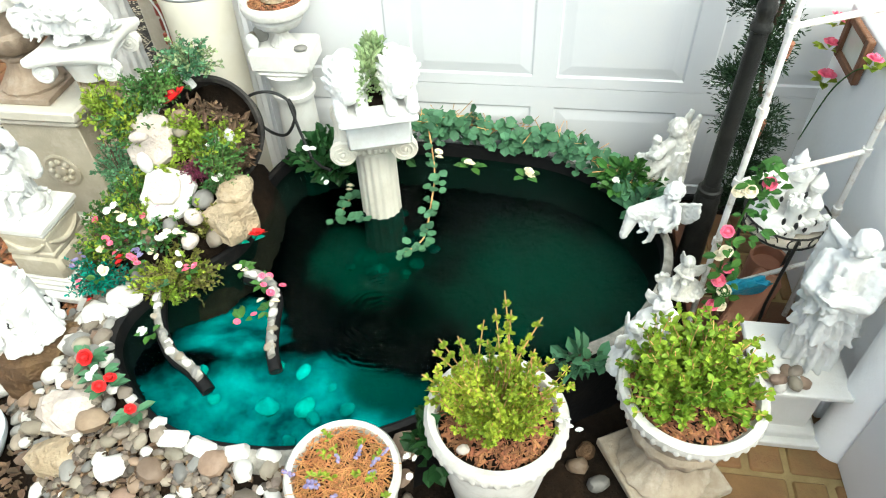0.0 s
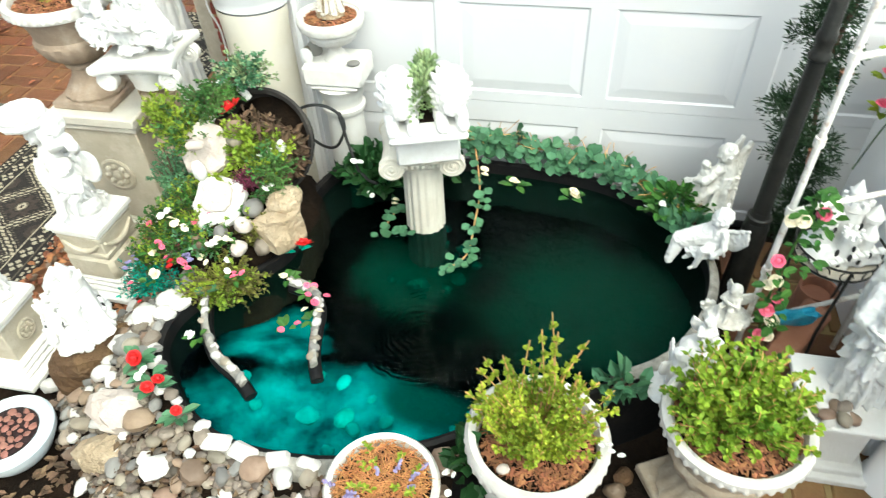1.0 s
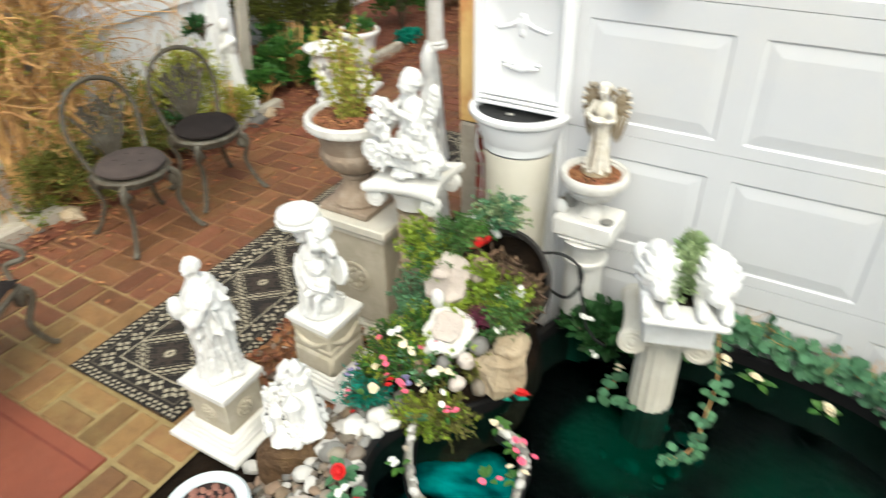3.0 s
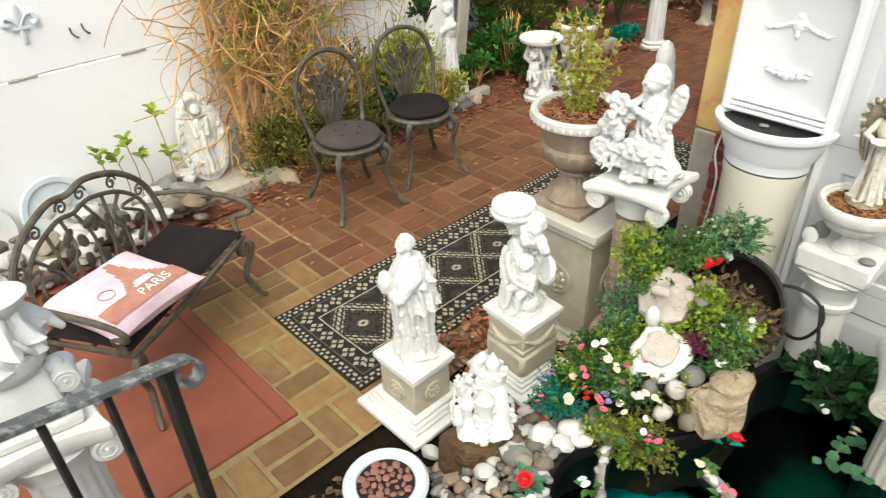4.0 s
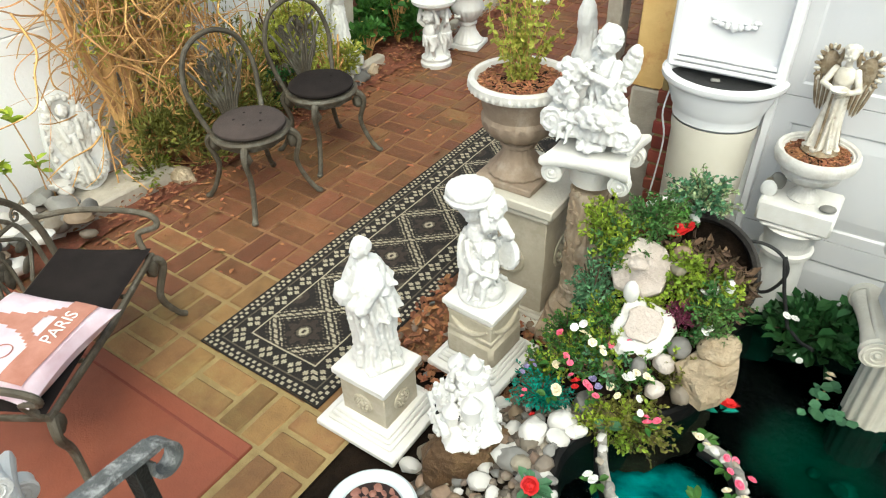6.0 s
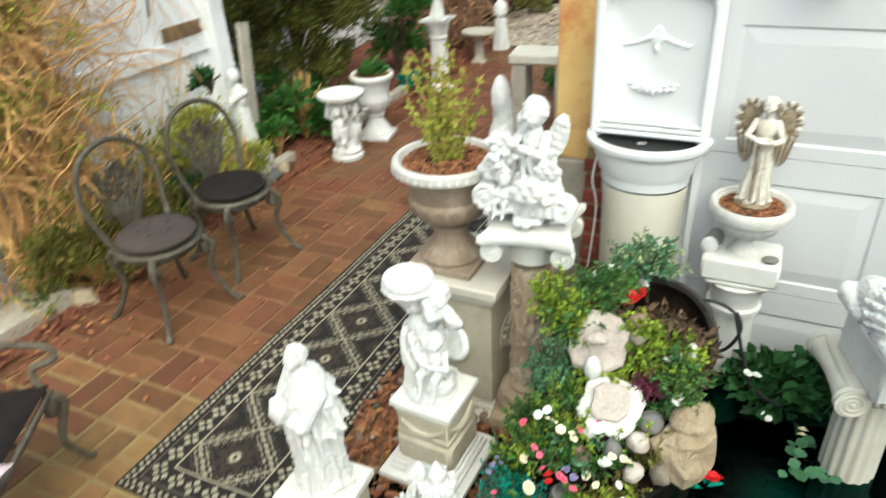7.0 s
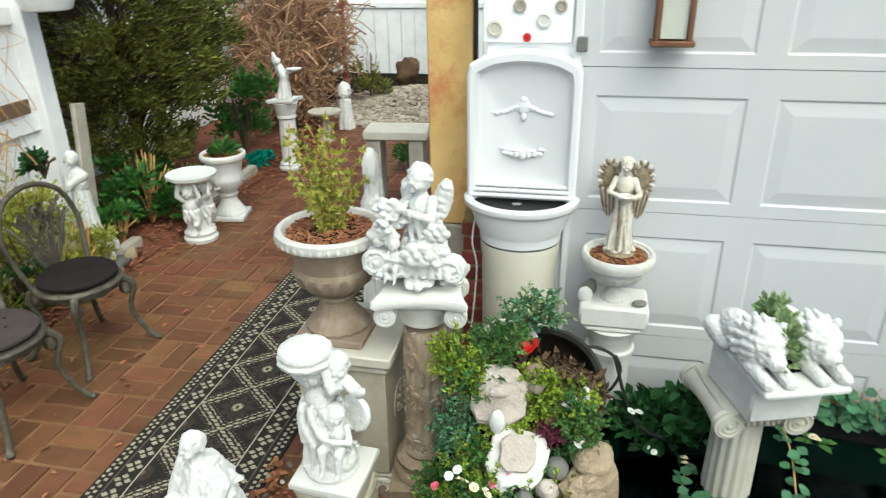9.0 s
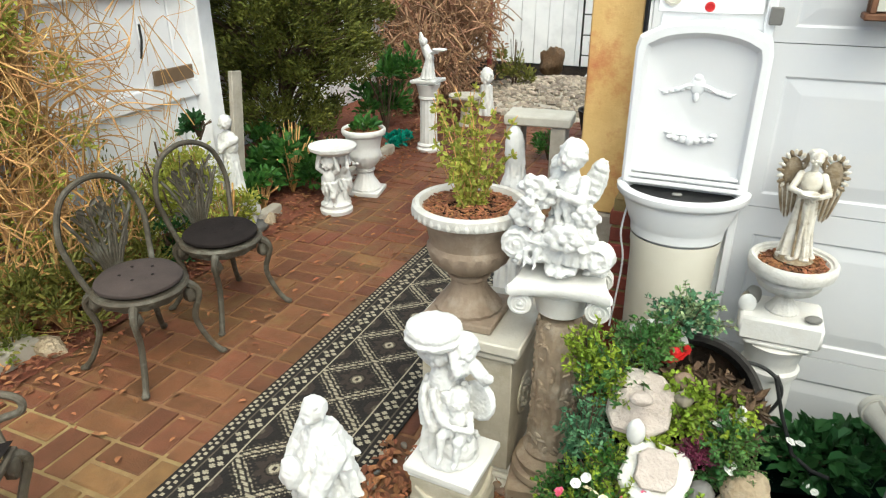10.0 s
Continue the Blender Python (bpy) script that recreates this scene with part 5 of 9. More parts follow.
    sculpt(solid("statue", sh, STATUE, (-2.066, 1.79, 0.418), 10, "white statue of two cherubs lifting a round basin", "statue", "garden statues"), 0.0042, 1, 0.006, 0.022).scale = (1.06, 1.06, 1.06)
    # winged cherub among roses on the carved column
    sh = Shape()
    rosettes(sh, rng, (0, 0, 0.01), (0.13, 0.11, 0.07), 22, 0.034)
    volute(sh, (-0.13, -0.06, 0.1), 0.05, "Y", 0.03)
    robe(sh, (0.02, 0.02, 0.03), 0.15, 0.11, 0.07, 9, 0.2, (0.0, 0), 7)
    child(sh, (-0.06, -0.075, 0.075), 0.17, -100, "hug", False, True, 12)
    child(sh, (0.02, 0.01, 0.07), 0.38, -118, "hug", False, seed=14)
    for k in range(7):
        sh.tube(curve_pts([(0.06, -0.02 + 0.01 * k, 0.26 - 0.015 * k), (0.1 - 0.012 * k, -0.07, 0.17), (0.13 - 0.03 * k, -0.09, 0.06)], 5), 0.014, 7)
    rosettes(sh, rng, (-0.08, -0.05, 0.2), (0.035, 0.04, 0.12), 8, 0.03)
    rosettes(sh, rng, (0.08, -0.07, 0.12), (0.05, 0.03, 0.06), 5, 0.032)
    volute(sh, (0.14, -0.05, 0.085), 0.045, "Y", 0.03, -1)
    for x, y, z, r in ((-0.1, -0.06, 0.2, 0.05), (0.035, -0.115, 0.16, 0.052), (-0.075, -0.06, 0.3, 0.045), (0.09, -0.06, 0.22, 0.04)):
        # wide open blossom of cupped petals
        for k in range(6):
            a = k * 1.047
            sh.ball((x + 0.75 * r * math.cos(a), y - 0.012, z + 0.75 * r * math.sin(a) * 0.7), (r * 0.5, r * 0.3, r * 0.4), 9, 6)
        sh.ball((x, y - 0.02, z), r * 0.3, 8, 6)
    for sx, top in ((-1, 0.36), (1, 0.37)):
        c = Vector((0.03 + sx * 0.058, 0.055 - 0.01 * sx, top - 0.075))
        sh.ball(c, (0.036, 0.018, 0.085), 14, 10, M=rot("Y", sx * 14))
        for q in range(6):
            sh.ball(c + Vector((sx * (0.014 - 0.006 * q), -0.012, 0.055 - 0.026 * q)), (0.024, 0.01, 0.013), 8, 6, M=rot("Y", sx * 25))
    sculpt(solid("statue", sh, STATUE, (-1.835, 2.22, 0.973), 0, "white winged cherub statue among carved roses", "statue", "garden statues"), 0.0045, 1, 0.008, 0.022).scale = (1.04, 1.04, 1.06)
    # slender angel with a shell, brown wash on wings and folds
    sh, dark = Shape(), Shape()
    robe(sh, (0, 0, 0.03), 0.2, 0.05, 0.03, 7, 0.2, (0.004, -0.004), 9)
    sh.limb((0, 0, 0.21), (0.002, -0.002, 0.27), 0.031, 0.026)
    sh.ball((0.002, -0.006, 0.3), (0.036, 0.026, 0.04))
    sh.limb((0.002, -0.004, 0.33), (0.002, -0.008, 0.36), 0.012, 0.011)
    head(sh, (0.002, -0.012, 0.385), 0.027, False)
    sh.ball((0.002, -0.002, 0.397), (0.027, 0.026, 0.02), rough=0.3, seed=4)
    for sx in (-1, 1):
        dark.limb((sx * 0.022, 0.0, 0.39), (sx * 0.03, 0.0, 0.345), 0.01, 0.006, 7)
    for k in range(9):
        a = k * 0.7
        (dark if k % 3 == 0 else sh).tube(curve_pts([(0.027 * math.cos(a), 0.027 * math.sin(a), 0.24), (0.036 * math.cos(a + 0.25), 0.036 * math.sin(a + 0.25), 0.14), (0.056 * math.cos(a + 0.4), 0.054 * math.sin(a + 0.4), 0.035)], 4), 0.005, 6)
    sh.limb((-0.034, 0, 0.322), (-0.055, -0.03, 0.275), 0.013, 0.011)
    sh.limb((-0.055, -0.03, 0.275), (0.0, -0.055, 0.262), 0.011, 0.009)
    sh.limb((0.036, 0, 0.322), (0.062, -0.025, 0.268), 0.013, 0.011)
    sh.limb((0.062, -0.025, 0.268), (0.02, -0.058, 0.256), 0.011, 0.009)
    sh.lathe([(0.008, 0.258), (0.026, 0.264), (0.032, 0.274), (0.027, 0.276), (0.01, 0.268)], 18, (0.008, -0.06, 0))
    for sx in (-1, 1):
        # rounded wing: dark plate, pale rim of short feathers, long feathers hanging to the knee
        dark.ball((sx * 0.062, 0.032, 0.315), (0.036, 0.009, 0.06), 16, 10, M=rot("Y", sx * 14))
        for q in range(13):
            u = -0.9 + q * 0.3
            c = Vector((sx * (0.062 + 0.04 * math.cos(u)), 0.026, 0.318 + 0.068 * math.sin(u)))
            (dark if q % 2 else sh).ball(c, (0.013, 0.007, 0.007), 8, 5, M=rot("Y", sx * -math.degrees(u)))
        for q in range(8):
            u = q / 7
            c = Vector((sx * (0.034 + 0.066 * u), 0.03 - 0.004 * (q % 2), 0.29))
            e = c + Vector((-sx * 0.028 * u, 0.004, -0.11 - 0.03 * math.sin(2.6 * u)))
            M = (e - c).to_track_quat("X", "Z").to_matrix()
            (dark if q % 2 else sh).ball((c + e) / 2, ((e - c).length * 0.54, 0.008, 0.006), 8, 6, M=M)
    dark.ball((0, 0.0, 0.014), (0.066, 0.058, 0.024), rough=0.3)
    for k in range(7):
        sh.ball((0.05 * math.cos(0.9 * k), 0.045 * math.sin(0.9 * k), 0.025), (0.018, 0.014, 0.012), 8, 6, rough=0.3, seed=k)
    sh.add(dark.v, dark.f, 1)
    sh.v = [(x * 0.95, y * 0.95, z * 0.95) for x, y, z in sh.v]
    solid("statue", sh, [BRONZEL, BRONZED], (-1.092, 2.5, 1.02), -6, "cream angel statue with brown-washed wings holding a shell", "statue", "garden statues")
    # castle ornament by the pebbles, on its rock
    solid("rock", Shape().ball((0, 0, 0.02), (0.18, 0.13, 0.18), 15, 10, rough=0.3, seed=4), ROCKBR, (-1.8, 1.285, 0.09), 45, "brown flat-topped rock under the little castle", "rock", "rocks", smooth=False)
    sh = Shape()
    castle(sh, rng, 0.3, 0.32)
    sh.box((0, 0.03, 0.1), (0.2, 0.14, 0.2), bev=0.02, taper=0.8)
    for k in range(14):
        a = k * 0.449
        sh.ball((0.13 * math.cos(a), 0.11 * math.sin(a), 0.012), (0.026, 0.022, 0.016), 8, 6, rough=0.2, seed=k)
    solid("castle_ornament", sh, [STATUE, BLACK], (-1.845, 1.315, 0.265), -42, "white fairy castle ornament set with pale pebbles on a rock", "ornament")
    # pair of lions on the planter box
    ob = thing("lion_planter", (-0.6, 2.045, 0.775), 18, "white planter box with two lying lions, on the pond column", "planter")
    part("box", Shape().box((0, 0.03, 0.023), (0.24, 0.28, 0.156), bev=0.008).box((0, -0.01, 0.11), (0.28, 0.38, 0.025), bev=0.008), STATUE, ob)
    part("soil", Shape().box((0, 0.0, 0.123), (0.07, 0.2, 0.012), bev=0.004), SOIL, ob)
    for x in (-1, 1):
        sh = Shape()
        c = x * 0.088
        sh.ball((c, 0.07, 0.175), (0.055, 0.12, 0.07))
        sh.ball((c, -0.02, 0.19), (0.06, 0.07, 0.085))
        sh.ball((c, -0.08, 0.215), (0.062, 0.055, 0.065), rough=0.25, seed=2)
        sh.ball((c, -0.135, 0.195), (0.032, 0.035, 0.028))
        sh.ball((c, -0.16, 0.2), (0.016, 0.012, 0.012))
        for q in (-1, 1):
            sh.ball((c + q * 0.042, -0.075, 0.275), (0.016, 0.012, 0.02))
            sh.limb((c + q * 0.038, -0.05, 0.15), (c + q * 0.036, -0.175, 0.138), 0.026, 0.022)
            sh.limb((c + q * 0.05, 0.15, 0.165), (c + q * 0.05, 0.06, 0.14), 0.036, 0.022)
            sh.ball((c + q * 0.018, -0.13, 0.222), 0.012, 7, 5)
        for ring, (r, yy) in enumerate(((0.068, -0.09), (0.078, -0.055), (0.07, -0.02))):
            for k in range(15):
                a = k * 0.42 + ring
                sh.limb((c + r * 0.8 * math.cos(a), yy, 0.21 + r * 0.8 * math.sin(a)), (c + r * 1.05 * math.cos(a), yy + 0.03, 0.205 + r * 1.05 * math.sin(a)), 0.015, 0.01, 6)
        sculpt(part("lion", sh, STATUE, ob), 0.0045, 1, 0.008, 0.02)
    # hugging figures, seated cherub and small ones along the rim
    sh = Shape()
    sh.ball((-0.01, 0.0, 0.02), (0.1, 0.07, 0.04), rough=0.3, seed=3)
    robe(sh, (0.01, 0.0, 0.0), 0.2, 0.085, 0.05, 9, 0.2, (0.03, 0.0), 3)
    for k in range(6):
        sh.tube(curve_pts([(0.02, -0.03, 0.17 - 0.01 * k), (-0.05 - 0.01 * k, -0.06 + 0.02 * k, 0.11), (-0.12 + 0.012 * k, -0.05 + 0.02 * k, 0.01)], 5), 0.018, 7)
    sh.limb((0.04, 0.0, 0.17), (0.03, 0.0, 0.25), 0.05, 0.04)
    head(sh, (0.015, -0.02, 0.305), 0.04, True, 21, (-0.8, -0.6, 0))
    sh.limb((0.0, -0.03, 0.24), (-0.05, -0.06, 0.19), 0.024, 0.02)
    sh.limb((-0.05, -0.06, 0.19), (-0.08, -0.03, 0.17), 0.02, 0.014)
    child(sh, (-0.055, -0.02, 0.12), 0.15, 20, "hug", False, seed=22)
    for x, y in ((0.085, 0.02), (0.06, 0.06)):
        # folded wing standing behind the shoulder
        for q in range(6):
            sh.limb((x - 0.03, y, 0.23 - 0.02 * q), (x + 0.016 - 0.004 * q, y + 0.01, 0.33 - 0.045 * q), 0.014, 0.01, 7)
            sh.limb((x + 0.016 - 0.004 * q, y + 0.01, 0.33 - 0.045 * q), (x + 0.012, y + 0.012, 0.2 - 0.02 * q), 0.012, 0.006, 7)
    sculpt(solid("statue", sh, STATUE2, (0.55, 2.34, 0.31), 0, "greyish-white angel statue hugging a child at the pond's back rim", "statue", "garden statues"), 0.0045, 1, 0.008, 0.022)
    sh = Shape()
    child(sh, (0, 0, 0.0), 0.3, -160, "down", True, True, 31)
    sh.limb((-0.02, 0.02, 0.07), (-0.13, 0.03, 0.02), 0.05, 0.035)
    sh.limb((-0.13, 0.03, 0.02), (-0.16, 0.0, -0.07), 0.03, 0.018)
    rosettes(sh, rng, (-0.02, 0.0, 0.0), (0.07, 0.05, 0.03), 6, 0.024)
    sculpt(solid("statue", sh, STATUE, (0.545, 2.02, 0.36), 0, "white cherub statue sitting on the pond's rim", "statue", "garden statues"), 0.0045, 1, 0.008, 0.022)
    for k, (x, y, s, mtl, lab) in enumerate(((0.57, 1.7, 0.17, STATUE2, "small weathered cherub on the pond's rim"), (0.47, 1.545, 0.16, STATUE, "small white cherub lying on the pond's rim"), (0.36, 1.36, 0.2, STATUE, "small white sleeping cherub between rim and urn"))):
        sh = Shape()
        sh.ball((0, 0, 0.02), (s * 0.5, s * 0.35, 0.03), rough=0.2, seed=k)
        child(sh, (0, 0, 0.02 + s * 0.25), s, -130 + 30 * k, "hug", True, True, 40 + k)
        rosettes(sh, rng, (0, 0, 0.0), (s * 0.4, s * 0.3, s * 0.25), 5, s * 0.13)
        sculpt(solid("statue", sh, mtl, (x, y, 0.32), 25 * k, lab, "statue", "garden statues"), 0.0045, 1, 0.006, 0.02)
    # large angel on its pedestal by the house wall
    ob = thing("pedestal", (0.915, 1.435, 0), 0, "low white stepped pedestal beside the house wall", "pedestal", "pedestals")
    part("plinth", Shape().box((0, 0, 0.015), (0.29, 0.3, 0.03), bev=0.005).box((0, 0, 0.045), (0.25, 0.25, 0.035), bev=0.006), PEDW, ob)
    part("die", Shape().box((0, 0, 0.15), (0.19, 0.19, 0.2), bev=0.005), PEDW, ob)
    part("cornice", Shape().box((0, 0, 0.255), (0.22, 0.22, 0.03), bev=0.01).box((0, 0, 0.285), (0.26, 0.26, 0.028), bev=0.01).box((0, 0, 0.315), (0.3, 0.3, 0.022), bev=0.005), PEDW, ob)
    sh = Shape()
    robe(sh, (0, 0, 0), 0.46, 0.1, 0.075, 13, 0.16, (0.0, 0.0), 8)
    robe(sh, (0.0, 0.01, 0.16), 0.36, 0.115, 0.06, 11, 0.2, (0, -0.01), 12)
    robe(sh, (-0.015, -0.02, 0.3), 0.22, 0.105, 0.06, 8, 0.18, (0, 0), 19)
    sh.ball((0, 0, 0.47), (0.085, 0.062, 0.075))
    head(sh, (-0.01, -0.035, 0.6), 0.05, True, 51, (-0.6, -0.8, 0))
    sh.limb((0.085, -0.01, 0.48), (0.085, -0.08, 0.4), 0.04, 0.036)
    sh.limb((-0.085, -0.01, 0.48), (-0.1, -0.07, 0.39), 0.04, 0.036)
    sh.limb((0.085, -0.08, 0.4), (-0.01, -0.125, 0.41), 0.036, 0.026)
    sh.limb((-0.1, -0.07, 0.39), (0.0, -0.12, 0.37), 0.036, 0.026)
    child(sh, (-0.03, -0.11, 0.3), 0.2, -120, "hug", False, seed=77)
    wing(sh, (0.05, 0.06, 0.5), (0.13, 0.08, 0.55), 0.3, 6, 0.018)
    wing(sh, (-0.05, 0.06, 0.5), (-0.13, 0.08, 0.55), 0.3, 6, 0.018)
    for k in range(22):
        a = k * 0.58
        z = 0.42 - 0.012 * k
        sh.tube(curve_pts([(0.075 * math.cos(a), 0.065 * math.sin(a), z), (0.095 * math.cos(a + 0.5), 0.085 * math.sin(a + 0.5), z - 0.07), (0.09 * math.cos(a + 0.9), 0.085 * math.sin(a + 0.9), z - 0.16)], 4), 0.0085, 6)
    sh.v = [(x * 0.82, y * 0.82, z * 0.88) for x, y, z in sh.v]
    sculpt(solid("statue", sh, STATUE, (0.955, 1.46, 0.326), -30, "large white robed angel statue with folded drapery", "statue", "garden statues"), 0.005, 1, 0.008, 0.03)
    for k in range(9):
        a = k * 0.75
        solid("pebble", Shape().ball((0, 0, 0.016), (0.03, 0.022, 0.017), 10, 6, rough=0.25, seed=k), (STONEW, STONE, STONEB)[k % 3],
              (0.845 + 0.045 * math.cos(a) + 0.01 * (k % 3), 1.335 + 0.03 * math.sin(a), 0.326 + 0.012 * (k % 2)), 40 * k, "rounded pebble on the pedestal's slab", "pebble", "pebbles at the angel's feet")


build_statues()

# ---------------------------------------------------------------- wall fountain, plaques, lantern
def build_fountain():
    ob = thing("wall_fountain", (-1.487, 2.572, -0.03), 0, "white resin wall fountain with a half-round basin on a cream pillar", "fountain")
    # arched back with raised border
    def arch(w, zt, zs, z0):
        pts = [(-w, z0), (w, z0), (w, zs)]
        for k in range(1, 14):
            a = math.pi * k / 14
            pts.append((w * math.cos(a) * 0.98 if k in (1, 13) else w * 0.93 * math.cos(a), zs + (zt - zs) * (0.25 + 0.75 * math.sin(a))))
        pts.append((-w, zs))
        return pts
    sh = Shape()
    rings = [(arch(0.215, 1.81, 1.72, 1.2), 0.05), (arch(0.215, 1.81, 1.72, 1.2), -0.02), (arch(0.205, 1.8, 1.715, 1.2), -0.03), (arch(0.185, 1.775, 1.7, 1.2), -0.03), (arch(0.172, 1.755, 1.69, 1.22), 0.0), (arch(0.165, 1.745, 1.685, 1.22), 0.004)]
    n = len(rings[0][0])
    vs = [(x, y, z) for r, y in rings for x, z in r]
    fs = [(k * n + i, k * n + (i + 1) % n, (k + 1) * n + (i + 1) % n, (k + 1) * n + i) for k in range(len(rings) - 1) for i in range(n)]
    fs.append(tuple((len(rings) - 1) * n + i for i in range(n)))
    fs.append(tuple(range(n - 1, -1, -1)))
    part("back", sh.add(vs, fs), PLASTIC, ob, sharp=30)
    part("ledge", Shape().box((0, -0.012, 1.29), (0.36, 0.03, 0.012), bev=0.004).box((0, -0.016, 1.272), (0.38, 0.036, 0.014), bev=0.004).box((0, -0.02, 1.252), (0.4, 0.042, 0.016), bev=0.005), PLASTIC, ob)
    sh = Shape()
    sh.ball((0, 0.002, 1.6), (0.026, 0.008, 0.032))
    sh.ball((0, 0.001, 1.625), (0.016, 0.007, 0.014))
    sh.ball((0, 0.0, 1.562), (0.01, 0.008, 0.018))
    for x in (-1, 1):
        pts = curve_pts([(0, 0.002, 1.605), (x * 0.035, 0.0, 1.598), (x * 0.07, 0.002, 1.578), (x * 0.105, 0.003, 1.572), (x * 0.125, 0.003, 1.58)], 5)
        sh.tube(pts, [0.009 - 0.00035 * i for i in range(len(pts))], 8, flat=0.6)
        for k in range(5):
            sh.ball((x * (0.03 + 0.018 * k), 0.002, 1.592 - 0.005 * k), (0.012, 0.006, 0.009), 8, 6)
    part("crest", sh, PLASTIC, ob, "moulded scroll crest")
    sh = Shape().box((0, -0.004, 1.43), (0.1, 0.02, 0.008), bev=0.003)
    for k, (w, h) in enumerate(((0.014, 0.008), (0.016, 0.012), (0.015, 0.015), (0.018, 0.02), (0.015, 0.015), (0.016, 0.012), (0.014, 0.008))):
        sh.ball((0.023 * (k - 3), -0.005 - 0.002 * (3 - abs(k - 3)), 1.422 - h * 0.4), (w * 0.8, 0.008, h), 9, 7)
    for x in (-1, 1):
        sh.ball((x * 0.075, 0.0, 1.434), (0.014, 0.006, 0.008), 8, 6)
    part("spout_shell", sh, PLASTIC, ob, "moulded scalloped spout")
    # half-round basin
    def half(prof, seg=40):
        vs, fs = [], []
        for r, z in prof:
            for i in range(seg + 1):
                a = math.pi + math.pi * i / seg
                vs.append((r * math.cos(a), 0.02 + r * 0.92 * math.sin(a), z))
        m = seg + 1
        for j in range(len(prof) - 1):
            for i in range(seg):
                fs.append((j * m + i, j * m + i + 1, (j + 1) * m + i + 1, (j + 1) * m + i))
        for j in range(len(prof) - 1):
            fs.append((j * m, (j + 1) * m, (j + 1) * m + seg, j * m + seg))
        return vs, fs
    vs, fs = half([(0.15, 1.045), (0.166, 1.06), (0.168, 1.09), (0.172, 1.1), (0.18, 1.115), (0.184, 1.13), (0.192, 1.15), (0.202, 1.18), (0.205, 1.2), (0.222, 1.205), (0.232, 1.218), (0.232, 1.235), (0.222, 1.243), (0.204, 1.242), (0.198, 1.235), (0.196, 1.19)])
    part("basin", Shape().add(vs, fs), PLASTIC, ob)
    vs, fs = half([(0.199, 1.226), (0.09, 1.226), (0.004, 1.226)])
    part("basin_liner", Shape().add(vs, fs), BLACK, ob, "dark water in the basin")
    part("pump_cover", Shape().box((-0.01, -0.07, 1.231), (0.035, 0.02, 0.01), 0.3), STONEG, ob)
    vs, fs = half([(0.136, 0.0), (0.142, 0.04), (0.15, 0.5), (0.157, 0.98), (0.163, 1.02), (0.163, 1.05)])
    part("pillar", Shape().add(vs, fs), CREAM, ob, "cream half-round pillar", sharp=30)
    solid("cable", Shape().tube(curve_pts([(-1.66, 2.575, 1.17), (-1.68, 2.545, 1.02), (-1.665, 2.575, 0.87), (-1.69, 2.595, 0.57)], 6), 0.004, 6), PLASTIC, label="thin pale pump cable beside the fountain", category="cable")
    # small plates and ornaments on the wall above
    board = thing("ornament_board", (-1.487, 2.618, 1.83), 0, "white board with faded plates and a red ornament", "wall decoration")
    part("board", Shape().box((0, 0, 0.18), (0.33, 0.012, 0.42), bev=0.003), WALLW, board)
    rng = random.Random(5)
    for x, z, r, m in ((-0.12, 0.02, 0.03, PED), (-0.03, 0.1, 0.024, CONCR), (0.06, 0.05, 0.028, PEDW), (0.12, 0.1, 0.022, CONCR), (0.0, 0.2, 0.035, PED), (0.1, 0.22, 0.03, PATCH), (-0.1, 0.2, 0.03, PEDW), (0.0, -0.01, 0.016, F_RED)):
        part("plate", Shape().lathe([(r, 0), (r, 0.006), (r * 0.7, 0.008), (r * 0.6, 0.004), (0.002, 0.004)], 18, (x, -0.008, z), M=rot("X", 90)), m, board)
    solid("outlet_cover", Shape().box((0, 0, 0), (0.04, 0.02, 0.055), bev=0.004), STONEG, (-1.285, 2.59, 1.8), label="small grey outlet cover beside the door frame", category="outlet cover")
    # wall lantern hung on the door
    ob = thing("wall_lantern", (-0.977, 2.575, 1.8), 0, "red-brown wooden lantern with pale glass on the garage door", "lantern")
    part("base", Shape().box((0, 0, 0.01), (0.15, 0.09, 0.02), bev=0.004), WOODD, ob)
    for x in (-1, 1):
        for y in (-1, 1):
            part("post", Shape().box((x * 0.055, y * 0.03, 0.13), (0.018, 0.018, 0.22), bev=0.003), WOODD, ob)
    part("glass", Shape().box((0, 0, 0.13), (0.09, 0.045, 0.21), bev=0.002), GLASSY, ob)
    part("roof", Shape().box((0, 0, 0.26), (0.16, 0.1, 0.05), bev=0.004, taper=0.5), WOODD, ob)


build_fountain()

# ---------------------------------------------------------------- plants, rocks and pebbles round the pond
def pond_gap(x, y, poly):
    """Distance from the pond's outline, for points outside it."""
    return min(math.hypot(p.x - x, p.y - y) for p in poly)


def bank_z(d):
    """Height of the pebble bank at a distance from the pond."""
    return 0.3 * min(1.0, max(0.0, 1.12 - d / 0.4)) - 0.02


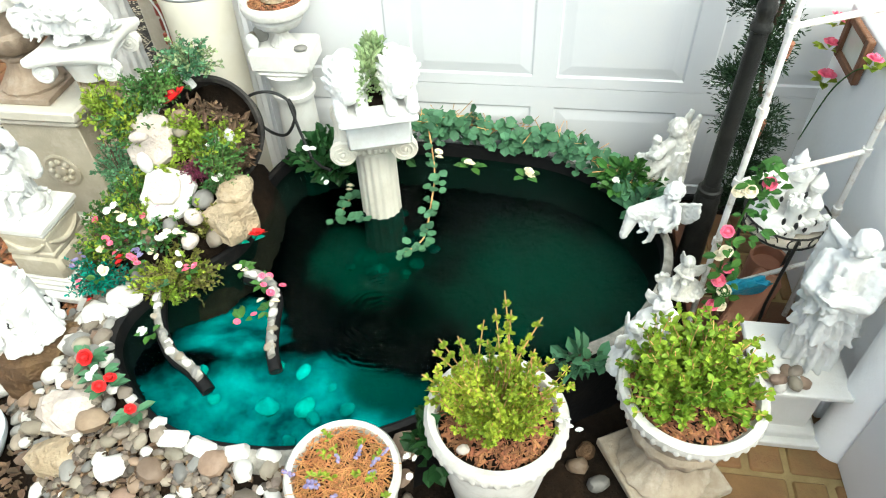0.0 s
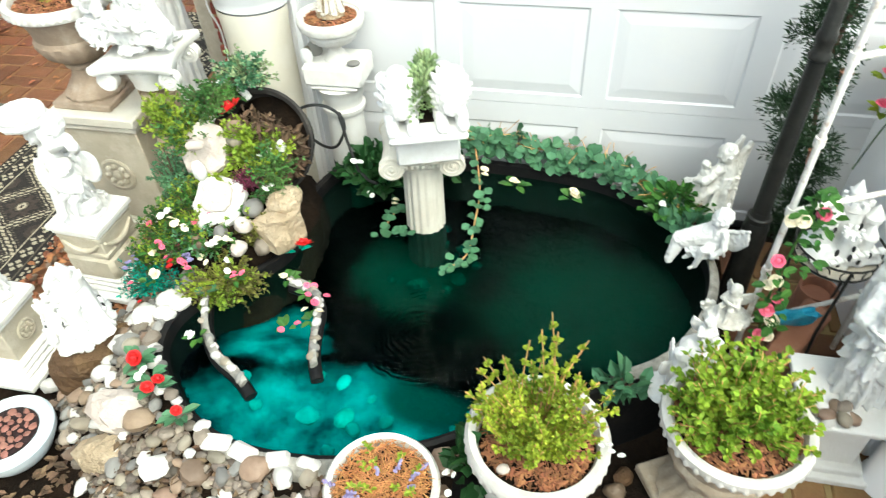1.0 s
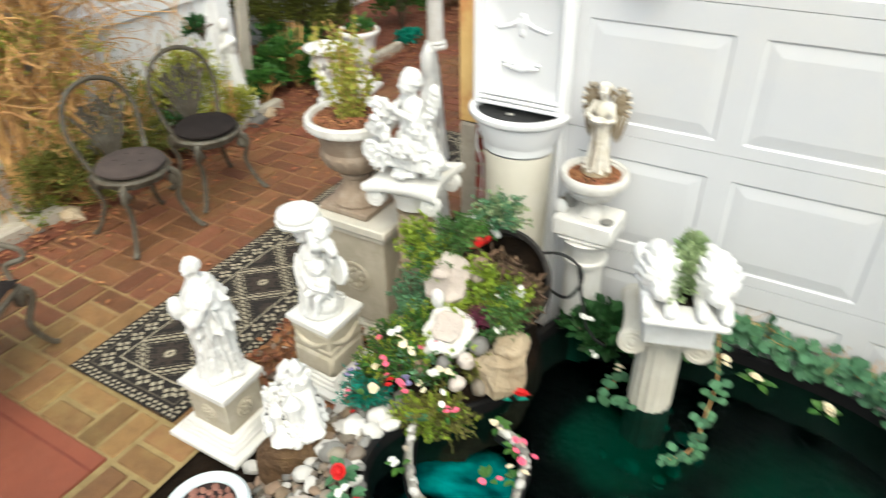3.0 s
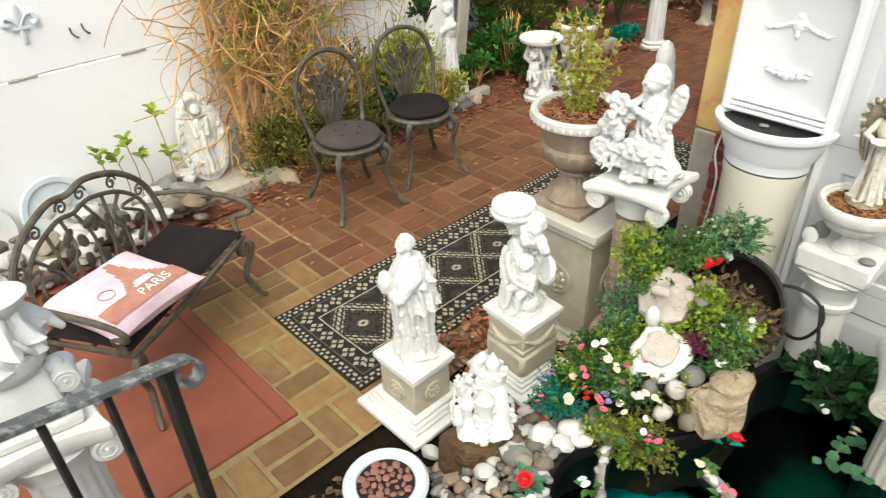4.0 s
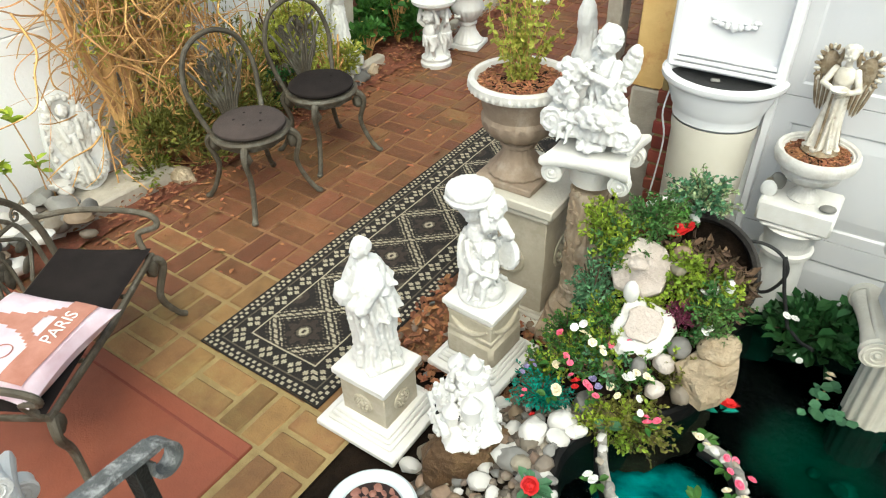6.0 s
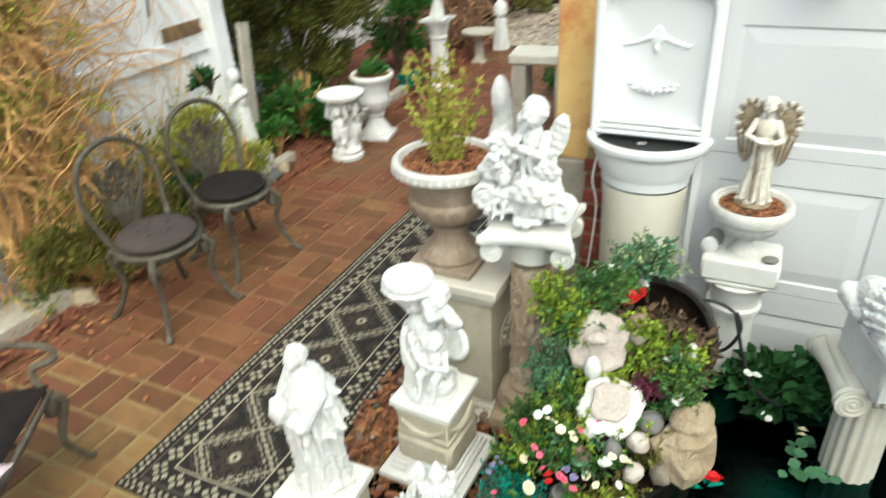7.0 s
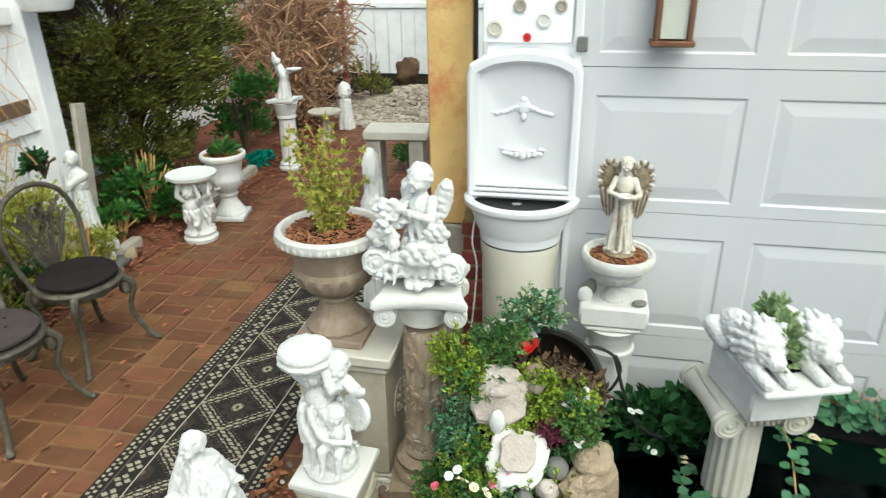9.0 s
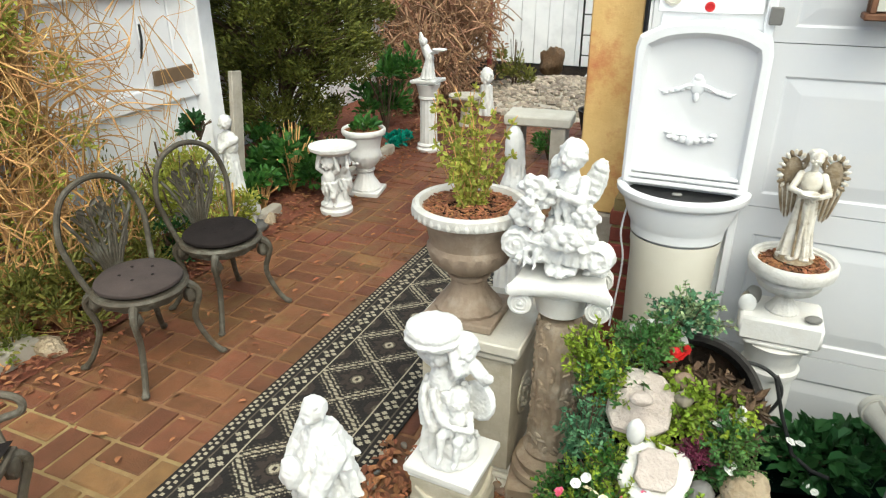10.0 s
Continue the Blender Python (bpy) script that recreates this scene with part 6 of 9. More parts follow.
def flower_thing(name, loc, material, r, n, rng, label, leaves=None, lsize=0.05, spread=0.05, lw=0.6, cat="flower", group="silk flowers"):
    """A few blooms on short stems with leaves."""
    ob = thing(name, loc, rng.uniform(0, 360), label, cat, group)
    for k in range(n):
        p = Vector((rng.uniform(-1, 1) * spread, rng.uniform(-1, 1) * spread, 0.03 + rng.uniform(0, 0.02)))
        part("bloom", rose(Shape(), p, r * (0.9 if material is F_RED else 0.58) * rng.uniform(0.85, 1.15), rng), material, ob, smooth=False)
    if leaves:
        sh = Shape()
        for k in range(7):
            a = rng.uniform(0, 6.28)
            sh.leaf((0.01 * math.cos(a), 0.01 * math.sin(a), 0.015), (math.cos(a), math.sin(a), rng.uniform(0, 0.5)), (0, 0, 1), lsize * rng.uniform(0.7, 1.2), lsize * lw)
        part("leaves", sh, leaves, ob, smooth=False)
    return ob


def plant_thing(name, loc, material, radii, count, L, W, rng, label, mat2=None, up=0.4, stems=0):
    """Bushy plant: small-leaved sprays from the root to an uneven outline, or a mound of large leaves."""
    ob = thing(name, loc, 0, label, "plant")
    sh = Shape()
    if L < 0.04:
        foliage(sh, rng, (0, 0, 0), tuple(0.75 * r for r in radii), int(count * 0.7), L * 0.6, W * 0.6, up, shell=0.1, wild=1.5)
        for k in range(count // 6):
            d = rnd_dir(rng, -0.35, 1)
            q = rng.uniform(0.7, 1.3) * (1 + 0.3 * noise.noise(d * 2.5 + Vector(loc) * 4))
            tip = Vector((d.x * radii[0], d.y * radii[1], d.z * radii[2] + up * 0.2 * radii[2])) * q
            sprig(sh, rng, tip * 0.45, tip, 13, L * 0.62, W * 0.72, 2 if mat2 and rng.random() < 0.35 else 0, 0.0011, 1, 0.0, 1.0)
        part("leaves", sh, [material, BARKD, mat2 or material], ob, smooth=False)
    else:
        foliage(sh, rng, (0, 0, 0), radii, count, L, W, up, wild=1.5)
        part("leaves", sh, material, ob, smooth=False)
    sh = Shape()
    for _ in range(stems or 10):
        d = rnd_dir(rng, 0.1, 1)
        sh.tube([(0, 0, -radii[2] * 0.3), Vector((d.x * radii[0] * 0.5, d.y * radii[1] * 0.5, d.z * radii[2] * 0.4)), Vector((d.x * radii[0] * 0.85, d.y * radii[1] * 0.85, d.z * radii[2] * 0.85))], 0.0025, 5)
    tagged(part("stem_tuft", sh, BARKD, ob), kind="stuff")
    return ob


def build_pondside():
    rng = random.Random(17)
    poly = outline(4, -0.06)
    # bank of earth and river pebbles at the pond's left and front
    bank = thing("pebble_bank", label="bank of mixed river pebbles piled against the pond", category="pebbles", kind="structure")
    step = 0.05
    vs, idx, fs = [], {}, []
    for j in range(32):
        for i in range(44):
            x, y = -2.15 + i * step, 0.62 + j * step
            d = 0 if inside(x, y, poly) else pond_gap(x, y, poly)
            z = bank_z(d) - 0.02 + 0.015 * noise.noise(Vector((x * 7, y * 7, 1)))
            idx[i, j] = len(vs)
            vs.append((x, y, z))
    for j in range(31):
        for i in range(43):
            x, y = -2.15 + (i + 0.5) * step, 0.62 + (j + 0.5) * step
            if not inside(x, y, outline(4, -0.02)) and (x < -0.3) and not (y > 2.1):
                fs.append((idx[i, j], idx[i + 1, j], idx[i + 1, j + 1], idx[i, j + 1]))
    part("earth", Shape().add(vs, fs), SOIL, bank)
    spots, tries = [], 0
    while len(spots) < 290 and tries < 9000:
        tries += 1
        x, y = rng.uniform(-2.05, -0.3), rng.uniform(0.62, 1.62)
        if inside(x, y, poly):
            continue
        d = pond_gap(x, y, poly)
        if d > (0.5 if x < -1.55 and y > 0.95 else 0.36) or (x + 1.98) ** 2 + (y - 0.915) ** 2 < 0.19 ** 2 or (x < -2.03 and y > 1.1):
            continue
        if (x + 0.472) ** 2 + (y - 0.8) ** 2 < 0.17 ** 2 or abs(x + 1.84) < 0.14 and abs(y - 1.28) < 0.12:
            continue
        r = rng.choice((0.02, 0.026, 0.03, 0.036, 0.044, 0.054)) * (1.15 if d < 0.15 else 0.9)
        if any((x - a) ** 2 + (y - b) ** 2 < (0.72 * (r + c)) ** 2 for a, b, _, c in spots):
            continue
        spots.append((x, y, bank_z(d) + r * 0.5, r))
    scatter_stones(bank, spots, rng, (4, 3, 3, 3))
    sh = Shape()
    for k in range(2600):
        x, y = rng.uniform(-2.05, -0.3), rng.uniform(0.62, 1.62)
        d = pond_gap(x, y, poly)
        if inside(x, y, poly) or d > (0.46 if x < -1.55 and y > 0.95 else 0.33) or (x + 1.98) ** 2 + (y - 0.915) ** 2 < 0.17 ** 2 or (x + 0.472) ** 2 + (y - 0.8) ** 2 < 0.16 ** 2:
            continue
        s = rng.uniform(0.01, 0.024)
        sh.ball((x, y, bank_z(d) + s * 0.35), (s, s * 0.8, s * 0.6), 7, 5, M=rot("Z", rng.uniform(0, 180)), rough=0.2, seed=k)
    tagged(part("small_pebbles", sh, PEBBLES, bank), kind="stuff")
    sh = Shape()
    for _ in range(1500):
        x, y = rng.uniform(-2.2, -0.6), rng.uniform(0.25, 0.95)
        if not inside(x, y, poly) and (x + 1.98) ** 2 + (y - 0.915) ** 2 > 0.17 ** 2:
            q = rng.uniform(0.01, 0.03)
            sh.leaf((x, y, bank_z(pond_gap(x, y, poly)) - 0.003 + rng.uniform(0, 0.012) if x > -2.1 and y > 0.63 else -0.022), rnd_dir(rng, -0.1, 0.3), (0, 0, 1), q * 1.7, q, 0.3)
    tagged(part("damp_leaves", sh, BARKD2, bank, "damp brown leaves on the dark soil", smooth=False), kind="stuff")
    # pebbles and leaf litter between the pedestals
    litter = thing("leaf_litter", label="brown leaves, bark and small pebbles between the pedestals", category="leaf litter", kind="structure")
    sh = Shape()
    for _ in range(900):
        x, y = rng.uniform(-2.52, -1.6), rng.uniform(1.5, 2.15)
        s = rng.uniform(0.012, 0.035)
        sh.leaf((x, y, rng.uniform(0.0, 0.035)), rnd_dir(rng, -0.2, 0.4), (0, 0, 1), s * 1.7, s, 0.3)
    tagged(part("dead_leaves", sh, CHIPS, litter, smooth=False), kind="stuff")
    scatter_stones(litter, [(rng.uniform(-2.5, -1.6), rng.uniform(1.5, 2.2), 0.02, rng.uniform(0.014, 0.032)) for _ in range(70)], rng, (2, 1, 1, 5))
    # larger rocks
    for x, y, z, r, m, s, lab in ((-1.46, 0.92, 0.1, (0.19, 0.11, 0.1), ROCKTAN, 9.25, "large tan rough rock on the pebble bank"), (-1.49, 1.0, 0.23, (0.13, 0.09, 0.085), ROCKPALE, 9, "pale knobbly rock lying on the bank"),
                                  (-1.16, 1.79, 0.46, (0.11, 0.095, 0.1), ROCKTAN, 5, "yellow-tan layered rock at the pond's edge"), (-1.15, 1.85, 0.55, (0.075, 0.07, 0.045), ROCKTAN, 7, "tan rock lying on another rock"),
                                  (-1.27, 1.8, 0.53, (0.045, 0.04, 0.035), STONEG, 11, "smooth grey stone on the rocks"), (-1.362, 1.68, 0.48, (0.036, 0.03, 0.04), STONEG, 12, "upright grey stone by the slabs"),
                                  (-1.294, 1.74, 0.49, (0.038, 0.036, 0.034), ROCKPALE, 13, "round pale stone with rusty veins"), (-1.288, 1.655, 0.44, (0.036, 0.032, 0.03), ROCKPALE, 15, "rounded cream stone among the flowers"),
                                  (-1.21, 1.71, 0.42, (0.05, 0.04, 0.035), STONE, 25, "smooth tan cobble by the tan rock"), (-1.46, 1.66, 0.44, (0.045, 0.035, 0.035), STONEB, 26, "brown cobble among the flowers"),
                                  (-1.6, 1.38, 0.29, (0.06, 0.05, 0.04), STONEW, 16, "white cobble on the bank"), (-1.6, 1.26, 0.26, (0.07, 0.05, 0.04), STONEG, 18, "grey cobble on the bank"), (-1.53, 1.46, 0.31, (0.05, 0.045, 0.04), STONEW, 19, "white cobble beside the pond")):
        solid("rock", Shape().ball((0, 0, 0), r, 13 if max(r) > 0.075 else 22, 8 if max(r) > 0.075 else 13, rough=0.42 if max(r) > 0.075 else 0.2, seed=s * 1.7), m, (x, y, z), s * 40, lab, "rock", "rocks", smooth=max(r) <= 0.075)
    # planted mound with its old tub
    solid("earth_mound", Shape().ball((0, 0, 0), (0.33, 0.42, 0.5), 26, 16, rough=0.2, seed=2), SOIL, (-1.43, 1.98, 0.1), 0, "dark earth mound under the rock garden", "mound")
    tub = thing("old_tub", (-1.34, 2.19, 0.58), 0, "dark old metal tub tipped on its side behind the plants", "tub")
    M = rot("X", 62)
    part("body", Shape().lathe([(0.02, -0.12), (0.15, -0.11), (0.19, -0.04), (0.215, 0.06), (0.228, 0.062), (0.232, 0.075), (0.222, 0.082), (0.205, 0.075), (0.18, -0.03), (0.14, -0.09), (0.02, -0.1)], 40, M=M), TUB, tub)
    part("earth", Shape().lathe([(0.19, 0.0), (0.12, 0.02), (0.01, 0.03)], 24, M=M), SOIL, tub)
    # bark nest inside the tub
    sh = Shape()
    for k in range(1100):
        a, q = rng.uniform(0, 6.28), 0.19 * math.sqrt(rng.random())
        p = Vector((q * math.cos(a), -0.1 - 0.07 * rng.random() + 0.3 * q, q * math.sin(a) * 0.9))
        s = rng.uniform(0.02, 0.065)
        sh.leaf(p, rnd_dir(rng, -1, 1), (rng.uniform(-1, 1), -1, rng.uniform(-0.5, 1)), s, s * 0.4, 0.5)
    tagged(solid("bark_nest", sh, BARKD2, (-1.31, 2.13, 0.63), 0, "nest of ragged brown bark in the tub", "bark nest", smooth=False), kind="stuff")
    # stone slabs that step down to the water
    def slab(loc, w, h, t, tilt, m, lab, seed):
        """Broken flat stone: an uneven many-sided plate with chipped edges."""
        r = random.Random(seed)
        n = 12
        ring = []
        for k in range(n):
            a = 2 * math.pi * (k + r.uniform(-0.12, 0.12)) / n
            q = min(1 / max(abs(math.cos(a)), 1e-3), 1 / max(abs(math.sin(a)), 1e-3), 1.25) * r.uniform(0.93, 1.05)
            ring.append((w / 2 * q * math.cos(a), h / 2 * q * math.sin(a)))
        vs = []
        for k, y in ((0.8, t / 2), (1.0, t * 0.35), (1.0, -t * 0.3), (0.93, -t / 2), (0.45, -t / 2 * 1.05)):
            vs += [(x * k * r.uniform(0.96, 1.04), y + r.uniform(-0.06, 0.06) * t, z * k * r.uniform(0.96, 1.04)) for x, z in ring]
        fs = [(j * n + i, j * n + (i + 1) % n, (j + 1) * n + (i + 1) % n, (j + 1) * n + i) for j in range(4) for i in range(n)]
        fs += [tuple(range(n - 1, -1, -1)), tuple(4 * n + i for i in range(n))]
        ob = solid("stone_slab", Shape().add(vs, fs), m, loc, 0, lab, "stone slab", "stone slabs", smooth=False)
        ob.matrix_world = pose(*loc, *tilt)
        return ob
    slab((-1.483, 1.935, 0.7), 0.195, 0.2, 0.05, (-42, 0, -6), ROCKPALE, "pale pinkish stone slab leaning on the mound", 3)
    slab((-1.405, 1.8, 0.555), 0.2, 0.19, 0.045, (-46, 10, -6), STATUE2, "white quartz slab leaning below the first", 21)
    slab((-1.398, 1.785, 0.585), 0.12, 0.12, 0.03, (-44, 6, 9), ROCKPALE, "small tan stone plate resting on the white slab", 12)
    solid("rock", Shape().ball((0, 0, 0), (0.055, 0.04, 0.045), 12, 8, rough=0.35, seed=6), STATUE, (-1.43, 1.735, 0.5), 20, "white knobbly stone below the slabs", "rock", "rocks", smooth=False)
    for x, y, z, r, m, lab in ((-1.475, 1.835, 0.665, (0.027, 0.02, 0.05), STATUE, "small white pebble figure on the slab"), (-1.475, 1.86, 0.77, (0.035, 0.025, 0.02), ROCKPALE, "flat pale stone resting on the slab"),
                               (-1.37, 2.0, 0.77, (0.035, 0.03, 0.03), STONEB, "smooth tan pebble beside the slab"), (-1.36, 1.95, 0.74, (0.03, 0.028, 0.028), STONE, "smooth pebble by the slab"),
                               (-1.19, 2.0, 0.68, (0.022, 0.02, 0.05), STATUE, "white upright pebble at the tub's rim"), (-1.23, 1.98, 0.65, (0.035, 0.03, 0.05), STATUE, "white stone piece by the tub")):
        solid("pebble", Shape().ball((0, 0, 0), r, 14, 9, rough=0.2, seed=x * 9), m, (x, y, z), 20, lab, "pebble", "loose pebbles")
    solid("white_arch", Shape().tube([(0.1 * math.cos(a), 0, 0.1 * math.sin(a)) for a in [0.3 + 0.2 * k for k in range(12)]], 0.016, 8), STATUE, (-1.48, 2.17, 0.76), 10, "white curved stone edging behind the plants", "edging")
    # plants of the mound
    plant_thing("fern_plant", (-1.585, 1.99, 0.71), G_FERN, (0.105, 0.11, 0.13), 620, 0.034, 0.015, rng, "dense green trailing plant on the mound", G_LIME, up=0.1)
    plant_thing("fern_plant", (-1.5, 2.06, 0.82), G_FERN, (0.11, 0.08, 0.08), 460, 0.032, 0.013, rng, "feathery green plant beside the tub")
    plant_thing("trailing_plant", (-1.63, 1.88, 0.55), G_MINT, (0.085, 0.08, 0.2), 460, 0.034, 0.015, rng, "green plant trailing down the mound", up=-0.4)
    plant_thing("lime_plant", (-1.66, 1.99, 0.78), G_LIME, (0.075, 0.08, 0.11), 330, 0.034, 0.016, rng, "yellow-green leafy plant on the mound")
    plant_thing("green_plant", (-1.385, 2.2, 0.87), G_MINT, (0.12, 0.08, 0.1), 520, 0.03, 0.016, rng, "bright green plant over the tub's rim", G_SILV, up=0.8)
    plant_thing("lime_plant", (-1.34, 1.99, 0.71), G_LIME, (0.1, 0.07, 0.08), 420, 0.03, 0.019, rng, "lime-green small-leaved plant between the slabs")
    plant_thing("green_plant", (-1.21, 1.93, 0.64), G_FERN, (0.1, 0.08, 0.09), 380, 0.03, 0.016, rng, "green plant hanging over the tan rock", G_LIME)
    plant_thing("heather_ball", (-1.302, 1.875, 0.6), PURPLE, (0.06, 0.055, 0.06), 620, 0.016, 0.007, rng, "purple heather ball among the stones")
    plant_thing("olive_plant", (-1.34, 1.58, 0.31), G_OLIVE, (0.16, 0.11, 0.1), 620, 0.03, 0.018, rng, "olive-green ground plant hanging to the water", G_LIME)
    plant_thing("lime_plant", (-1.38, 1.52, 0.3), G_LIME, (0.14, 0.07, 0.07), 260, 0.03, 0.018, rng, "lime-green plant at the basin")
    plant_thing("green_plant", (-1.48, 1.68, 0.42), G_LAUR, (0.14, 0.1, 0.1), 420, 0.03, 0.016, rng, "mid-green plant among the flowers", G_MINT)
    plant_thing("teal_plant", (-1.65, 1.53, 0.31), G_TEAL, (0.12, 0.08, 0.08), 560, 0.028, 0.011, rng, "teal-green feathery plastic plant")
    plant_thing("fern_plant", (-1.47, 2.11, 0.82), G_FERN, (0.09, 0.08, 0.08), 480, 0.026, 0.012, rng, "feathery green plant before the tub", G_LAUR, up=0.6)
    plant_thing("lime_plant", (-1.35, 1.94, 0.66), G_LIME, (0.07, 0.07, 0.08), 300, 0.028, 0.017, rng, "lime-green leaves beside the upper slab")
    plant_thing("green_plant", (-1.54, 1.8, 0.52), G_LAUR, (0.09, 0.09, 0.1), 420, 0.026, 0.014, rng, "mid-green leaves beside the lower slab", G_LIME)
    plant_thing("green_plant", (-1.2, 1.87, 0.55), G_FERN, (0.09, 0.07, 0.12), 380, 0.026, 0.014, rng, "green leaves behind the tan rock", up=0.2)
    plant_thing("green_plant", (-1.6, 1.66, 0.4), G_LAUR, (0.12, 0.1, 0.1), 520, 0.026, 0.014, rng, "mixed green silk leaves on the mound's foot", G_LIME)
    for x, y, z, m in ((-1.58, 1.76, 0.5, G_FERN), (-1.5, 1.72, 0.46, G_LIME), (-1.42, 1.7, 0.42, G_LAUR), (-1.66, 1.75, 0.42, G_LAUR), (-1.25, 1.75, 0.42, G_OLIVE), (-1.68, 1.62, 0.34, G_LAUR)):
        plant_thing("green_plant", (x, y, z), m, (0.08, 0.07, 0.09), 300, 0.028, 0.016, rng, "small-leaved green plant covering the mound's foot", G_LIME)
    plant_thing("lime_plant", (-1.22, 2.02, 0.68), G_LIME, (0.07, 0.06, 0.07), 240, 0.028, 0.016, rng, "lime-green leaves at the tub's mouth")
    plant_thing("lime_plant", (-1.44, 1.87, 0.6), G_LIME, (0.09, 0.06, 0.05), 260, 0.028, 0.016, rng, "lime-green leaves between the slabs")
    plant_thing("green_plant", (-1.33, 1.82, 0.5), G_FERN, (0.08, 0.06, 0.06), 240, 0.028, 0.016, rng, "green leaves between slab and stones")
    # silk flowers
    for x, y, z, m, r, n, lab, lv in ((-1.405, 2.06, 0.795, F_RED, 0.05, 1, "red silk flower in the tub", None), (-1.08, 1.735, 0.37, F_RED, 0.036, 2, "red silk hibiscus at the pond's edge", G_TEAL),
                                      (-1.49, 1.16, 0.31, F_RED, 0.028, 2, "large red silk flowers over the pebbles", G_EUC), (-1.36, 1.05, 0.32, F_RED, 0.026, 2, "red silk flower with blue-green leaves", G_EUC),
                                      (-1.23, 0.97, 0.31, F_RED, 0.024, 1, "red silk flower on the front pebbles", G_EUC), (-1.33, 1.3, 0.3, F_WHITE, 0.032, 2, "white silk bloom with green centre", G_LAUR),
                                      (-1.41, 1.1, 0.31, F_WHITE, 0.026, 2, "white silk flowers on the bank", G_EUC), (-1.095, 1.63, 0.31, F_CREAM, 0.025, 3, "cream silk roses at the basin", G_LAUR),
                                      (-0.995, 1.585, 0.29, F_PINK, 0.022, 3, "pink silk roses on the basin's lip", G_LAUR), (-0.915, 1.53, 0.29, F_PINK, 0.025, 2, "pink silk roses on the basin's lip", None),
                                      (-0.935, 1.46, 0.29, F_CREAM, 0.026, 2, "cream silk roses on the basin's lip", G_LAUR), (-1.035, 1.43, 0.26, F_PINK, 0.024, 2, "pink roses over the little basin", G_LAUR),
                                      (-1.56, 1.72, 0.47, F_CREAM, 0.022, 3, "pale silk blossoms among the leaves", None), (-1.53, 1.6, 0.4, F_PINK, 0.02, 2, "small pink blossoms in the leaves", None),
                                      (-1.45, 1.6, 0.39, F_LAV, 0.02, 4, "small lavender blossoms in the leaves", None), (-1.73, 1.55, 0.36, F_LAV, 0.016, 5, "small lavender blossoms by the teal plant", None),
                                      (-1.46, 1.72, 0.49, F_PINK, 0.02, 2, "pink blossoms below the slab", None), (-1.71, 1.47, 0.31, F_PINK, 0.018, 2, "pink blossoms at the teal plant", None),
                                      (-1.63, 1.42, 0.28, F_RED, 0.016, 1, "small red blossom on the bank", None), (-1.65, 1.6, 0.4, F_CREAM, 0.026, 2, "cream silk roses at the mound's foot", G_LAUR), (-1.58, 1.62, 0.43, F_PINK, 0.022, 2, "pink silk roses in the leaves", G_LAUR), (-1.66, 1.68, 0.47, F_PINK, 0.022, 2, "pale pink silk blossoms in the leaves", None), (-1.41, 1.56, 0.4, F_CREAM, 0.024, 2, "cream silk roses over the basin", None), (-1.31, 1.57, 0.39, F_WHITE, 0.022, 2, "white silk blossoms over the basin", None), (-1.53, 1.52, 0.38, F_RED, 0.018, 2, "small red blossoms by the teal plant", None), (-1.26, 1.95, 0.63, F_WHITE, 0.024, 1, "white silk flower by the tub", None), (-1.2, 1.86, 0.57, F_WHITE, 0.03, 2, "white flower over the tan rock", None)):
        flower_thing("silk_flower", (x, y, z), m, r, n, rng, lab, lv, 0.06 if lv is G_EUC else 0.045, 0.035 if n > 1 else 0.0)
    for x, y, z, m, lab in ((-1.6, 1.48, 0.37, F_CREAM, "pale cream silk blossoms by the teal plant"), (-1.47, 1.53, 0.39, F_PINK, "pale pink silk blossoms over the basin"), (-1.38, 1.63, 0.45, F_WHITE, "small white silk blossoms in the leaves"),
                            (-1.5, 1.66, 0.5, F_CREAM, "cream silk blossoms below the slabs"), (-1.62, 1.73, 0.5, F_WHITE, "white silk blossoms on the mound's side"), (-1.27, 1.54, 0.37, F_PINK, "pink silk blossoms over the water"),
                            (-1.33, 1.66, 0.46, F_CREAM, "cream silk blossoms beside the stones")):
        flower_thing("silk_flower", (x, y, z), m, 0.026, 3, rng, lab, G_LAUR, 0.035, 0.035)
    solid("teal_bow", Shape().leaf((0, 0, 0), (1, 0.2, 0.3), (0, 0, 1), 0.06, 0.05).leaf((0, 0, 0), (-0.8, -0.5, 0.2), (0, 0, 1), 0.05, 0.05).leaf((0, 0, 0), (-0.2, 0.9, 0.2), (0, 0, 1), 0.045, 0.04), G_EUC, (-1.385, 1.5, 0.335), 0, "pale teal silk petals on the basin's lip", "silk petals", smooth=False)
    # coiled hose behind the pond
    pts = [(0.12 * math.cos(a) * (1 + 0.06 * math.sin(3 * a)), 0.05 * math.sin(2 * a) * 0.3, 0.11 * math.sin(a)) for a in [k * 0.2 for k in range(44)]]
    solid("hose", Shape().tube(curve_pts(pts[:36] + [(0.2, -0.06, -0.16), (0.32, -0.12, -0.16)], 2), 0.007, 8), BLACK, (-1.17, 2.36, 0.56), -10, "coiled black hose beside the pond", "hose")
    # garland of silver-dollar leaves along the back rim
    gar = thing("leaf_garland", label="garland of round blue-green leaves along the pond's back rim", category="garland")
    line = [(0.44, 2.27, 0.35), (0.28, 2.42, 0.36), (0.08, 2.52, 0.38), (-0.15, 2.56, 0.39), (-0.4, 2.57, 0.42), (-0.5, 2.46, 0.47)]
    pts = curve_pts(line, 8)
    part("stem", Shape().tube(pts, 0.006, 6), BARK, gar)
    sh = Shape()
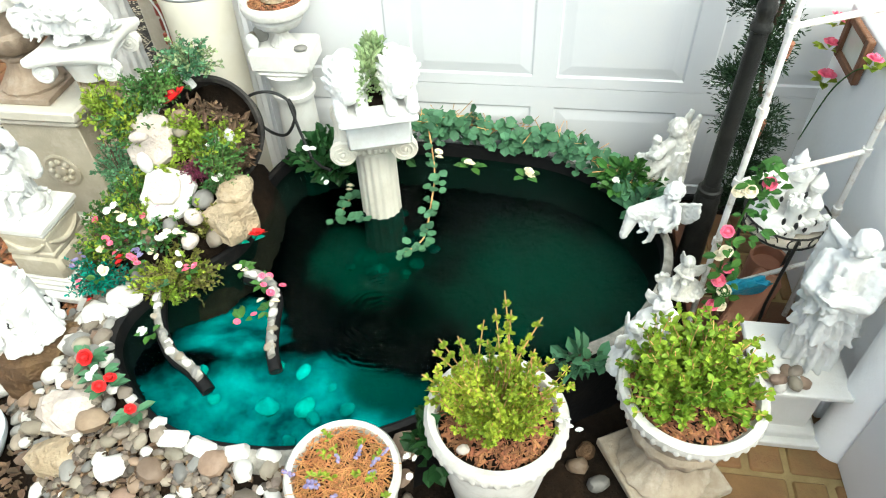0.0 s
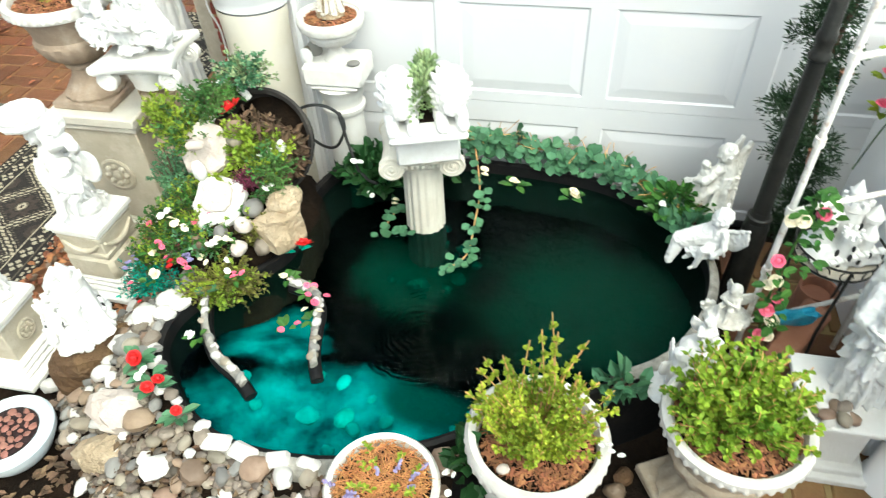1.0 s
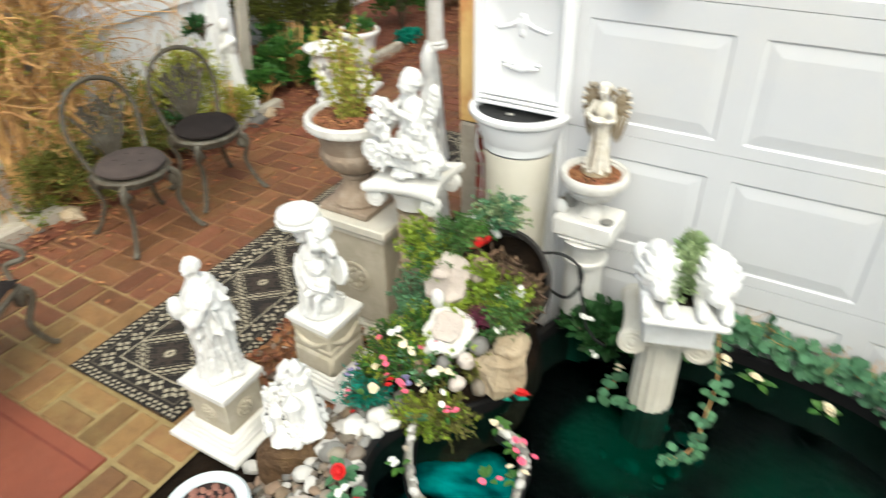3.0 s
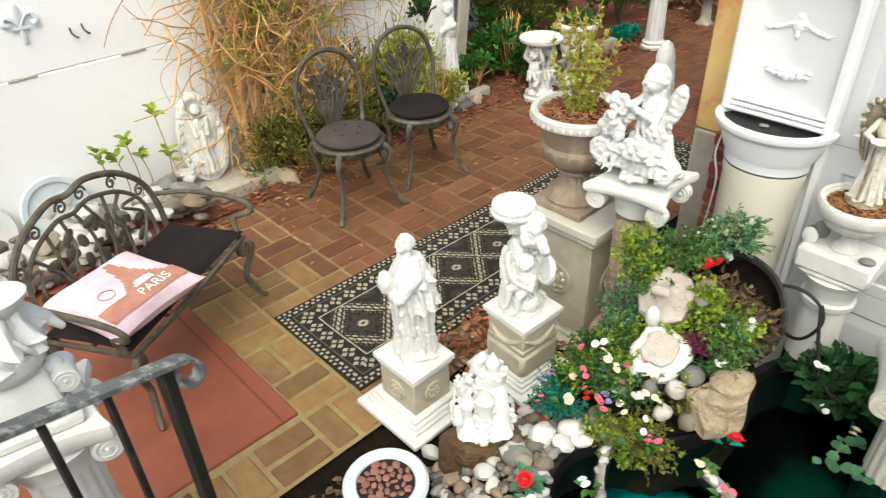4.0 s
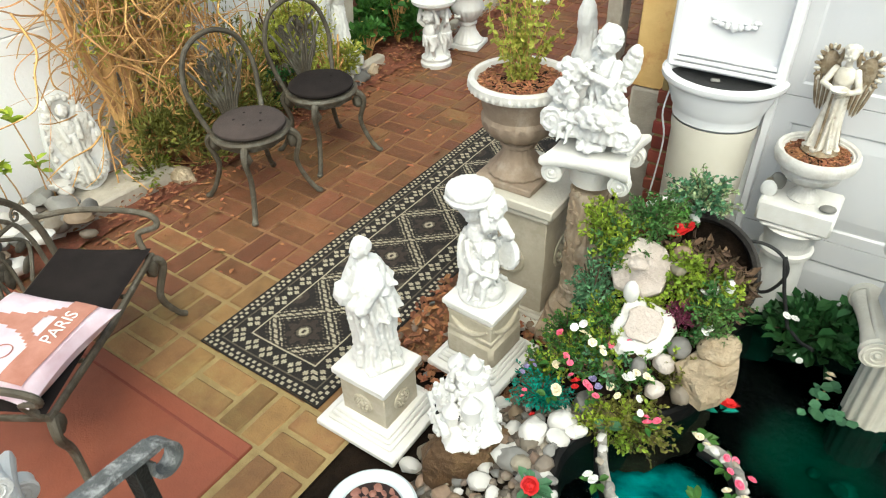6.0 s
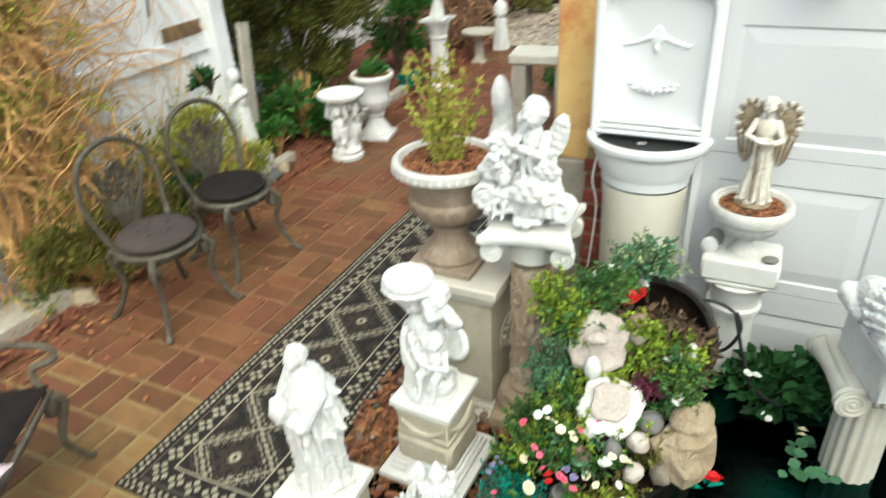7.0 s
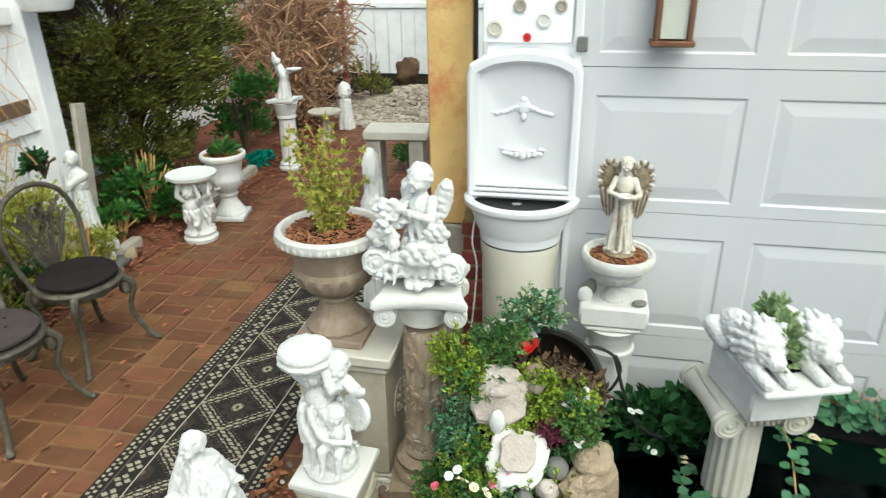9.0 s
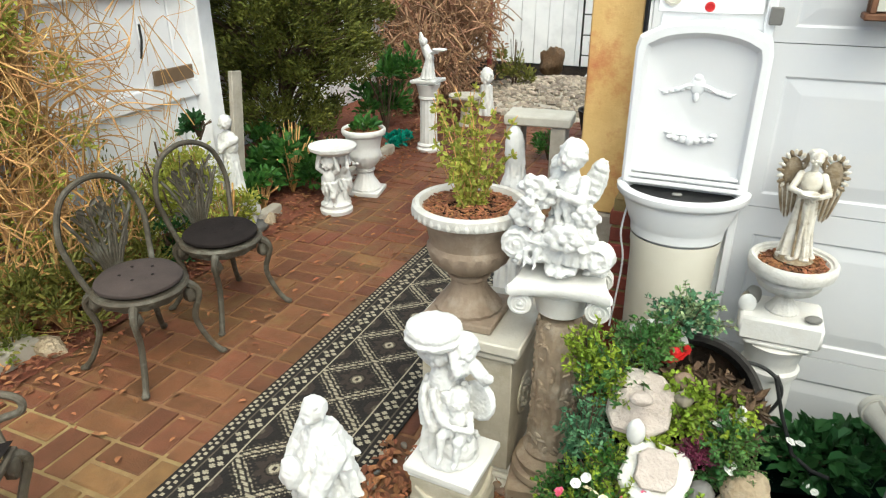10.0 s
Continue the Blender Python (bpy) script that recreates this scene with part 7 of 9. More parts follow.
    for k in range(520):
        p = pts[rng.randrange(len(pts))] + Vector((rng.uniform(-0.05, 0.05), rng.uniform(-0.07, 0.03), rng.uniform(-0.06, 0.06)))
        s = rng.uniform(0.032, 0.06)
        d = rnd_dir(rng, -0.7, 0.7)
        sh.leaf(p, d, (rng.uniform(-0.5, 0.5), -0.6, 0.8), s, s * 0.95, 0.1)
    part("leaves", sh, G_EUC, gar, smooth=False)
    sh = Shape()
    for k in range(90):
        p = pts[rng.randrange(len(pts))]
        sh.tube([p, p + rnd_dir(rng, -0.2, 0.8) * 0.04, p + rnd_dir(rng, 0, 1) * rng.uniform(0.06, 0.12)], 0.0018, 4)
    tagged(part("twig_tuft", sh, BARK, gar), kind="stuff")
    # trail hanging from the planter into the water
    tr = thing("leaf_trail", label="trailing stem of round pale leaves hanging into the pond", category="garland")
    sh = Shape()
    for c in ([(-0.47, 2.4, 0.5), (-0.42, 2.22, 0.4), (-0.42, 2.07, 0.32), (-0.43, 1.93, 0.275), (-0.5, 1.84, 0.266)], [(-0.72, 2.03, 0.275), (-0.81, 2.02, 0.275), (-0.79, 2.14, 0.285)]):
        pts = curve_pts(c, 6)
        sh.tube(pts, 0.0035, 5, 1)
        for p in pts:
            for _ in range(2):
                s = rng.uniform(0.03, 0.05)
                sh.leaf(p + Vector((rng.uniform(-0.03, 0.03), rng.uniform(-0.03, 0.03), rng.uniform(0, 0.02))), rnd_dir(rng, -0.3, 0.3), (0, -0.3, 1), s, s, 0.08)
    part("leaves", sh, [G_EUC, BARK], tr, smooth=False)
    # dark ivy at the back left corner of the pond
    plant_thing("ivy_plant", (-0.9, 2.36, 0.33), G_IVY, (0.2, 0.14, 0.12), 420, 0.06, 0.045, rng, "dark green ivy at the pond's back corner", up=0.3)
    plant_thing("ivy_plant", (-0.72, 2.45, 0.35), G_IVY, (0.14, 0.1, 0.12), 240, 0.055, 0.04, rng, "dark green ivy behind the pond column")
    for x, y, z, m, r, lab, lv in ((-0.98, 2.26, 0.41, F_WHITE, 0.026, "white blossoms in the ivy", None), (-0.8, 2.16, 0.29, F_CREAM, 0.03, "faded cream bloom in the ivy", None), (-0.92, 2.18, 0.29, F_WHITE, 0.022, "white blossoms over the water", None),
                                   (-0.28, 2.36, 0.31, F_CREAM, 0.036, "cream rose hanging over the water", G_LAUR), (-0.03, 2.31, 0.31, F_CREAM, 0.04, "cream rose over the pond's rim", G_LAUR), (0.3, 2.26, 0.33, F_WHITE, 0.024, "cluster of white blossoms in the garland", G_LAUR),
                                   (-0.41, 2.28, 0.41, F_CREAM, 0.03, "dried cream bloom in the trail", None), (0.34, 2.22, 0.35, F_WHITE, 0.024, "cluster of white blossoms in the garland", G_LAUR)):
        flower_thing("silk_flower", (x, y, z), m, r, 2, rng, lab, lv, 0.06, 0.02)
    plant_thing("green_spray", (0.42, 2.29, 0.36), G_LAUR, (0.12, 0.08, 0.09), 150, 0.055, 0.032, rng, "bright green plastic leaves beside the rim statue")
    plant_thing("green_spray", (0.47, 2.17, 0.34), G_EUC, (0.1, 0.06, 0.05), 60, 0.06, 0.04, rng, "pale leaves between the rim statues")
    # ivy tuft in the lion planter
    ob = thing("planter_ivy", (-0.6, 2.045, 0.91), 0, "green and silvery ivy growing between the lions", "plant")
    part("leaves", foliage(foliage(Shape(), rng, (0, -0.04, 0.06), (0.045, 0.12, 0.1), 520, 0.026, 0.015, 0.5), rng, (0, 0.07, 0.08), (0.05, 0.07, 0.08), 380, 0.026, 0.015, 0.7), G_SILV, ob, smooth=False)
    # pale leaves beside the front pot
    plant_thing("silver_leaves", (0.2, 1.33, 0.34), G_EUC, (0.09, 0.05, 0.05), 46, 0.06, 0.035, rng, "silvery silk leaves on the pond's front rim")
    plant_thing("dark_leaves", (-0.24, 0.95, 0.36), G_IVY, (0.07, 0.08, 0.16), 70, 0.06, 0.045, rng, "dark green leaves between the two pots")


build_pondside()


# ---------------------------------------------------------------- front pots
def build_pots():
    rng = random.Random(29)
    ob = thing("straw_pot", (-0.472, 0.8, 0), 0, "round worn white pot filled with pine straw and lavender", "pot", "front pots")
    part("body", Shape().lathe([(0.1, 0), (0.11, 0.02), (0.14, 0.25), (0.155, 0.4), (0.165, 0.41), (0.168, 0.44), (0.16, 0.452), (0.145, 0.445), (0.138, 0.4)], 44), POTW, ob)
    part("soil", Shape().lathe([(0.143, 0.41), (0.08, 0.425), (0.004, 0.43)], 24), SOIL, ob)
    sh = Shape()
    for _ in range(900):
        a, d = rng.uniform(0, 6.28), math.sqrt(rng.random()) * 0.135
        p = Vector((d * math.cos(a), d * math.sin(a), 0.428 + rng.uniform(0, 0.018)))
        q = rnd_dir(rng, -0.15, 0.25) * rng.uniform(0.03, 0.08)
        sh.tube([p - q / 2, p + Vector((0, 0, 0.004)), p + q / 2], 0.0013, 4)
    tagged(part("straw", sh, STRAW, ob, smooth=False), kind="stuff")
    for k in range(22):
        sh = Shape()
        a, d = rng.uniform(0, 6.28), rng.uniform(0.02, 0.14)
        p = Vector((d * math.cos(a), d * math.sin(a), 0.435))
        q = p + Vector((math.cos(a), math.sin(a), 1.2)).normalized() * rng.uniform(0.03, 0.08)
        sh.tube([p, (p + q) / 2, q], 0.0015, 4, 1)
        if k % 2:
            for j in range(9):
                sh.ball(p + (q - p) * (0.4 + 0.07 * j) + rnd_dir(rng, -1, 1) * 0.004, 0.0055, 5, 4, slot=2)
        else:
            for j in range(12):
                sh.leaf(p + (q - p) * rng.uniform(0.2, 1), rnd_dir(rng, 0, 1), (0, 0, 1), 0.018, 0.009, slot=0)
        part("lavender_stalk" if k % 2 else "leafy_sprig", sh, [G_LIME, BARK, F_LAV], ob, smooth=False)
    ob = thing("shrub_pot", (-0.054, 0.976, 0), 10, "worn white pot with an egg-moulded rim and an upright yellow-green shrub", "pot", "front pots")
    part("body", Shape().lathe([(0.11, 0), (0.12, 0.02), (0.16, 0.3), (0.178, 0.47), (0.17, 0.49)], 44), POTW, ob)
    part("rim", Shape().lathe([(0.165, 0.48), (0.19, 0.482), (0.204, 0.5), (0.206, 0.535), (0.195, 0.552), (0.175, 0.545), (0.168, 0.52), (0.165, 0.48)], 72), POTW, ob)
    egg_moulding(ob, 0.198, 0.519, 38, POTW)
    part("soil", Shape().lathe([(0.17, 0.5), (0.09, 0.515), (0.004, 0.52)], 24), SOIL, ob)
    sh = Shape()
    for _ in range(1100):
        a, d = rng.uniform(0, 6.28), math.sqrt(rng.random()) * 0.155
        p = Vector((d * math.cos(a), d * math.sin(a), 0.515 + rng.uniform(0, 0.012)))
        if rng.random() < 0.5:
            q = rnd_dir(rng, -0.1, 0.2) * rng.uniform(0.02, 0.06)
            sh.tube([p - q / 2, p, p + q / 2], 0.0013, 4)
        else:
            s = rng.uniform(0.005, 0.012)
            sh.box(p, (s * 2.6, s * 0.8, s * 0.35), rng.uniform(0, 6), 0.001)
    tagged(part("mulch", sh, CHIPS, ob, smooth=False), kind="stuff")
    part("chip", Shape().ball((-0.1, -0.1, 0.53), (0.02, 0.015, 0.018), 8, 6, rough=0.2), ROCKPALE, ob)
    sh = Shape()
    for k in range(80):
        a, d = rng.uniform(0, 6.28), math.sqrt(rng.random()) * 0.15
        h = (0.08 + 0.2 * rng.random()) * (1.15 - d * 3.2)
        tip = Vector((d * 1.35 * math.cos(a) + 0.005, d * 1.15 * math.sin(a), 0.55 + h))
        sprig(sh, rng, (d * 0.4 * math.cos(a), d * 0.4 * math.sin(a), 0.5), tip, 95, 0.0165, 0.0105, stem=0.0014, spread=0.9)
    for dx, dy, h in ((0.02, 0.09, 0.44), (0.035, 0.06, 0.4), (-0.03, 0.09, 0.33), (0.12, 0.08, 0.34), (0.1, 0.04, 0.26), (-0.17, 0.06, 0.25), (-0.2, 0.02, 0.2), (-0.1, 0.08, 0.28), (-0.15, 0.09, 0.26), (0.0, 0.1, 0.36), (0.15, 0.02, 0.24)):
        sprig(sh, rng, (dx * 0.3, dy * 0.3, 0.52), (dx, dy, 0.52 + h), 150, 0.0165, 0.0105, stem=0.002, spread=0.7)
    part("shrub", sh, [G_BOX, BARK], ob, "upright yellow-green boxwood-like shrub", smooth=False)
    ob = thing("front_urn", (0.515, 1.16, 0), 28, "weathered white garden urn on a square foot with a leafy shrub", "urn", "front pots")
    urn(ob, 0, 0.219, 0.5, POTT, POTW, CHIPS, foot=0.72)
    sh = Shape()
    for k in range(170):
        d = rnd_dir(rng, 0.0, 1)
        m = rng.uniform(0.55, 1.0)
        tip = Vector((d.x * 0.25 * m, d.y * 0.22 * m + 0.02, 0.5 + d.z * 0.25 * m))
        sprig(sh, rng, tip * 0.45 + Vector((0, 0.01, 0.48 - tip.z * 0.45)).lerp(Vector((0, 0, 0.2)), 0.5), tip, 26, 0.024, 0.018, stem=0.0014, spread=0.8)
    part("shrub", sh, [G_BOX2, BARK], ob, "bright green round-leaved shrub", smooth=False)
    # loose blossoms hanging at the pots
    for x, y, z, lab in ((0.15, 0.95, 0.54, "white blossoms hanging at the pot's rim"), (-0.29, 0.84, 0.4, "white blossoms between the pots")):
        flower_thing("silk_flower", (x, y, z), F_WHITE, 0.018, 4, rng, lab, None, spread=0.03)
    for k, (x, y) in enumerate(((0.23, 1.14), (0.3, 1.08), (0.26, 1.2))):
        solid("rock", Shape().ball((0, 0, 0.02), (0.04, 0.03, 0.025), 12, 8, rough=0.3, seed=k), (STONEB, STONEG, ROCKBR)[k], (x, y, -0.03), 30 * k, "small dark stone between the pots", "rock", "rocks")
    # mosaic dish on the ground
    ob = thing("mosaic_dish", (-1.98, 0.915, -0.03), 0, "round pale dish with a dark red mosaic hollow, on the ground", "dish")
    part("dish", Shape().lathe([(0.1, 0), (0.13, 0.03), (0.165, 0.09), (0.168, 0.12), (0.158, 0.13), (0.118, 0.125), (0.112, 0.11)], 44), PALEBLUE, ob)
    part("mosaic", Shape().lathe([(0.113, 0.118), (0.08, 0.108), (0.003, 0.105)], 36), MOSAIC, ob, "dark red mosaic hollow")
    for k in range(34):
        a, d = k * 2.4, 0.1 * math.sqrt((k + 0.5) / 34)
        r = rng.uniform(0.012, 0.021)
        part("tessera", Shape().ball((d * math.cos(a), d * math.sin(a), 0.121), (r, r * rng.uniform(0.5, 1.0), 0.004), 8, 4, M=rot("Z", rng.uniform(0, 180)), rough=0.35, seed=k), TESSERA, ob)


build_pots()

# ---------------------------------------------------------------- beside the house wall
def build_right():
    rng = random.Random(33)
    ob = thing("lamp_post", (0.69, 2.1, -0.03), 0, "tall dark cast lamp post with turned rings", "lamp post")
    k = 0.56
    part("base", Shape().lathe([(r * k, z) for r, z in ((0.12, 0), (0.12, 0.04), (0.1, 0.06), (0.09, 0.3), (0.092, 0.42), (0.085, 0.45), (0.09, 0.47), (0.082, 0.49), (0.075, 0.5))], 32), IRON, ob)
    part("collar", Shape().lathe([(r * k, z) for r, z in ((0.07, 0.5), (0.083, 0.505), (0.083, 0.525), (0.068, 0.53), (0.06, 0.55))], 32), IRON, ob)
    part("shaft", Shape().lathe([(r * k, z) for r, z in ((0.058, 0.54), (0.054, 1.1), (0.052, 1.18), (0.062, 1.185), (0.064, 1.2), (0.052, 1.21), (0.05, 1.235), (0.058, 1.25), (0.056, 1.27), (0.046, 1.28), (0.044, 2.6))], 32), IRON, ob)
    rack = thing("plant_rack", (0, 0, 0), 0, "white enamelled rod rack with rusty spots against the wall", "rack")
    poles = ((0.639, 1.706), (1.075, 1.909))
    for x, y in poles:
        part("upright", Shape().tube([(x, y, -0.03), (x, y, 0.8), (x, y, 1.95)], 0.0105, 10), RODW, rack)
        for z in (0.318, 0.58, 0.84, 1.1, 1.36):
            part("collar", Shape().tube([(x, y, z - 0.015), (x, y, z + 0.015)], 0.016, 10), RODW, rack)
    for z in (0.318, 0.84, 1.36):
        part("crossbar", Shape().tube([(*poles[0], z), (*poles[1], z)], 0.0095, 8), RODW, rack)
    # wire stand with a second castle
    st = thing("wire_stand", (0.88, 1.83, -0.03), 0, "thin black wire plant stand", "plant stand")
    for z, r in ((0.6, 0.13), (0.655, 0.14)):
        part("ring", Shape().tube([(r * math.cos(a), r * math.sin(a), z) for a in [k * 0.2618 for k in range(24)]], 0.004, 6, closed=True), IRON, st)
    for k in range(3):
        a = 0.6 + k * 2.094
        part("leg", Shape().tube([(0.135 * math.cos(a), 0.135 * math.sin(a), 0.65), (0.11 * math.cos(a), 0.11 * math.sin(a), 0.3), (0.14 * math.cos(a), 0.14 * math.sin(a), 0)], 0.006, 6), IRON, st)
    for k in range(12):
        a = k * 0.5236
        c = Vector((0.135 * math.cos(a), 0.135 * math.sin(a), 0.627))
        t = Vector((-math.sin(a), math.cos(a), 0))
        part("scroll", Shape().tube([c + t * 0.02 * math.cos(b) + Vector((0, 0, 0.022 * math.sin(b))) for b in [j * 0.7 for j in range(9)]], 0.0025, 5), IRON, st)
    part("tray", Shape().lathe([(0.126, 0.59), (0.128, 0.605), (0.11, 0.608), (0.01, 0.606)], 26), CONCR, st)
    sh = Shape()
    castle(sh, rng, 0.235, 0.3, False)
    solid("castle_ornament", sh, [STATUE, BLACK], (0.88, 1.83, 0.578), 15, "white castle ornament with black blobs for arched openings, on a wire stand", "ornament")
    # boxes, blue plastic and pebble pot under the stand
    solid("clay_pipe", Shape().lathe([(0.07, 0), (0.075, 0.02), (0.07, 0.34), (0.06, 0.34), (0.055, 0.3)], 26), CLAY, (0.93, 1.93, -0.03), 0, "tan clay pipe under the stand", "clay pipe")
    ob = solid("clay_trough", Shape().box((0, 0, 0), (0.1, 0.3, 0.1), bev=0.012), CLAY, (0.74, 1.66, 0.3), 40, "tan clay trough tipped under the stand", "trough")
    ob.matrix_world = pose(0.85, 1.76, 0.2, 35, 0, -40)
    ob = solid("blue_bag", Shape().ball((0, 0, 0), (0.05, 0.025, 0.1), 20, 14, rough=0.5, seed=3), LIFE_BLUE, (0.69, 1.68, 0.36), 20, "crumpled bright blue plastic bag", "bag")
    ob.matrix_world = pose(0.8, 1.74, 0.33, 25, 35, 10)
    ob = thing("pebble_pot", (0.83, 1.66, -0.03), 0, "low clay pot filled with pale pebbles", "pot")
    part("pot", Shape().lathe([(0.08, 0), (0.11, 0.1), (0.115, 0.12), (0.1, 0.12), (0.09, 0.09)], 28), CLAY, ob)
    scatter_stones(ob, [(rng.uniform(-0.07, 0.07), rng.uniform(-0.07, 0.07), 0.11, rng.uniform(0.018, 0.03)) for _ in range(18)], rng, (2, 2, 0, 3))
    # roses climbing the rack
    ob = thing("silk_rose_vine", (0.66, 1.69, 0), 0, "pink and cream silk roses climbing the white rack", "flower")
    sh = Shape()
    stem = curve_pts([(0.04, -0.1, 0.05), (0.02, -0.03, 0.3), (0.0, -0.03, 0.55), (0.02, -0.02, 0.8), (0.03, 0, 0.95)], 6)
    sh.tube(stem, 0.004, 6)
    for _ in range(120):
        p = stem[rng.randrange(4, len(stem))] + Vector((rng.uniform(-0.04, 0.06), rng.uniform(-0.06, 0.02), rng.uniform(-0.03, 0.03)))
        s = rng.uniform(0.025, 0.05)
        sh.leaf(p, rnd_dir(rng, -0.6, 0.6), (0, -0.5, 1), s, s * 0.6)
    part("leaves", sh, G_LAUR, ob, smooth=False)
    for x, y, z, m, r in ((0.0, -0.05, 0.86, F_CREAM, 0.03), (-0.03, -0.04, 0.85, F_CREAM, 0.028), (0.06, -0.02, 0.87, F_PINK, 0.03), (-0.02, -0.04, 0.68, F_PINK, 0.03), (-0.01, -0.06, 0.61, F_CREAM, 0.03), (0.02, -0.05, 0.52, F_PINK, 0.025),
                          (0.0, -0.06, 0.47, F_PINK, 0.033), (0.03, -0.06, 0.42, F_CREAM, 0.033), (0.01, -0.06, 0.34, F_PINK, 0.03), (-0.01, -0.06, 0.3, F_PINK, 0.022), (0.04, -0.05, 0.33, F_CREAM, 0.03), (-0.02, -0.04, 0.57, F_CREAM, 0.026)):
        part("bloom", rose(Shape(), (x, y, z), r * 0.72, rng, Vector((-0.3, -0.8, 0.6))), m, ob, smooth=False)
    for x, y, z in ((1.09, 2.43, 0.77), (1.08, 2.48, 0.88), (1.08, 2.5, 0.97), (1.09, 2.14, 1.0)):
        flower_thing("silk_flower", (x, y, z), F_PINK, 0.055, 1, rng, "pink silk rose hung on the house wall", G_LIME, 0.06, 0.0)
    solid("rose_stem", Shape().tube(curve_pts([(1.09, 2.16, 1.0), (1.1, 2.26, 0.93), (1.1, 2.36, 0.8), (1.1, 2.42, 0.65), (1.09, 2.45, 0.5)], 5), 0.003, 5), G_LAUR, label="thin green wire stem hanging on the house wall", category="stem")
    fr = thing("wall_picture", (1.112, 2.36, 0.965), 90, "small dark wooden frame with a silvery picture, on the house wall", "picture frame")
    for sx in (-1, 1):
        part("frame_side", Shape().box((sx * 0.1, 0, 0), (0.032, 0.026, 0.17), bev=0.004), WOODD, fr)
        part("frame_bar", Shape().box((0, 0, sx * 0.07), (0.17, 0.024, 0.03), bev=0.004), WOODD, fr)
    part("picture", Shape().box((0, -0.004, 0), (0.17, 0.008, 0.11), bev=0.001), GLASSY, fr, "silvery picture")
    # dark leafy garland hanging behind the post
    ob = thing("fir_garland", (0.84, 2.35, 0), 0, "dark artificial leaf garland with red-brown clay pots", "garland")
    sh = Shape()
    for z in [0.2 + 0.06 * k for k in range(22)]:
        foliage(sh, rng, (0.07 * math.sin(z * 5) + rng.uniform(-0.06, 0.06), rng.uniform(-0.04, 0.02), z), (0.1, 0.06, 0.08), 720, 0.022, 0.0055, 0.1, shell=0.1)
    part("leaves", sh, G_DARK, ob, smooth=False)
    part("stem", Shape().tube(curve_pts([(0.02, 0, -0.03), (0.05, 0, 0.5), (-0.03, 0, 1.0), (0.03, 0, 1.5)], 5), 0.008, 6), BARKD, ob)
    for z in (0.62, 0.95):
        part("clay_pot", Shape().lathe([(0.014, z), (0.02, z + 0.06), (0.022, z + 0.065), (0.018, z + 0.065)], 16, (0.02, -0.06, 0)), CLAY, ob)


build_right()

# ---------------------------------------------------------------- rug, chairs, seat, rail
def build_rug():
    """Runner woven knot by knot: rows of coloured cells, dark field with stepped lozenges, two flowered borders."""
    cell = 0.0082
    nx, ny = 90, 410
    x0, y0 = -3.25, 1.19
    hx = 45
    def knot(i, j):
        d = min(i, nx - 1 - i, j, ny - 1 - j)
        along = j if min(i, nx - 1 - i) <= min(j, ny - 1 - j) else i
        if d < 1:
            return 0
        if d < 7:                      # two rows of offset blocks
            return 1 if (int(along / 2.2) + (d - 1) // 3) % 2 == 0 and d % 3 else 0
        if d == 7:
            return 0
        if d == 8:
            return 3
        if d < 19:                     # chain of flowers
            u, v = along % 11 - 5, d - 13.5
            if abs(u) < 1 and abs(v) < 1:
                return 0
            if abs(u) + abs(v) < 5 and not (abs(abs(u) - abs(v)) < 0.6 and abs(u) < 2.6):
                return 1
            return 0
        if d == 19:
            return 0
        if d == 20:
            return 1
        # lattice of zigzag lines, a dark flower with a pale eye in every lozenge
        u, v = abs(i - hx + 0.5), abs((j - 16) % 42 - 21)
        q = u / 24 + v / 21
        d = abs(q - 1) * 15.8
        if d < 1.0 or 2.4 < d < 3.4:
            return 1 if j % 3 else 3
        if d < 4.6:
            return 0
        if d < 5.5:
            return 3 if j % 2 else 0
        if q > 1:
            r = math.hypot(24 - u, 21 - v)
            return 3 if r < 2.5 else (2 if r < 6.5 else 0)
        r = math.hypot(u, v)
        if r < 3.2:
            return 1 if r > 1.2 else 2
        if r < 4.3:
            return 3
        if r < 5.4:
            return 0
        return 2 if r < 9.5 + 2.2 * math.cos(8 * math.atan2(v, u)) else 0
    rug = thing("runner_rug", label="long dark runner rug with cream lozenges and flowered borders", category="rug")
    vs, fs, ms = [], [], []
    rng = random.Random(1)
    for j in range(ny + 1):
        for i in range(nx + 1):
            x, y = x0 + i * cell, y0 + j * cell
            vs.append((x + 0.003 * math.sin(y * 5), y + 0.003 * math.sin(x * 9), 0.012 + 0.0025 * noise.noise(Vector((x * 6, y * 6, 0)))))
    for j in range(ny):
        for i in range(nx):
            fs.append((j * (nx + 1) + i, j * (nx + 1) + i + 1, (j + 1) * (nx + 1) + i + 1, (j + 1) * (nx + 1) + i))
            ms.append(knot(i, j))
    sh = Shape()
    sh.v, sh.f, sh.m = vs, fs, ms
    part("woven_face", sh, [RUGK, RUGC, RUGB, RUGG], rug, smooth=False)
    w, l = nx * cell, ny * cell
    part("binding", Shape().tube([(x0, y0, 0.006), (x0 + w, y0, 0.006), (x0 + w, y0 + l, 0.006), (x0, y0 + l, 0.006)], 0.006, 6, closed=True), RUGK, rug)


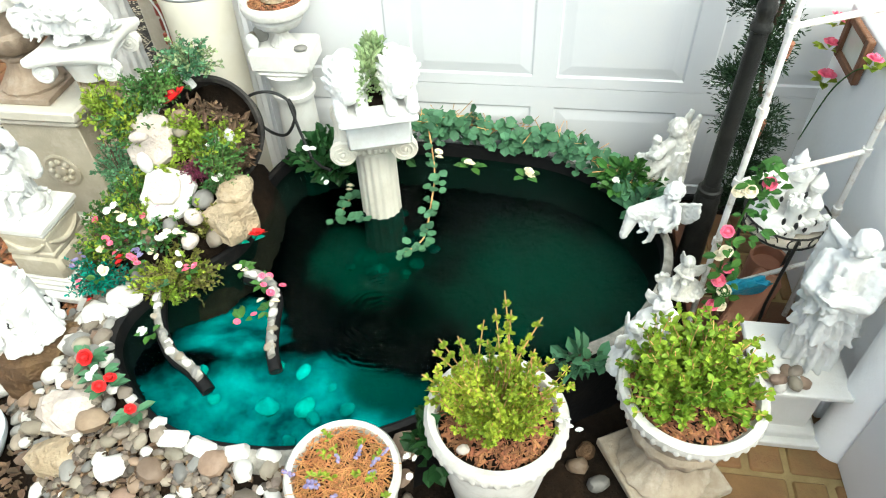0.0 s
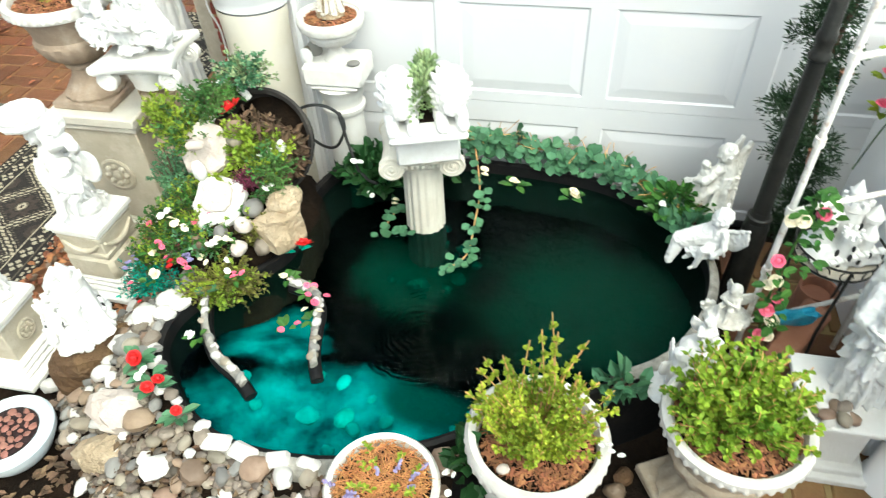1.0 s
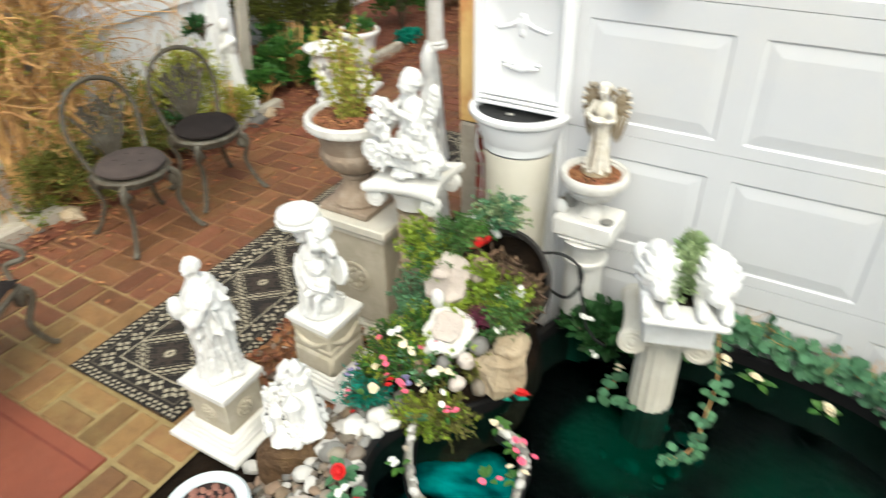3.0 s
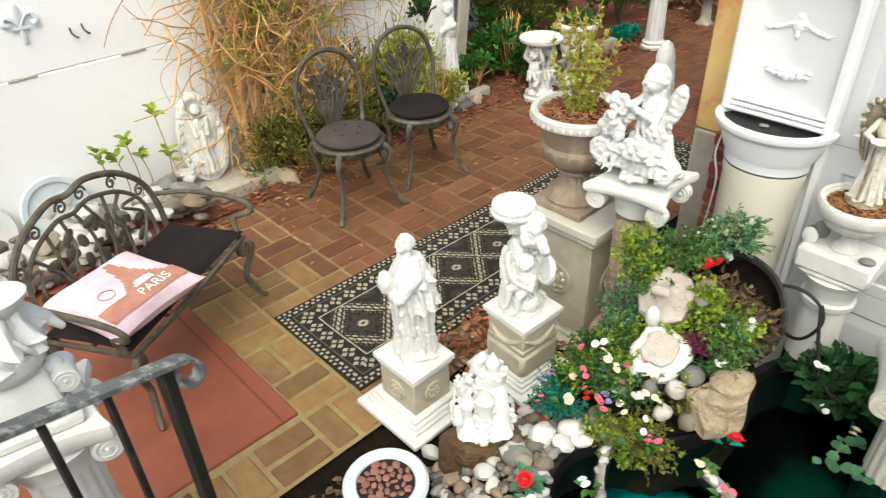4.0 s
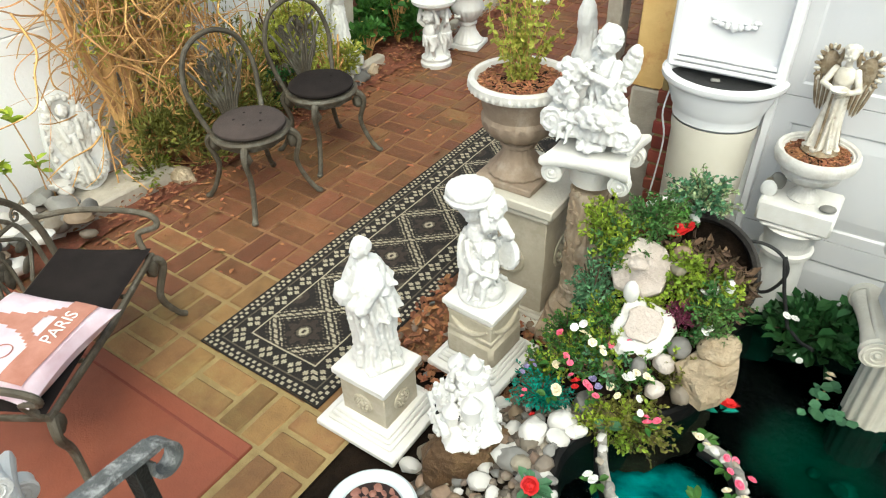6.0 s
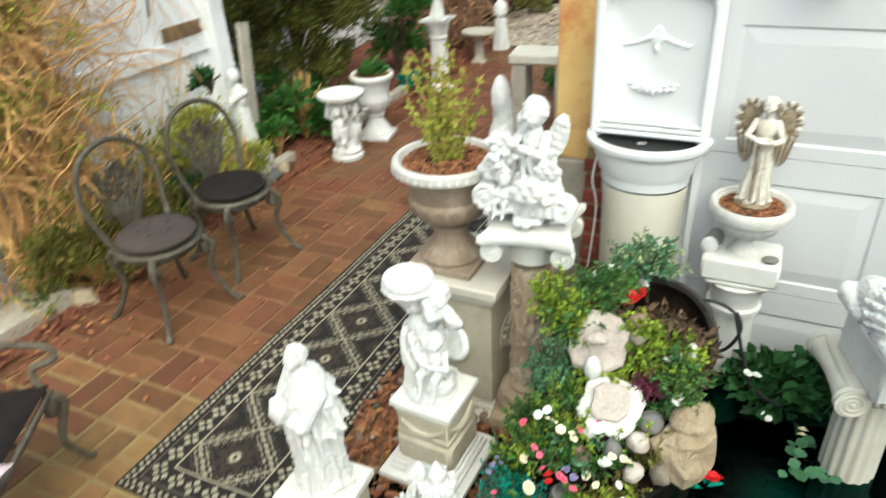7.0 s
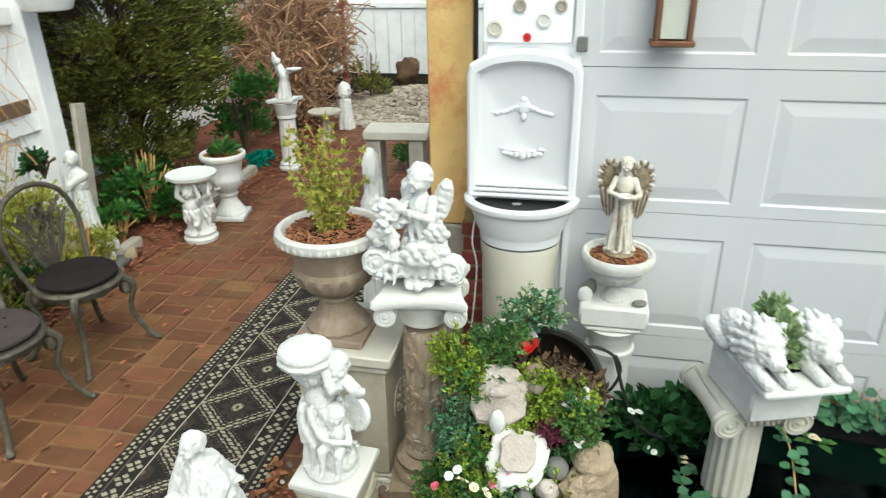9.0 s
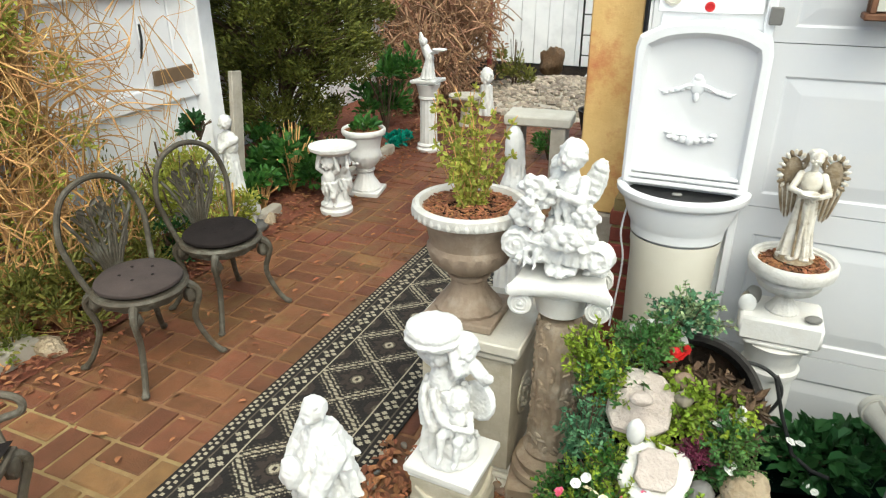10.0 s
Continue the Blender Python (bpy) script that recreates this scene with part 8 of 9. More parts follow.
def bistro_chair(loc, rz, cushion, label):
    """Cast garden chair: round seat frame, curved legs, hooped back filled with twining branches, cushion."""
    ob = thing("garden_chair", loc, rz, label, "chair", "bistro chairs")
    ob.scale = (1.06, 1.06, 1.06)
    part("seat_frame", Shape().lathe([(0.19, 0.405), (0.215, 0.41), (0.22, 0.425), (0.21, 0.437), (0.18, 0.435), (0.02, 0.43)], 36), IRONG, ob)
    for sx in (-1, 1):
        for sy in (-1, 1):
            pts = curve_pts([(sx * 0.13, sy * 0.13, 0.42), (sx * 0.18, sy * 0.18, 0.36), (sx * 0.155, sy * 0.155, 0.22), (sx * 0.19, sy * 0.19, 0.08), (sx * 0.225, sy * 0.225, 0.012)], 5)
            leg = part("leg", Shape().tube(pts, [0.02, 0.021, 0.022, 0.02, 0.018] + [0.015] * (len(pts) - 8) + [0.014, 0.016, 0.018], 8), IRONG, ob)
            part("leaf_bracket", Shape().ball((sx * 0.15, sy * 0.15, 0.35), (0.03, 0.03, 0.045), 10, 7, rough=0.3, seed=sx + 2 * sy), IRONG, leg)
            part("foot", Shape().ball((sx * 0.23, sy * 0.23, 0.012), (0.02, 0.02, 0.014), 8, 6), IRONG, leg)
    hoop = curve_pts([(-0.17, 0.13, 0.42), (-0.2, 0.17, 0.55), (-0.215, 0.2, 0.7), (-0.15, 0.22, 0.86), (0, 0.225, 0.92), (0.15, 0.22, 0.86), (0.215, 0.2, 0.7), (0.2, 0.17, 0.55), (0.17, 0.13, 0.42)], 6)
    part("back_hoop", Shape().tube(hoop, 0.0145, 9), IRONG, ob)
    rng = random.Random(7)
    sh = Shape()
    for k in range(9):
        a = (k - 4) / 4
        sh.tube(curve_pts([(a * 0.03, 0.19, 0.44), (a * 0.07, 0.185, 0.55), (a * 0.13 + 0.02 * math.sin(k * 2), 0.195, 0.68), (a * 0.17, 0.215, 0.8 - 0.05 * abs(a))], 5), 0.0085, 7)
        for q in range(3):
            s = 0.5 + 0.1 * q + 0.03 * (k % 3)
            sh.limb((a * 0.09, 0.19, s), (a * 0.09 + rng.uniform(-0.05, 0.05), 0.192, s + 0.06), 0.007, 0.005, 6)
            sh.leaf((a * 0.1, 0.19, s + 0.04), (rng.uniform(-1, 1), 0, 0.6), (0, -1, 0.2), 0.05, 0.026)
    part("back_panel", sh, IRONG, ob)
    part("apron", Shape().lathe([(0.175, 0.37), (0.19, 0.38), (0.195, 0.41), (0.18, 0.41)], 36, wave=lambda a, r, z: r * (1 + 0.03 * math.cos(12 * a))), IRONG, ob)
    cu = solid("seat_cushion", Shape().lathe([(0.03, 0.0), (0.19, 0.002), (0.208, 0.016), (0.208, 0.03), (0.19, 0.046), (0.12, 0.055), (0.01, 0.053)], 40,
               wave=lambda a, r, z: r * (1 + 0.008 * math.sin(5 * a))), cushion, (loc[0], loc[1], loc[2] + 0.464), rz, "round tufted " + ("dark" if cushion is CUSHD else "taupe") + " cushion on a garden chair", "cushion", "seat cushions")
    for k in range(5):
        a = k * 1.257
        part("button", Shape().ball((0.085 * math.cos(a), 0.085 * math.sin(a), 0.055), (0.009, 0.009, 0.004), 8, 5), CUSHD, cu)
    return ob


def build_seat():
    """Cast two-seat bench with scrolled back, dark pad and a printed pillow."""
    loc, rz = (-3.42, 0.71, 0.005), 122
    ob = thing("garden_bench", loc, rz, "dark cast-metal garden bench with a scrolled back", "bench")
    W, D = 0.46, 0.22
    part("seat_frame", Shape().tube(curve_pts([(-W, -D, 0.4), (0, -D - 0.015, 0.4), (W, -D, 0.4), (W, D, 0.4), (-W, D, 0.4)], 1, True), 0.016, 8, closed=True)
         .tube([(-W, 0, 0.395), (W, 0, 0.395)], 0.012, 7).tube([(-W * 0.4, -D, 0.395), (-W * 0.4, D, 0.395)], 0.01, 6).tube([(W * 0.4, -D, 0.395), (W * 0.4, D, 0.395)], 0.01, 6), IRONB, ob)
    for sx in (-1, 1):
        for sy in (-1, 1):
            pts = curve_pts([(sx * W * 0.95, sy * D * 0.95, 0.4), (sx * (W + 0.03), sy * (D + 0.02), 0.33), (sx * W * 0.94, sy * D * 0.95, 0.18), (sx * (W + 0.01), sy * (D + 0.02), 0.05), (sx * (W + 0.04), sy * (D + 0.045), 0.01)], 5)
            leg = part("leg", Shape().tube(pts, [0.02 - 0.0003 * i for i in range(len(pts))], 8), IRONB, ob)
            part("leaf_bracket", Shape().ball((sx * W * 0.95, sy * D * 0.97, 0.35), (0.035, 0.03, 0.05), 10, 7, rough=0.3, seed=4), IRONB, leg)
    def arch(k, drop):
        """The bowed outline of the back, drawn in by k and lowered by drop."""
        return curve_pts([(-W * k, D + 0.005, 0.41), (-W * 1.03 * k, D + 0.035, 0.54), (-W * 0.95 * k, D + 0.06, 0.68 - drop * 0.4), (-W * 0.68 * k, D + 0.08, 0.8 - drop * 0.8), (-W * 0.27 * k, D + 0.09, 0.865 - drop),
                          (0, D + 0.092, 0.85 - drop), (W * 0.27 * k, D + 0.09, 0.865 - drop), (W * 0.68 * k, D + 0.08, 0.8 - drop * 0.8), (W * 0.95 * k, D + 0.06, 0.68 - drop * 0.4), (W * 1.03 * k, D + 0.035, 0.54), (W * k, D + 0.005, 0.41)], 6)
    part("back_rail", Shape().tube(arch(1.0, 0.0), 0.016, 8), IRONB, ob)
    inner = arch(0.84, 0.095)
    part("inner_rail", Shape().tube(inner, 0.011, 8), IRONB, ob)
    rng = random.Random(3)
    outer = arch(1.0, 0.0)
    for k in range(6, len(outer) - 6, 7):
        # scrolls between the two rails
        c = (outer[k] + inner[k]) / 2
        sgn = 1 if c.x > 0 else -1
        part("scroll", Shape().tube([c + Vector((sgn * 0.036 * (1 - j / 20) * math.cos(j * 0.55), 0, 0.036 * (1 - j / 20) * math.sin(j * 0.55))) for j in range(17)], 0.006, 6), IRONB, ob)
    sh = Shape()
    for k in range(9):
        x = (k - 4) / 4 * W * 0.72
        t = inner[int((0.5 + (k - 4) / 4 * 0.3) * (len(inner) - 1))]
        sh.tube(curve_pts([(x * 0.8, D + 0.01, 0.41), (x + 0.05 * math.sin(k * 1.7), D + 0.04, 0.54), (x * 0.9 - 0.04 * math.sin(k), D + 0.06, 0.64), t], 5), 0.009, 7)
        for q in range(4):
            a = rng.uniform(0, 6.28)
            c = Vector((x + rng.uniform(-0.05, 0.05), D + 0.045 + 0.02 * q / 3, 0.46 + 0.075 * q + rng.uniform(-0.03, 0.03)))
            if c.z < 0.72 - 0.25 * (x / W) ** 2:
                sh.ball(c, (0.045, 0.008, 0.026), 9, 5, M=Matrix.Rotation(a, 3, "Y"))
    part("back_panel", sh, IRONB, ob, "cast branches and leaves")
    for sx in (-1, 1):
        part("arm", Shape().tube(curve_pts([(sx * W * 1.03, D + 0.04, 0.6), (sx * W * 1.1, 0.08, 0.62), (sx * W * 1.12, -D * 0.6, 0.61), (sx * W * 1.12, -D - 0.03, 0.58), (sx * W * 1.1, -D - 0.04, 0.53), (sx * W * 1.06, -D * 0.8, 0.5), (sx * W * 1.0, -D * 0.9, 0.41)], 6), 0.014, 8), IRONB, ob)
    def pad(w, d, h, puff, n=18):
        """Soft rectangular cushion."""
        vs, fs = [], []
        for side in (1, -1):
            for j in range(n + 1):
                for i in range(n + 1):
                    u, v = 2 * i / n - 1, 2 * j / n - 1
                    e = max(0.0, 1 - abs(u) ** 6) ** 0.5 * max(0.0, 1 - abs(v) ** 6) ** 0.5
                    pinch = 1 - 0.06 * (1 - u * u) * 0 - puff * 0.12 * ((1 - u * u) * abs(v) ** 3 + (1 - v * v) * abs(u) ** 3)
                    vs.append((w / 2 * u * pinch, d / 2 * v * pinch, h / 2 + side * h / 2 * e * (1 + 0.06 * noise.noise(Vector((u * 3, v * 3, side))))))
            o = 0 if side > 0 else (n + 1) ** 2
            for j in range(n):
                for i in range(n):
                    q = (o + j * (n + 1) + i, o + j * (n + 1) + i + 1, o + (j + 1) * (n + 1) + i + 1, o + (j + 1) * (n + 1) + i)
                    fs.append(q if side > 0 else q[::-1])
        return vs, fs
    m = ob.matrix_world
    vs, fs = pad(0.94, 0.43, 0.045, 0.2)
    p = m @ Vector((0, -0.01, 0.412))
    solid("bench_pad", Shape().add(vs, fs), CUSHD, p, rz, "dark brown flat pad on the garden bench", "cushion")
    vs, fs = pad(0.5, 0.5, 0.12, 1.0)
    ps = m @ Vector((-0.22, -0.03, 0.455))
    pil = solid("printed_pillow", Shape().add(vs, fs), PILLOW, ps, rz - 12, "pale pink printed pillow with a terracotta band and the word PARIS", "pillow")
    # printed band and monument base, following the pillow's top
    def top_z(x, y):
        u, v = x / 0.25, y / 0.25
        e = max(0.0, 1 - abs(u) ** 6) ** 0.5 * max(0.0, 1 - abs(v) ** 6) ** 0.5
        return 0.06 + 0.06 * e * (1 + 0.06 * noise.noise(Vector((u * 3, v * 3, 1)))) + 0.0022
    def patch(x0, x1, y0, y1, keep, n=26):
        vs, fs, ix = [], [], {}
        for j in range(n + 1):
            for i in range(n + 1):
                x, y = x0 + (x1 - x0) * i / n, y0 + (y1 - y0) * j / n
                ix[i, j] = len(vs)
                vs.append((x, y, top_z(x, y)))
        for j in range(n):
            for i in range(n):
                x, y = x0 + (x1 - x0) * (i + 0.5) / n, y0 + (y1 - y0) * (j + 0.5) / n
                if keep(x, y):
                    fs.append((ix[i, j], ix[i + 1, j], ix[i + 1, j + 1], ix[i, j + 1]))
        return Shape().add(vs, fs)
    part("printed_band", patch(-0.2, 0.205, -0.2, -0.1, lambda x, y: True), PILLOWR, pil, "terracotta printed band")
    part("printed_tower", patch(-0.14, 0.2, -0.1, 0.16, lambda x, y: (abs(x - 0.06) < 0.1 * math.exp(-(y + 0.1) * 9) + 0.01) and not ((x - 0.06) ** 2 + (y + 0.1) ** 2 < 0.055 ** 2)), PILLOWR, pil, "terracotta printed tower")
    ring = Shape().tube([(-0.09 + 0.035 * math.cos(a), -0.03 + 0.035 * math.sin(a), top_z(-0.09, -0.03)) for a in [k * 0.35 for k in range(18)]], 0.002, 5, closed=True)
    part("printed_ring", ring, PILLOWR, pil)
    txt = bpy.data.curves.new("lettering", "FONT")
    txt.body, txt.size, txt.extrude, txt.align_x, txt.align_y = "PARIS", 0.066, 0.0006, "CENTER", "CENTER"
    txt.materials.append(F_WHITE)
    lt = new("lettering", txt)
    lt.parent = pil
    lt.matrix_basis = pose(0.06, -0.15, top_z(0.06, -0.15) + 0.004, 9, 0, 0)
    # step rail with a curled end
    rail = thing("step_rail", label="grey chipped metal handrail with a curled end and dark bars", category="handrail")
    a, b = Vector((-1.62, -1.0, 1.58)), Vector((-1.925, 0.33, 1.165))
    d = (b - a).normalized()
    def bar(pts, w, t):
        """Flat bar along points, its width level."""
        sh, vs, fs = Shape(), [], []
        for i, p in enumerate(pts):
            dd = (pts[min(i + 1, len(pts) - 1)] - pts[max(i - 1, 0)]).normalized()
            s = Vector((-d.y, d.x, 0)).normalized() * w / 2
            n = dd.cross(s).normalized() * t / 2
            vs += [p - s - n, p + s - n, p + s + n, p - s + n]
        for i in range(len(pts) - 1):
            for k in range(4):
                fs.append((i * 4 + k, i * 4 + (k + 1) % 4, i * 4 + 4 + (k + 1) % 4, i * 4 + 4 + k))
        fs += [(3, 2, 1, 0), tuple(len(pts) * 4 - 4 + k for k in range(4))]
        return sh.add(vs, fs)
    part("top_bar", bar([a + (b - a) * k / 12 for k in range(13)], 0.042, 0.014), RAILP, rail, "grey top bar with chipped paint", smooth=False)
    curl = []
    for k in range(16):
        t = -math.pi / 2 + k * 0.36
        r = 0.045 - 0.0008 * k
        curl.append(b + d * (r * math.cos(t)) + Vector((0, 0, -0.045 - r * math.sin(t))))
    part("curl", bar([b - d * 0.01] + curl, 0.042, 0.009), RAILP, rail, "curled bar end", smooth=True)
    for k, s in enumerate((0.055, 0.2, 0.345, 0.49, 0.635, 0.78)):
        p = b - d * s
        w = 0.032 if k == 0 else 0.016
        part("baluster", Shape().box((p.x, p.y, p.z / 2 - 0.005), (w, w, p.z - 0.014), 0.33, 0.002), IRON, rail)
    # big statue on a scrolled pillar behind the rail
    ob = thing("scroll_pillar", (-2.27, 0.02, 0), 81, "white pillar with a large scrolled capital beside the steps", "pillar")
    part("shaft", Shape().lathe([(0.15, 0), (0.15, 0.06), (0.115, 0.09), (0.095, 0.76), (0.1, 0.78)], 72, wave=(18, 0.05)), PEDW, ob)
    ionic_capital(ob, 0.885, 0.31, PEDW, 0.1)
    sh = Shape()
    concave_slab(sh, 0.885, 0.055, 0.335)
    part("abacus", sh, PEDW, ob)
    sh = Shape()
    sh.box((0, 0, 0.018), (0.27, 0.25, 0.036), bev=0.008).box((0, 0, 0.05), (0.24, 0.22, 0.03), bev=0.01).box((0, 0, 0.125), (0.21, 0.19, 0.13), bev=0.012, taper=0.86)
    volute(sh, (0.125, -0.02, 0.13), 0.04, "Y", 0.05)
    sh.limb((0.11, -0.02, 0.17), (0.14, -0.02, 0.05), 0.03, 0.024)
    sh.lathe([(0.06, 0.185), (0.1, 0.2), (0.12, 0.235), (0.115, 0.265), (0.09, 0.28)], 36)
    robe(sh, (0, 0, 0.26), 0.13, 0.125, 0.085, 7, 0.13, seed=4)
    robe(sh, (0.01, -0.01, 0.3), 0.11, 0.115, 0.07, 9, 0.2, (0.01, 0), 14)
    sh.limb((0.08, 0.02, 0.37), (0.14, 0.03, 0.3), 0.03, 0.022)
    sh.limb((0.14, 0.03, 0.3), (0.17, 0.02, 0.26), 0.02, 0.012)
    sh.limb((-0.08, 0.0, 0.37), (-0.12, -0.03, 0.31), 0.03, 0.024)
    sh.lathe([(0.05, 0.385), (0.085, 0.41), (0.1, 0.435), (0.103, 0.445), (0.094, 0.45), (0.075, 0.432), (0.02, 0.42)], 34, (0.03, -0.02, 0), oval=0.75)
    sh.limb((-0.05, 0.04, 0.36), (-0.065, 0.05, 0.47), 0.07, 0.045)
    head(sh, (-0.07, 0.05, 0.53), 0.06, True, 71, (0.6, -0.8, 0))
    for k in range(10):
        a = 0.63 * k
        sh.tube(curve_pts([(0.09 * math.cos(a), 0.085 * math.sin(a), 0.37), (0.12 * math.cos(a + 0.3), 0.115 * math.sin(a + 0.3), 0.31), (0.115 * math.cos(a + 0.6), 0.11 * math.sin(a + 0.6), 0.25)], 4), 0.009, 6)
    sh.v = [(x * 0.9, y * 0.9, z * 0.88) for x, y, z in sh.v]
    solid("statue", sh, STATUE, (-2.275, 0.01, 0.94), 81, "white draped figure statue with a dish on a scrolled pillar", "statue", "garden statues")


build_rug()
bistro_chair((-3.95, 2.27, 0.003), 82, CUSHB, "dark green-grey cast garden chair with a branch-patterned back")
bistro_chair((-3.97, 2.9, 0.003), 76, CUSHD, "dark cast garden chair with a hooped branch-patterned back")
build_seat()

# ---------------------------------------------------------------- garden along the fence and beyond
def build_garden():
    rng = random.Random(41)
    # vine on the wall: trunks, a tangle of shoots and a leafy foot
    vine = thing("bare_vine", (-4.8, 2.45, 0), 0, "tangle of bare tan vine stems climbing the white fence", "vine")
    for k in range(6):
        y = -0.45 + 0.1 * k
        pts = curve_pts([(0, y * 0.8, 0), (0.02 + rng.uniform(-0.04, 0.04), y + rng.uniform(-0.1, 0.1), 0.6), (-0.05, y + rng.uniform(-0.15, 0.15), 1.3), (-0.08, y + rng.uniform(-0.3, 0.3), 2.1), (-0.05, y + rng.uniform(-0.5, 0.6), 2.7)], 6)
        r0 = rng.uniform(0.018, 0.04)
        part("trunk", Shape().tube(pts, [r0 * (1 - 0.6 * i / len(pts)) for i in range(len(pts))], 8), BARK, vine)
    for y, r in ((-0.42, 0.05), (-0.3, 0.04), (0.1, 0.03)):
        pts = curve_pts([(0.05, y, -0.02), (0.0, y - 0.05, 0.5), (-0.08, y + 0.06, 1.1), (-0.1, y - 0.02, 1.8), (-0.06, y + 0.1, 2.6)], 6)
        part("trunk", Shape().tube(pts, [r * (1 - 0.4 * i / len(pts)) for i in range(len(pts))], 9), BARK, vine)
    sh = Shape()
    for k in range(1050):
        p = Vector((rng.uniform(-0.14, 0.08), rng.gauss(-0.15, 0.25), rng.uniform(0.2, 2.2)))
        d = Vector((rng.uniform(-0.1, 0.25), rng.uniform(-0.5, 0.5), rng.uniform(-1.0, 0.7))).normalized()
        pts = [p]
        for q in range(rng.choice((3, 4, 5))):
            d = (d + Vector((rng.uniform(-0.5, 0.45), rng.uniform(-0.8, 0.8), rng.uniform(-0.75, 0.45)))).normalized()
            p = p + d * rng.uniform(0.08, 0.2)
            p.x = min(max(p.x, -0.18), 0.3)
            p.z = max(p.z, 0.03)
            pts.append(p)
        r0 = rng.choice((0.002, 0.003, 0.0045, 0.006, 0.008))
        pts = curve_pts(pts, 4)
        sh.tube(pts, [r0 * (1 - 0.6 * i / len(pts)) for i in range(len(pts))], 5)
    wisps = Shape()
    for k in range(46):
        p = Vector((-0.24, rng.uniform(0.2, 1.4), rng.uniform(0.3, 2.3)))
        wisps.tube(curve_pts([p, p + Vector((0.06, rng.uniform(-0.25, 0.25), rng.uniform(-0.3, 0.3))), p + Vector((0.03, rng.uniform(-0.35, 0.4), rng.uniform(-0.5, 0.4))), p + Vector((0.05, rng.uniform(-0.5, 0.5), rng.uniform(-0.8, 0.3)))], 5), rng.choice((0.002, 0.0035)), 5)
    lf = Shape()
    for k in range(15):
        foliage(lf, rng, (0.05, rng.gauss(-0.15, 0.25), rng.uniform(0.2, 1.7)), (0.14, 0.16, 0.18), 130, 0.04, 0.016, 0.2, shell=0.1, wild=1.3)
    part("leaves", lf, G_YEL, vine, "few yellowing leaves", smooth=False)
    tagged(part("shoot_tangle", sh, BARK, vine, "thin dry shoots"), kind="stuff")
    tagged(part("wisp_tangle", wisps, BARK, vine, "thin grey runners on the fence"), kind="stuff")
    def bush(name, loc, radii, n, L, W, material, label, stems=14, smat=BARKD):
        ob = thing(name, loc, 0, label, "bush", "bushes along the fence")
        sh = Shape()
        for k in range(max(6, n // (90 if n > 300 else 30))):
            c = rnd_dir(rng, 0, 1)
            m = rng.uniform(0.4, 1.0)
            foliage(sh, rng, (c.x * radii[0] * m, c.y * radii[1] * m, radii[2] * (0.25 + c.z * 1.05 * m)), (radii[0] * rng.uniform(0.25, 0.5), radii[1] * rng.uniform(0.25, 0.5), radii[2] * rng.uniform(0.2, 0.4)), 90 if n > 300 else 30, L, W, 0.3, shell=0.1)
        part("leaves", sh, material, ob, smooth=False)
        sh = Shape()
        for k in range(stems):
            d = rnd_dir(rng, 0.5, 1)
            sh.tube([(0, 0, -0.02), (d.x * radii[0] * 0.4, d.y * radii[1] * 0.4, radii[2] * 0.6), (d.x * radii[0] * 0.8, d.y * radii[1] * 0.8, radii[2] * 1.4 * d.z)], rng.uniform(0.003, 0.008), 5)
        tagged(part("stem_tuft", sh, smat, ob), kind="stuff")
        return ob
    bush("low_bush", (-4.62, 2.3, 0.0), (0.24, 0.46, 0.42), 3200, 0.045, 0.017, G_OLIVE, "olive-green low bush at the vine's foot", 60, BARK)
    bush("low_bush", (-4.66, 1.98, 0.0), (0.14, 0.2, 0.14), 450, 0.04, 0.014, G_LIME, "yellow-green tuft at the vine's foot")
    bush("leafy_bush", (-4.72, 2.85, 0.0), (0.22, 0.4, 0.62), 2600, 0.042, 0.016, G_OLIVE, "brownish-green shrub between vine and chairs", 40, BARK)
    bush("leafy_bush", (-4.7, 3.3, 0.0), (0.28, 0.42, 0.62), 2900, 0.04, 0.018, G_YEL, "olive-green leafy bush behind the chairs")
    bush("leafy_bush", (-4.6, 3.2, 0.0), (0.2, 0.25, 0.3), 800, 0.035, 0.016, G_IVY, "dark green bush behind the chairs")
    bush("yellow_bush", (-4.8, 3.55, 0.35), (0.16, 0.28, 0.3), 700, 0.035, 0.016, G_YEL, "yellowing shrub at the fence", 20, BARK)
    bush("yellow_bush", (-4.55, 3.62, 0.0), (0.14, 0.26, 0.36), 1100, 0.04, 0.018, G_YEL, "yellow-green shrub behind the chairs", 24, BARK)
    bush("dark_rose_bush", (-4.82, 3.75, 0.75), (0.12, 0.16, 0.14), 240, 0.045, 0.028, G_IVY, "dark green rose leaves against the fence")
    bush("tall_green_shrub", (-4.8, 4.75, 0.02), (0.3, 0.42, 0.45), 900, 0.08, 0.05, G_LAUR, "broad-leaved green shrub with woody stems", 22, BARK)
    bush("laurel_bush", (-5.0, 6.9, 0.0), (0.4, 0.45, 0.75), 900, 0.09, 0.045, G_LAUR, "dark glossy laurel behind the far column")
    bush("low_laurel", (-4.62, 6.45, 0.0), (0.12, 0.14, 0.13), 120, 0.07, 0.045, G_TEAL, "low bright green leaves at the column's foot")
    bush("green_undergrowth", (-4.85, 5.35, 0.0), (0.22, 0.45, 0.26), 360, 0.075, 0.05, G_LAUR, "green leafy undergrowth below the juniper", 30, BARK)
    bush("green_undergrowth", (-4.75, 4.25, 0.0), (0.16, 0.3, 0.26), 310, 0.06, 0.04, G_LAUR, "green leafy undergrowth by the fence post", 20, BARK)
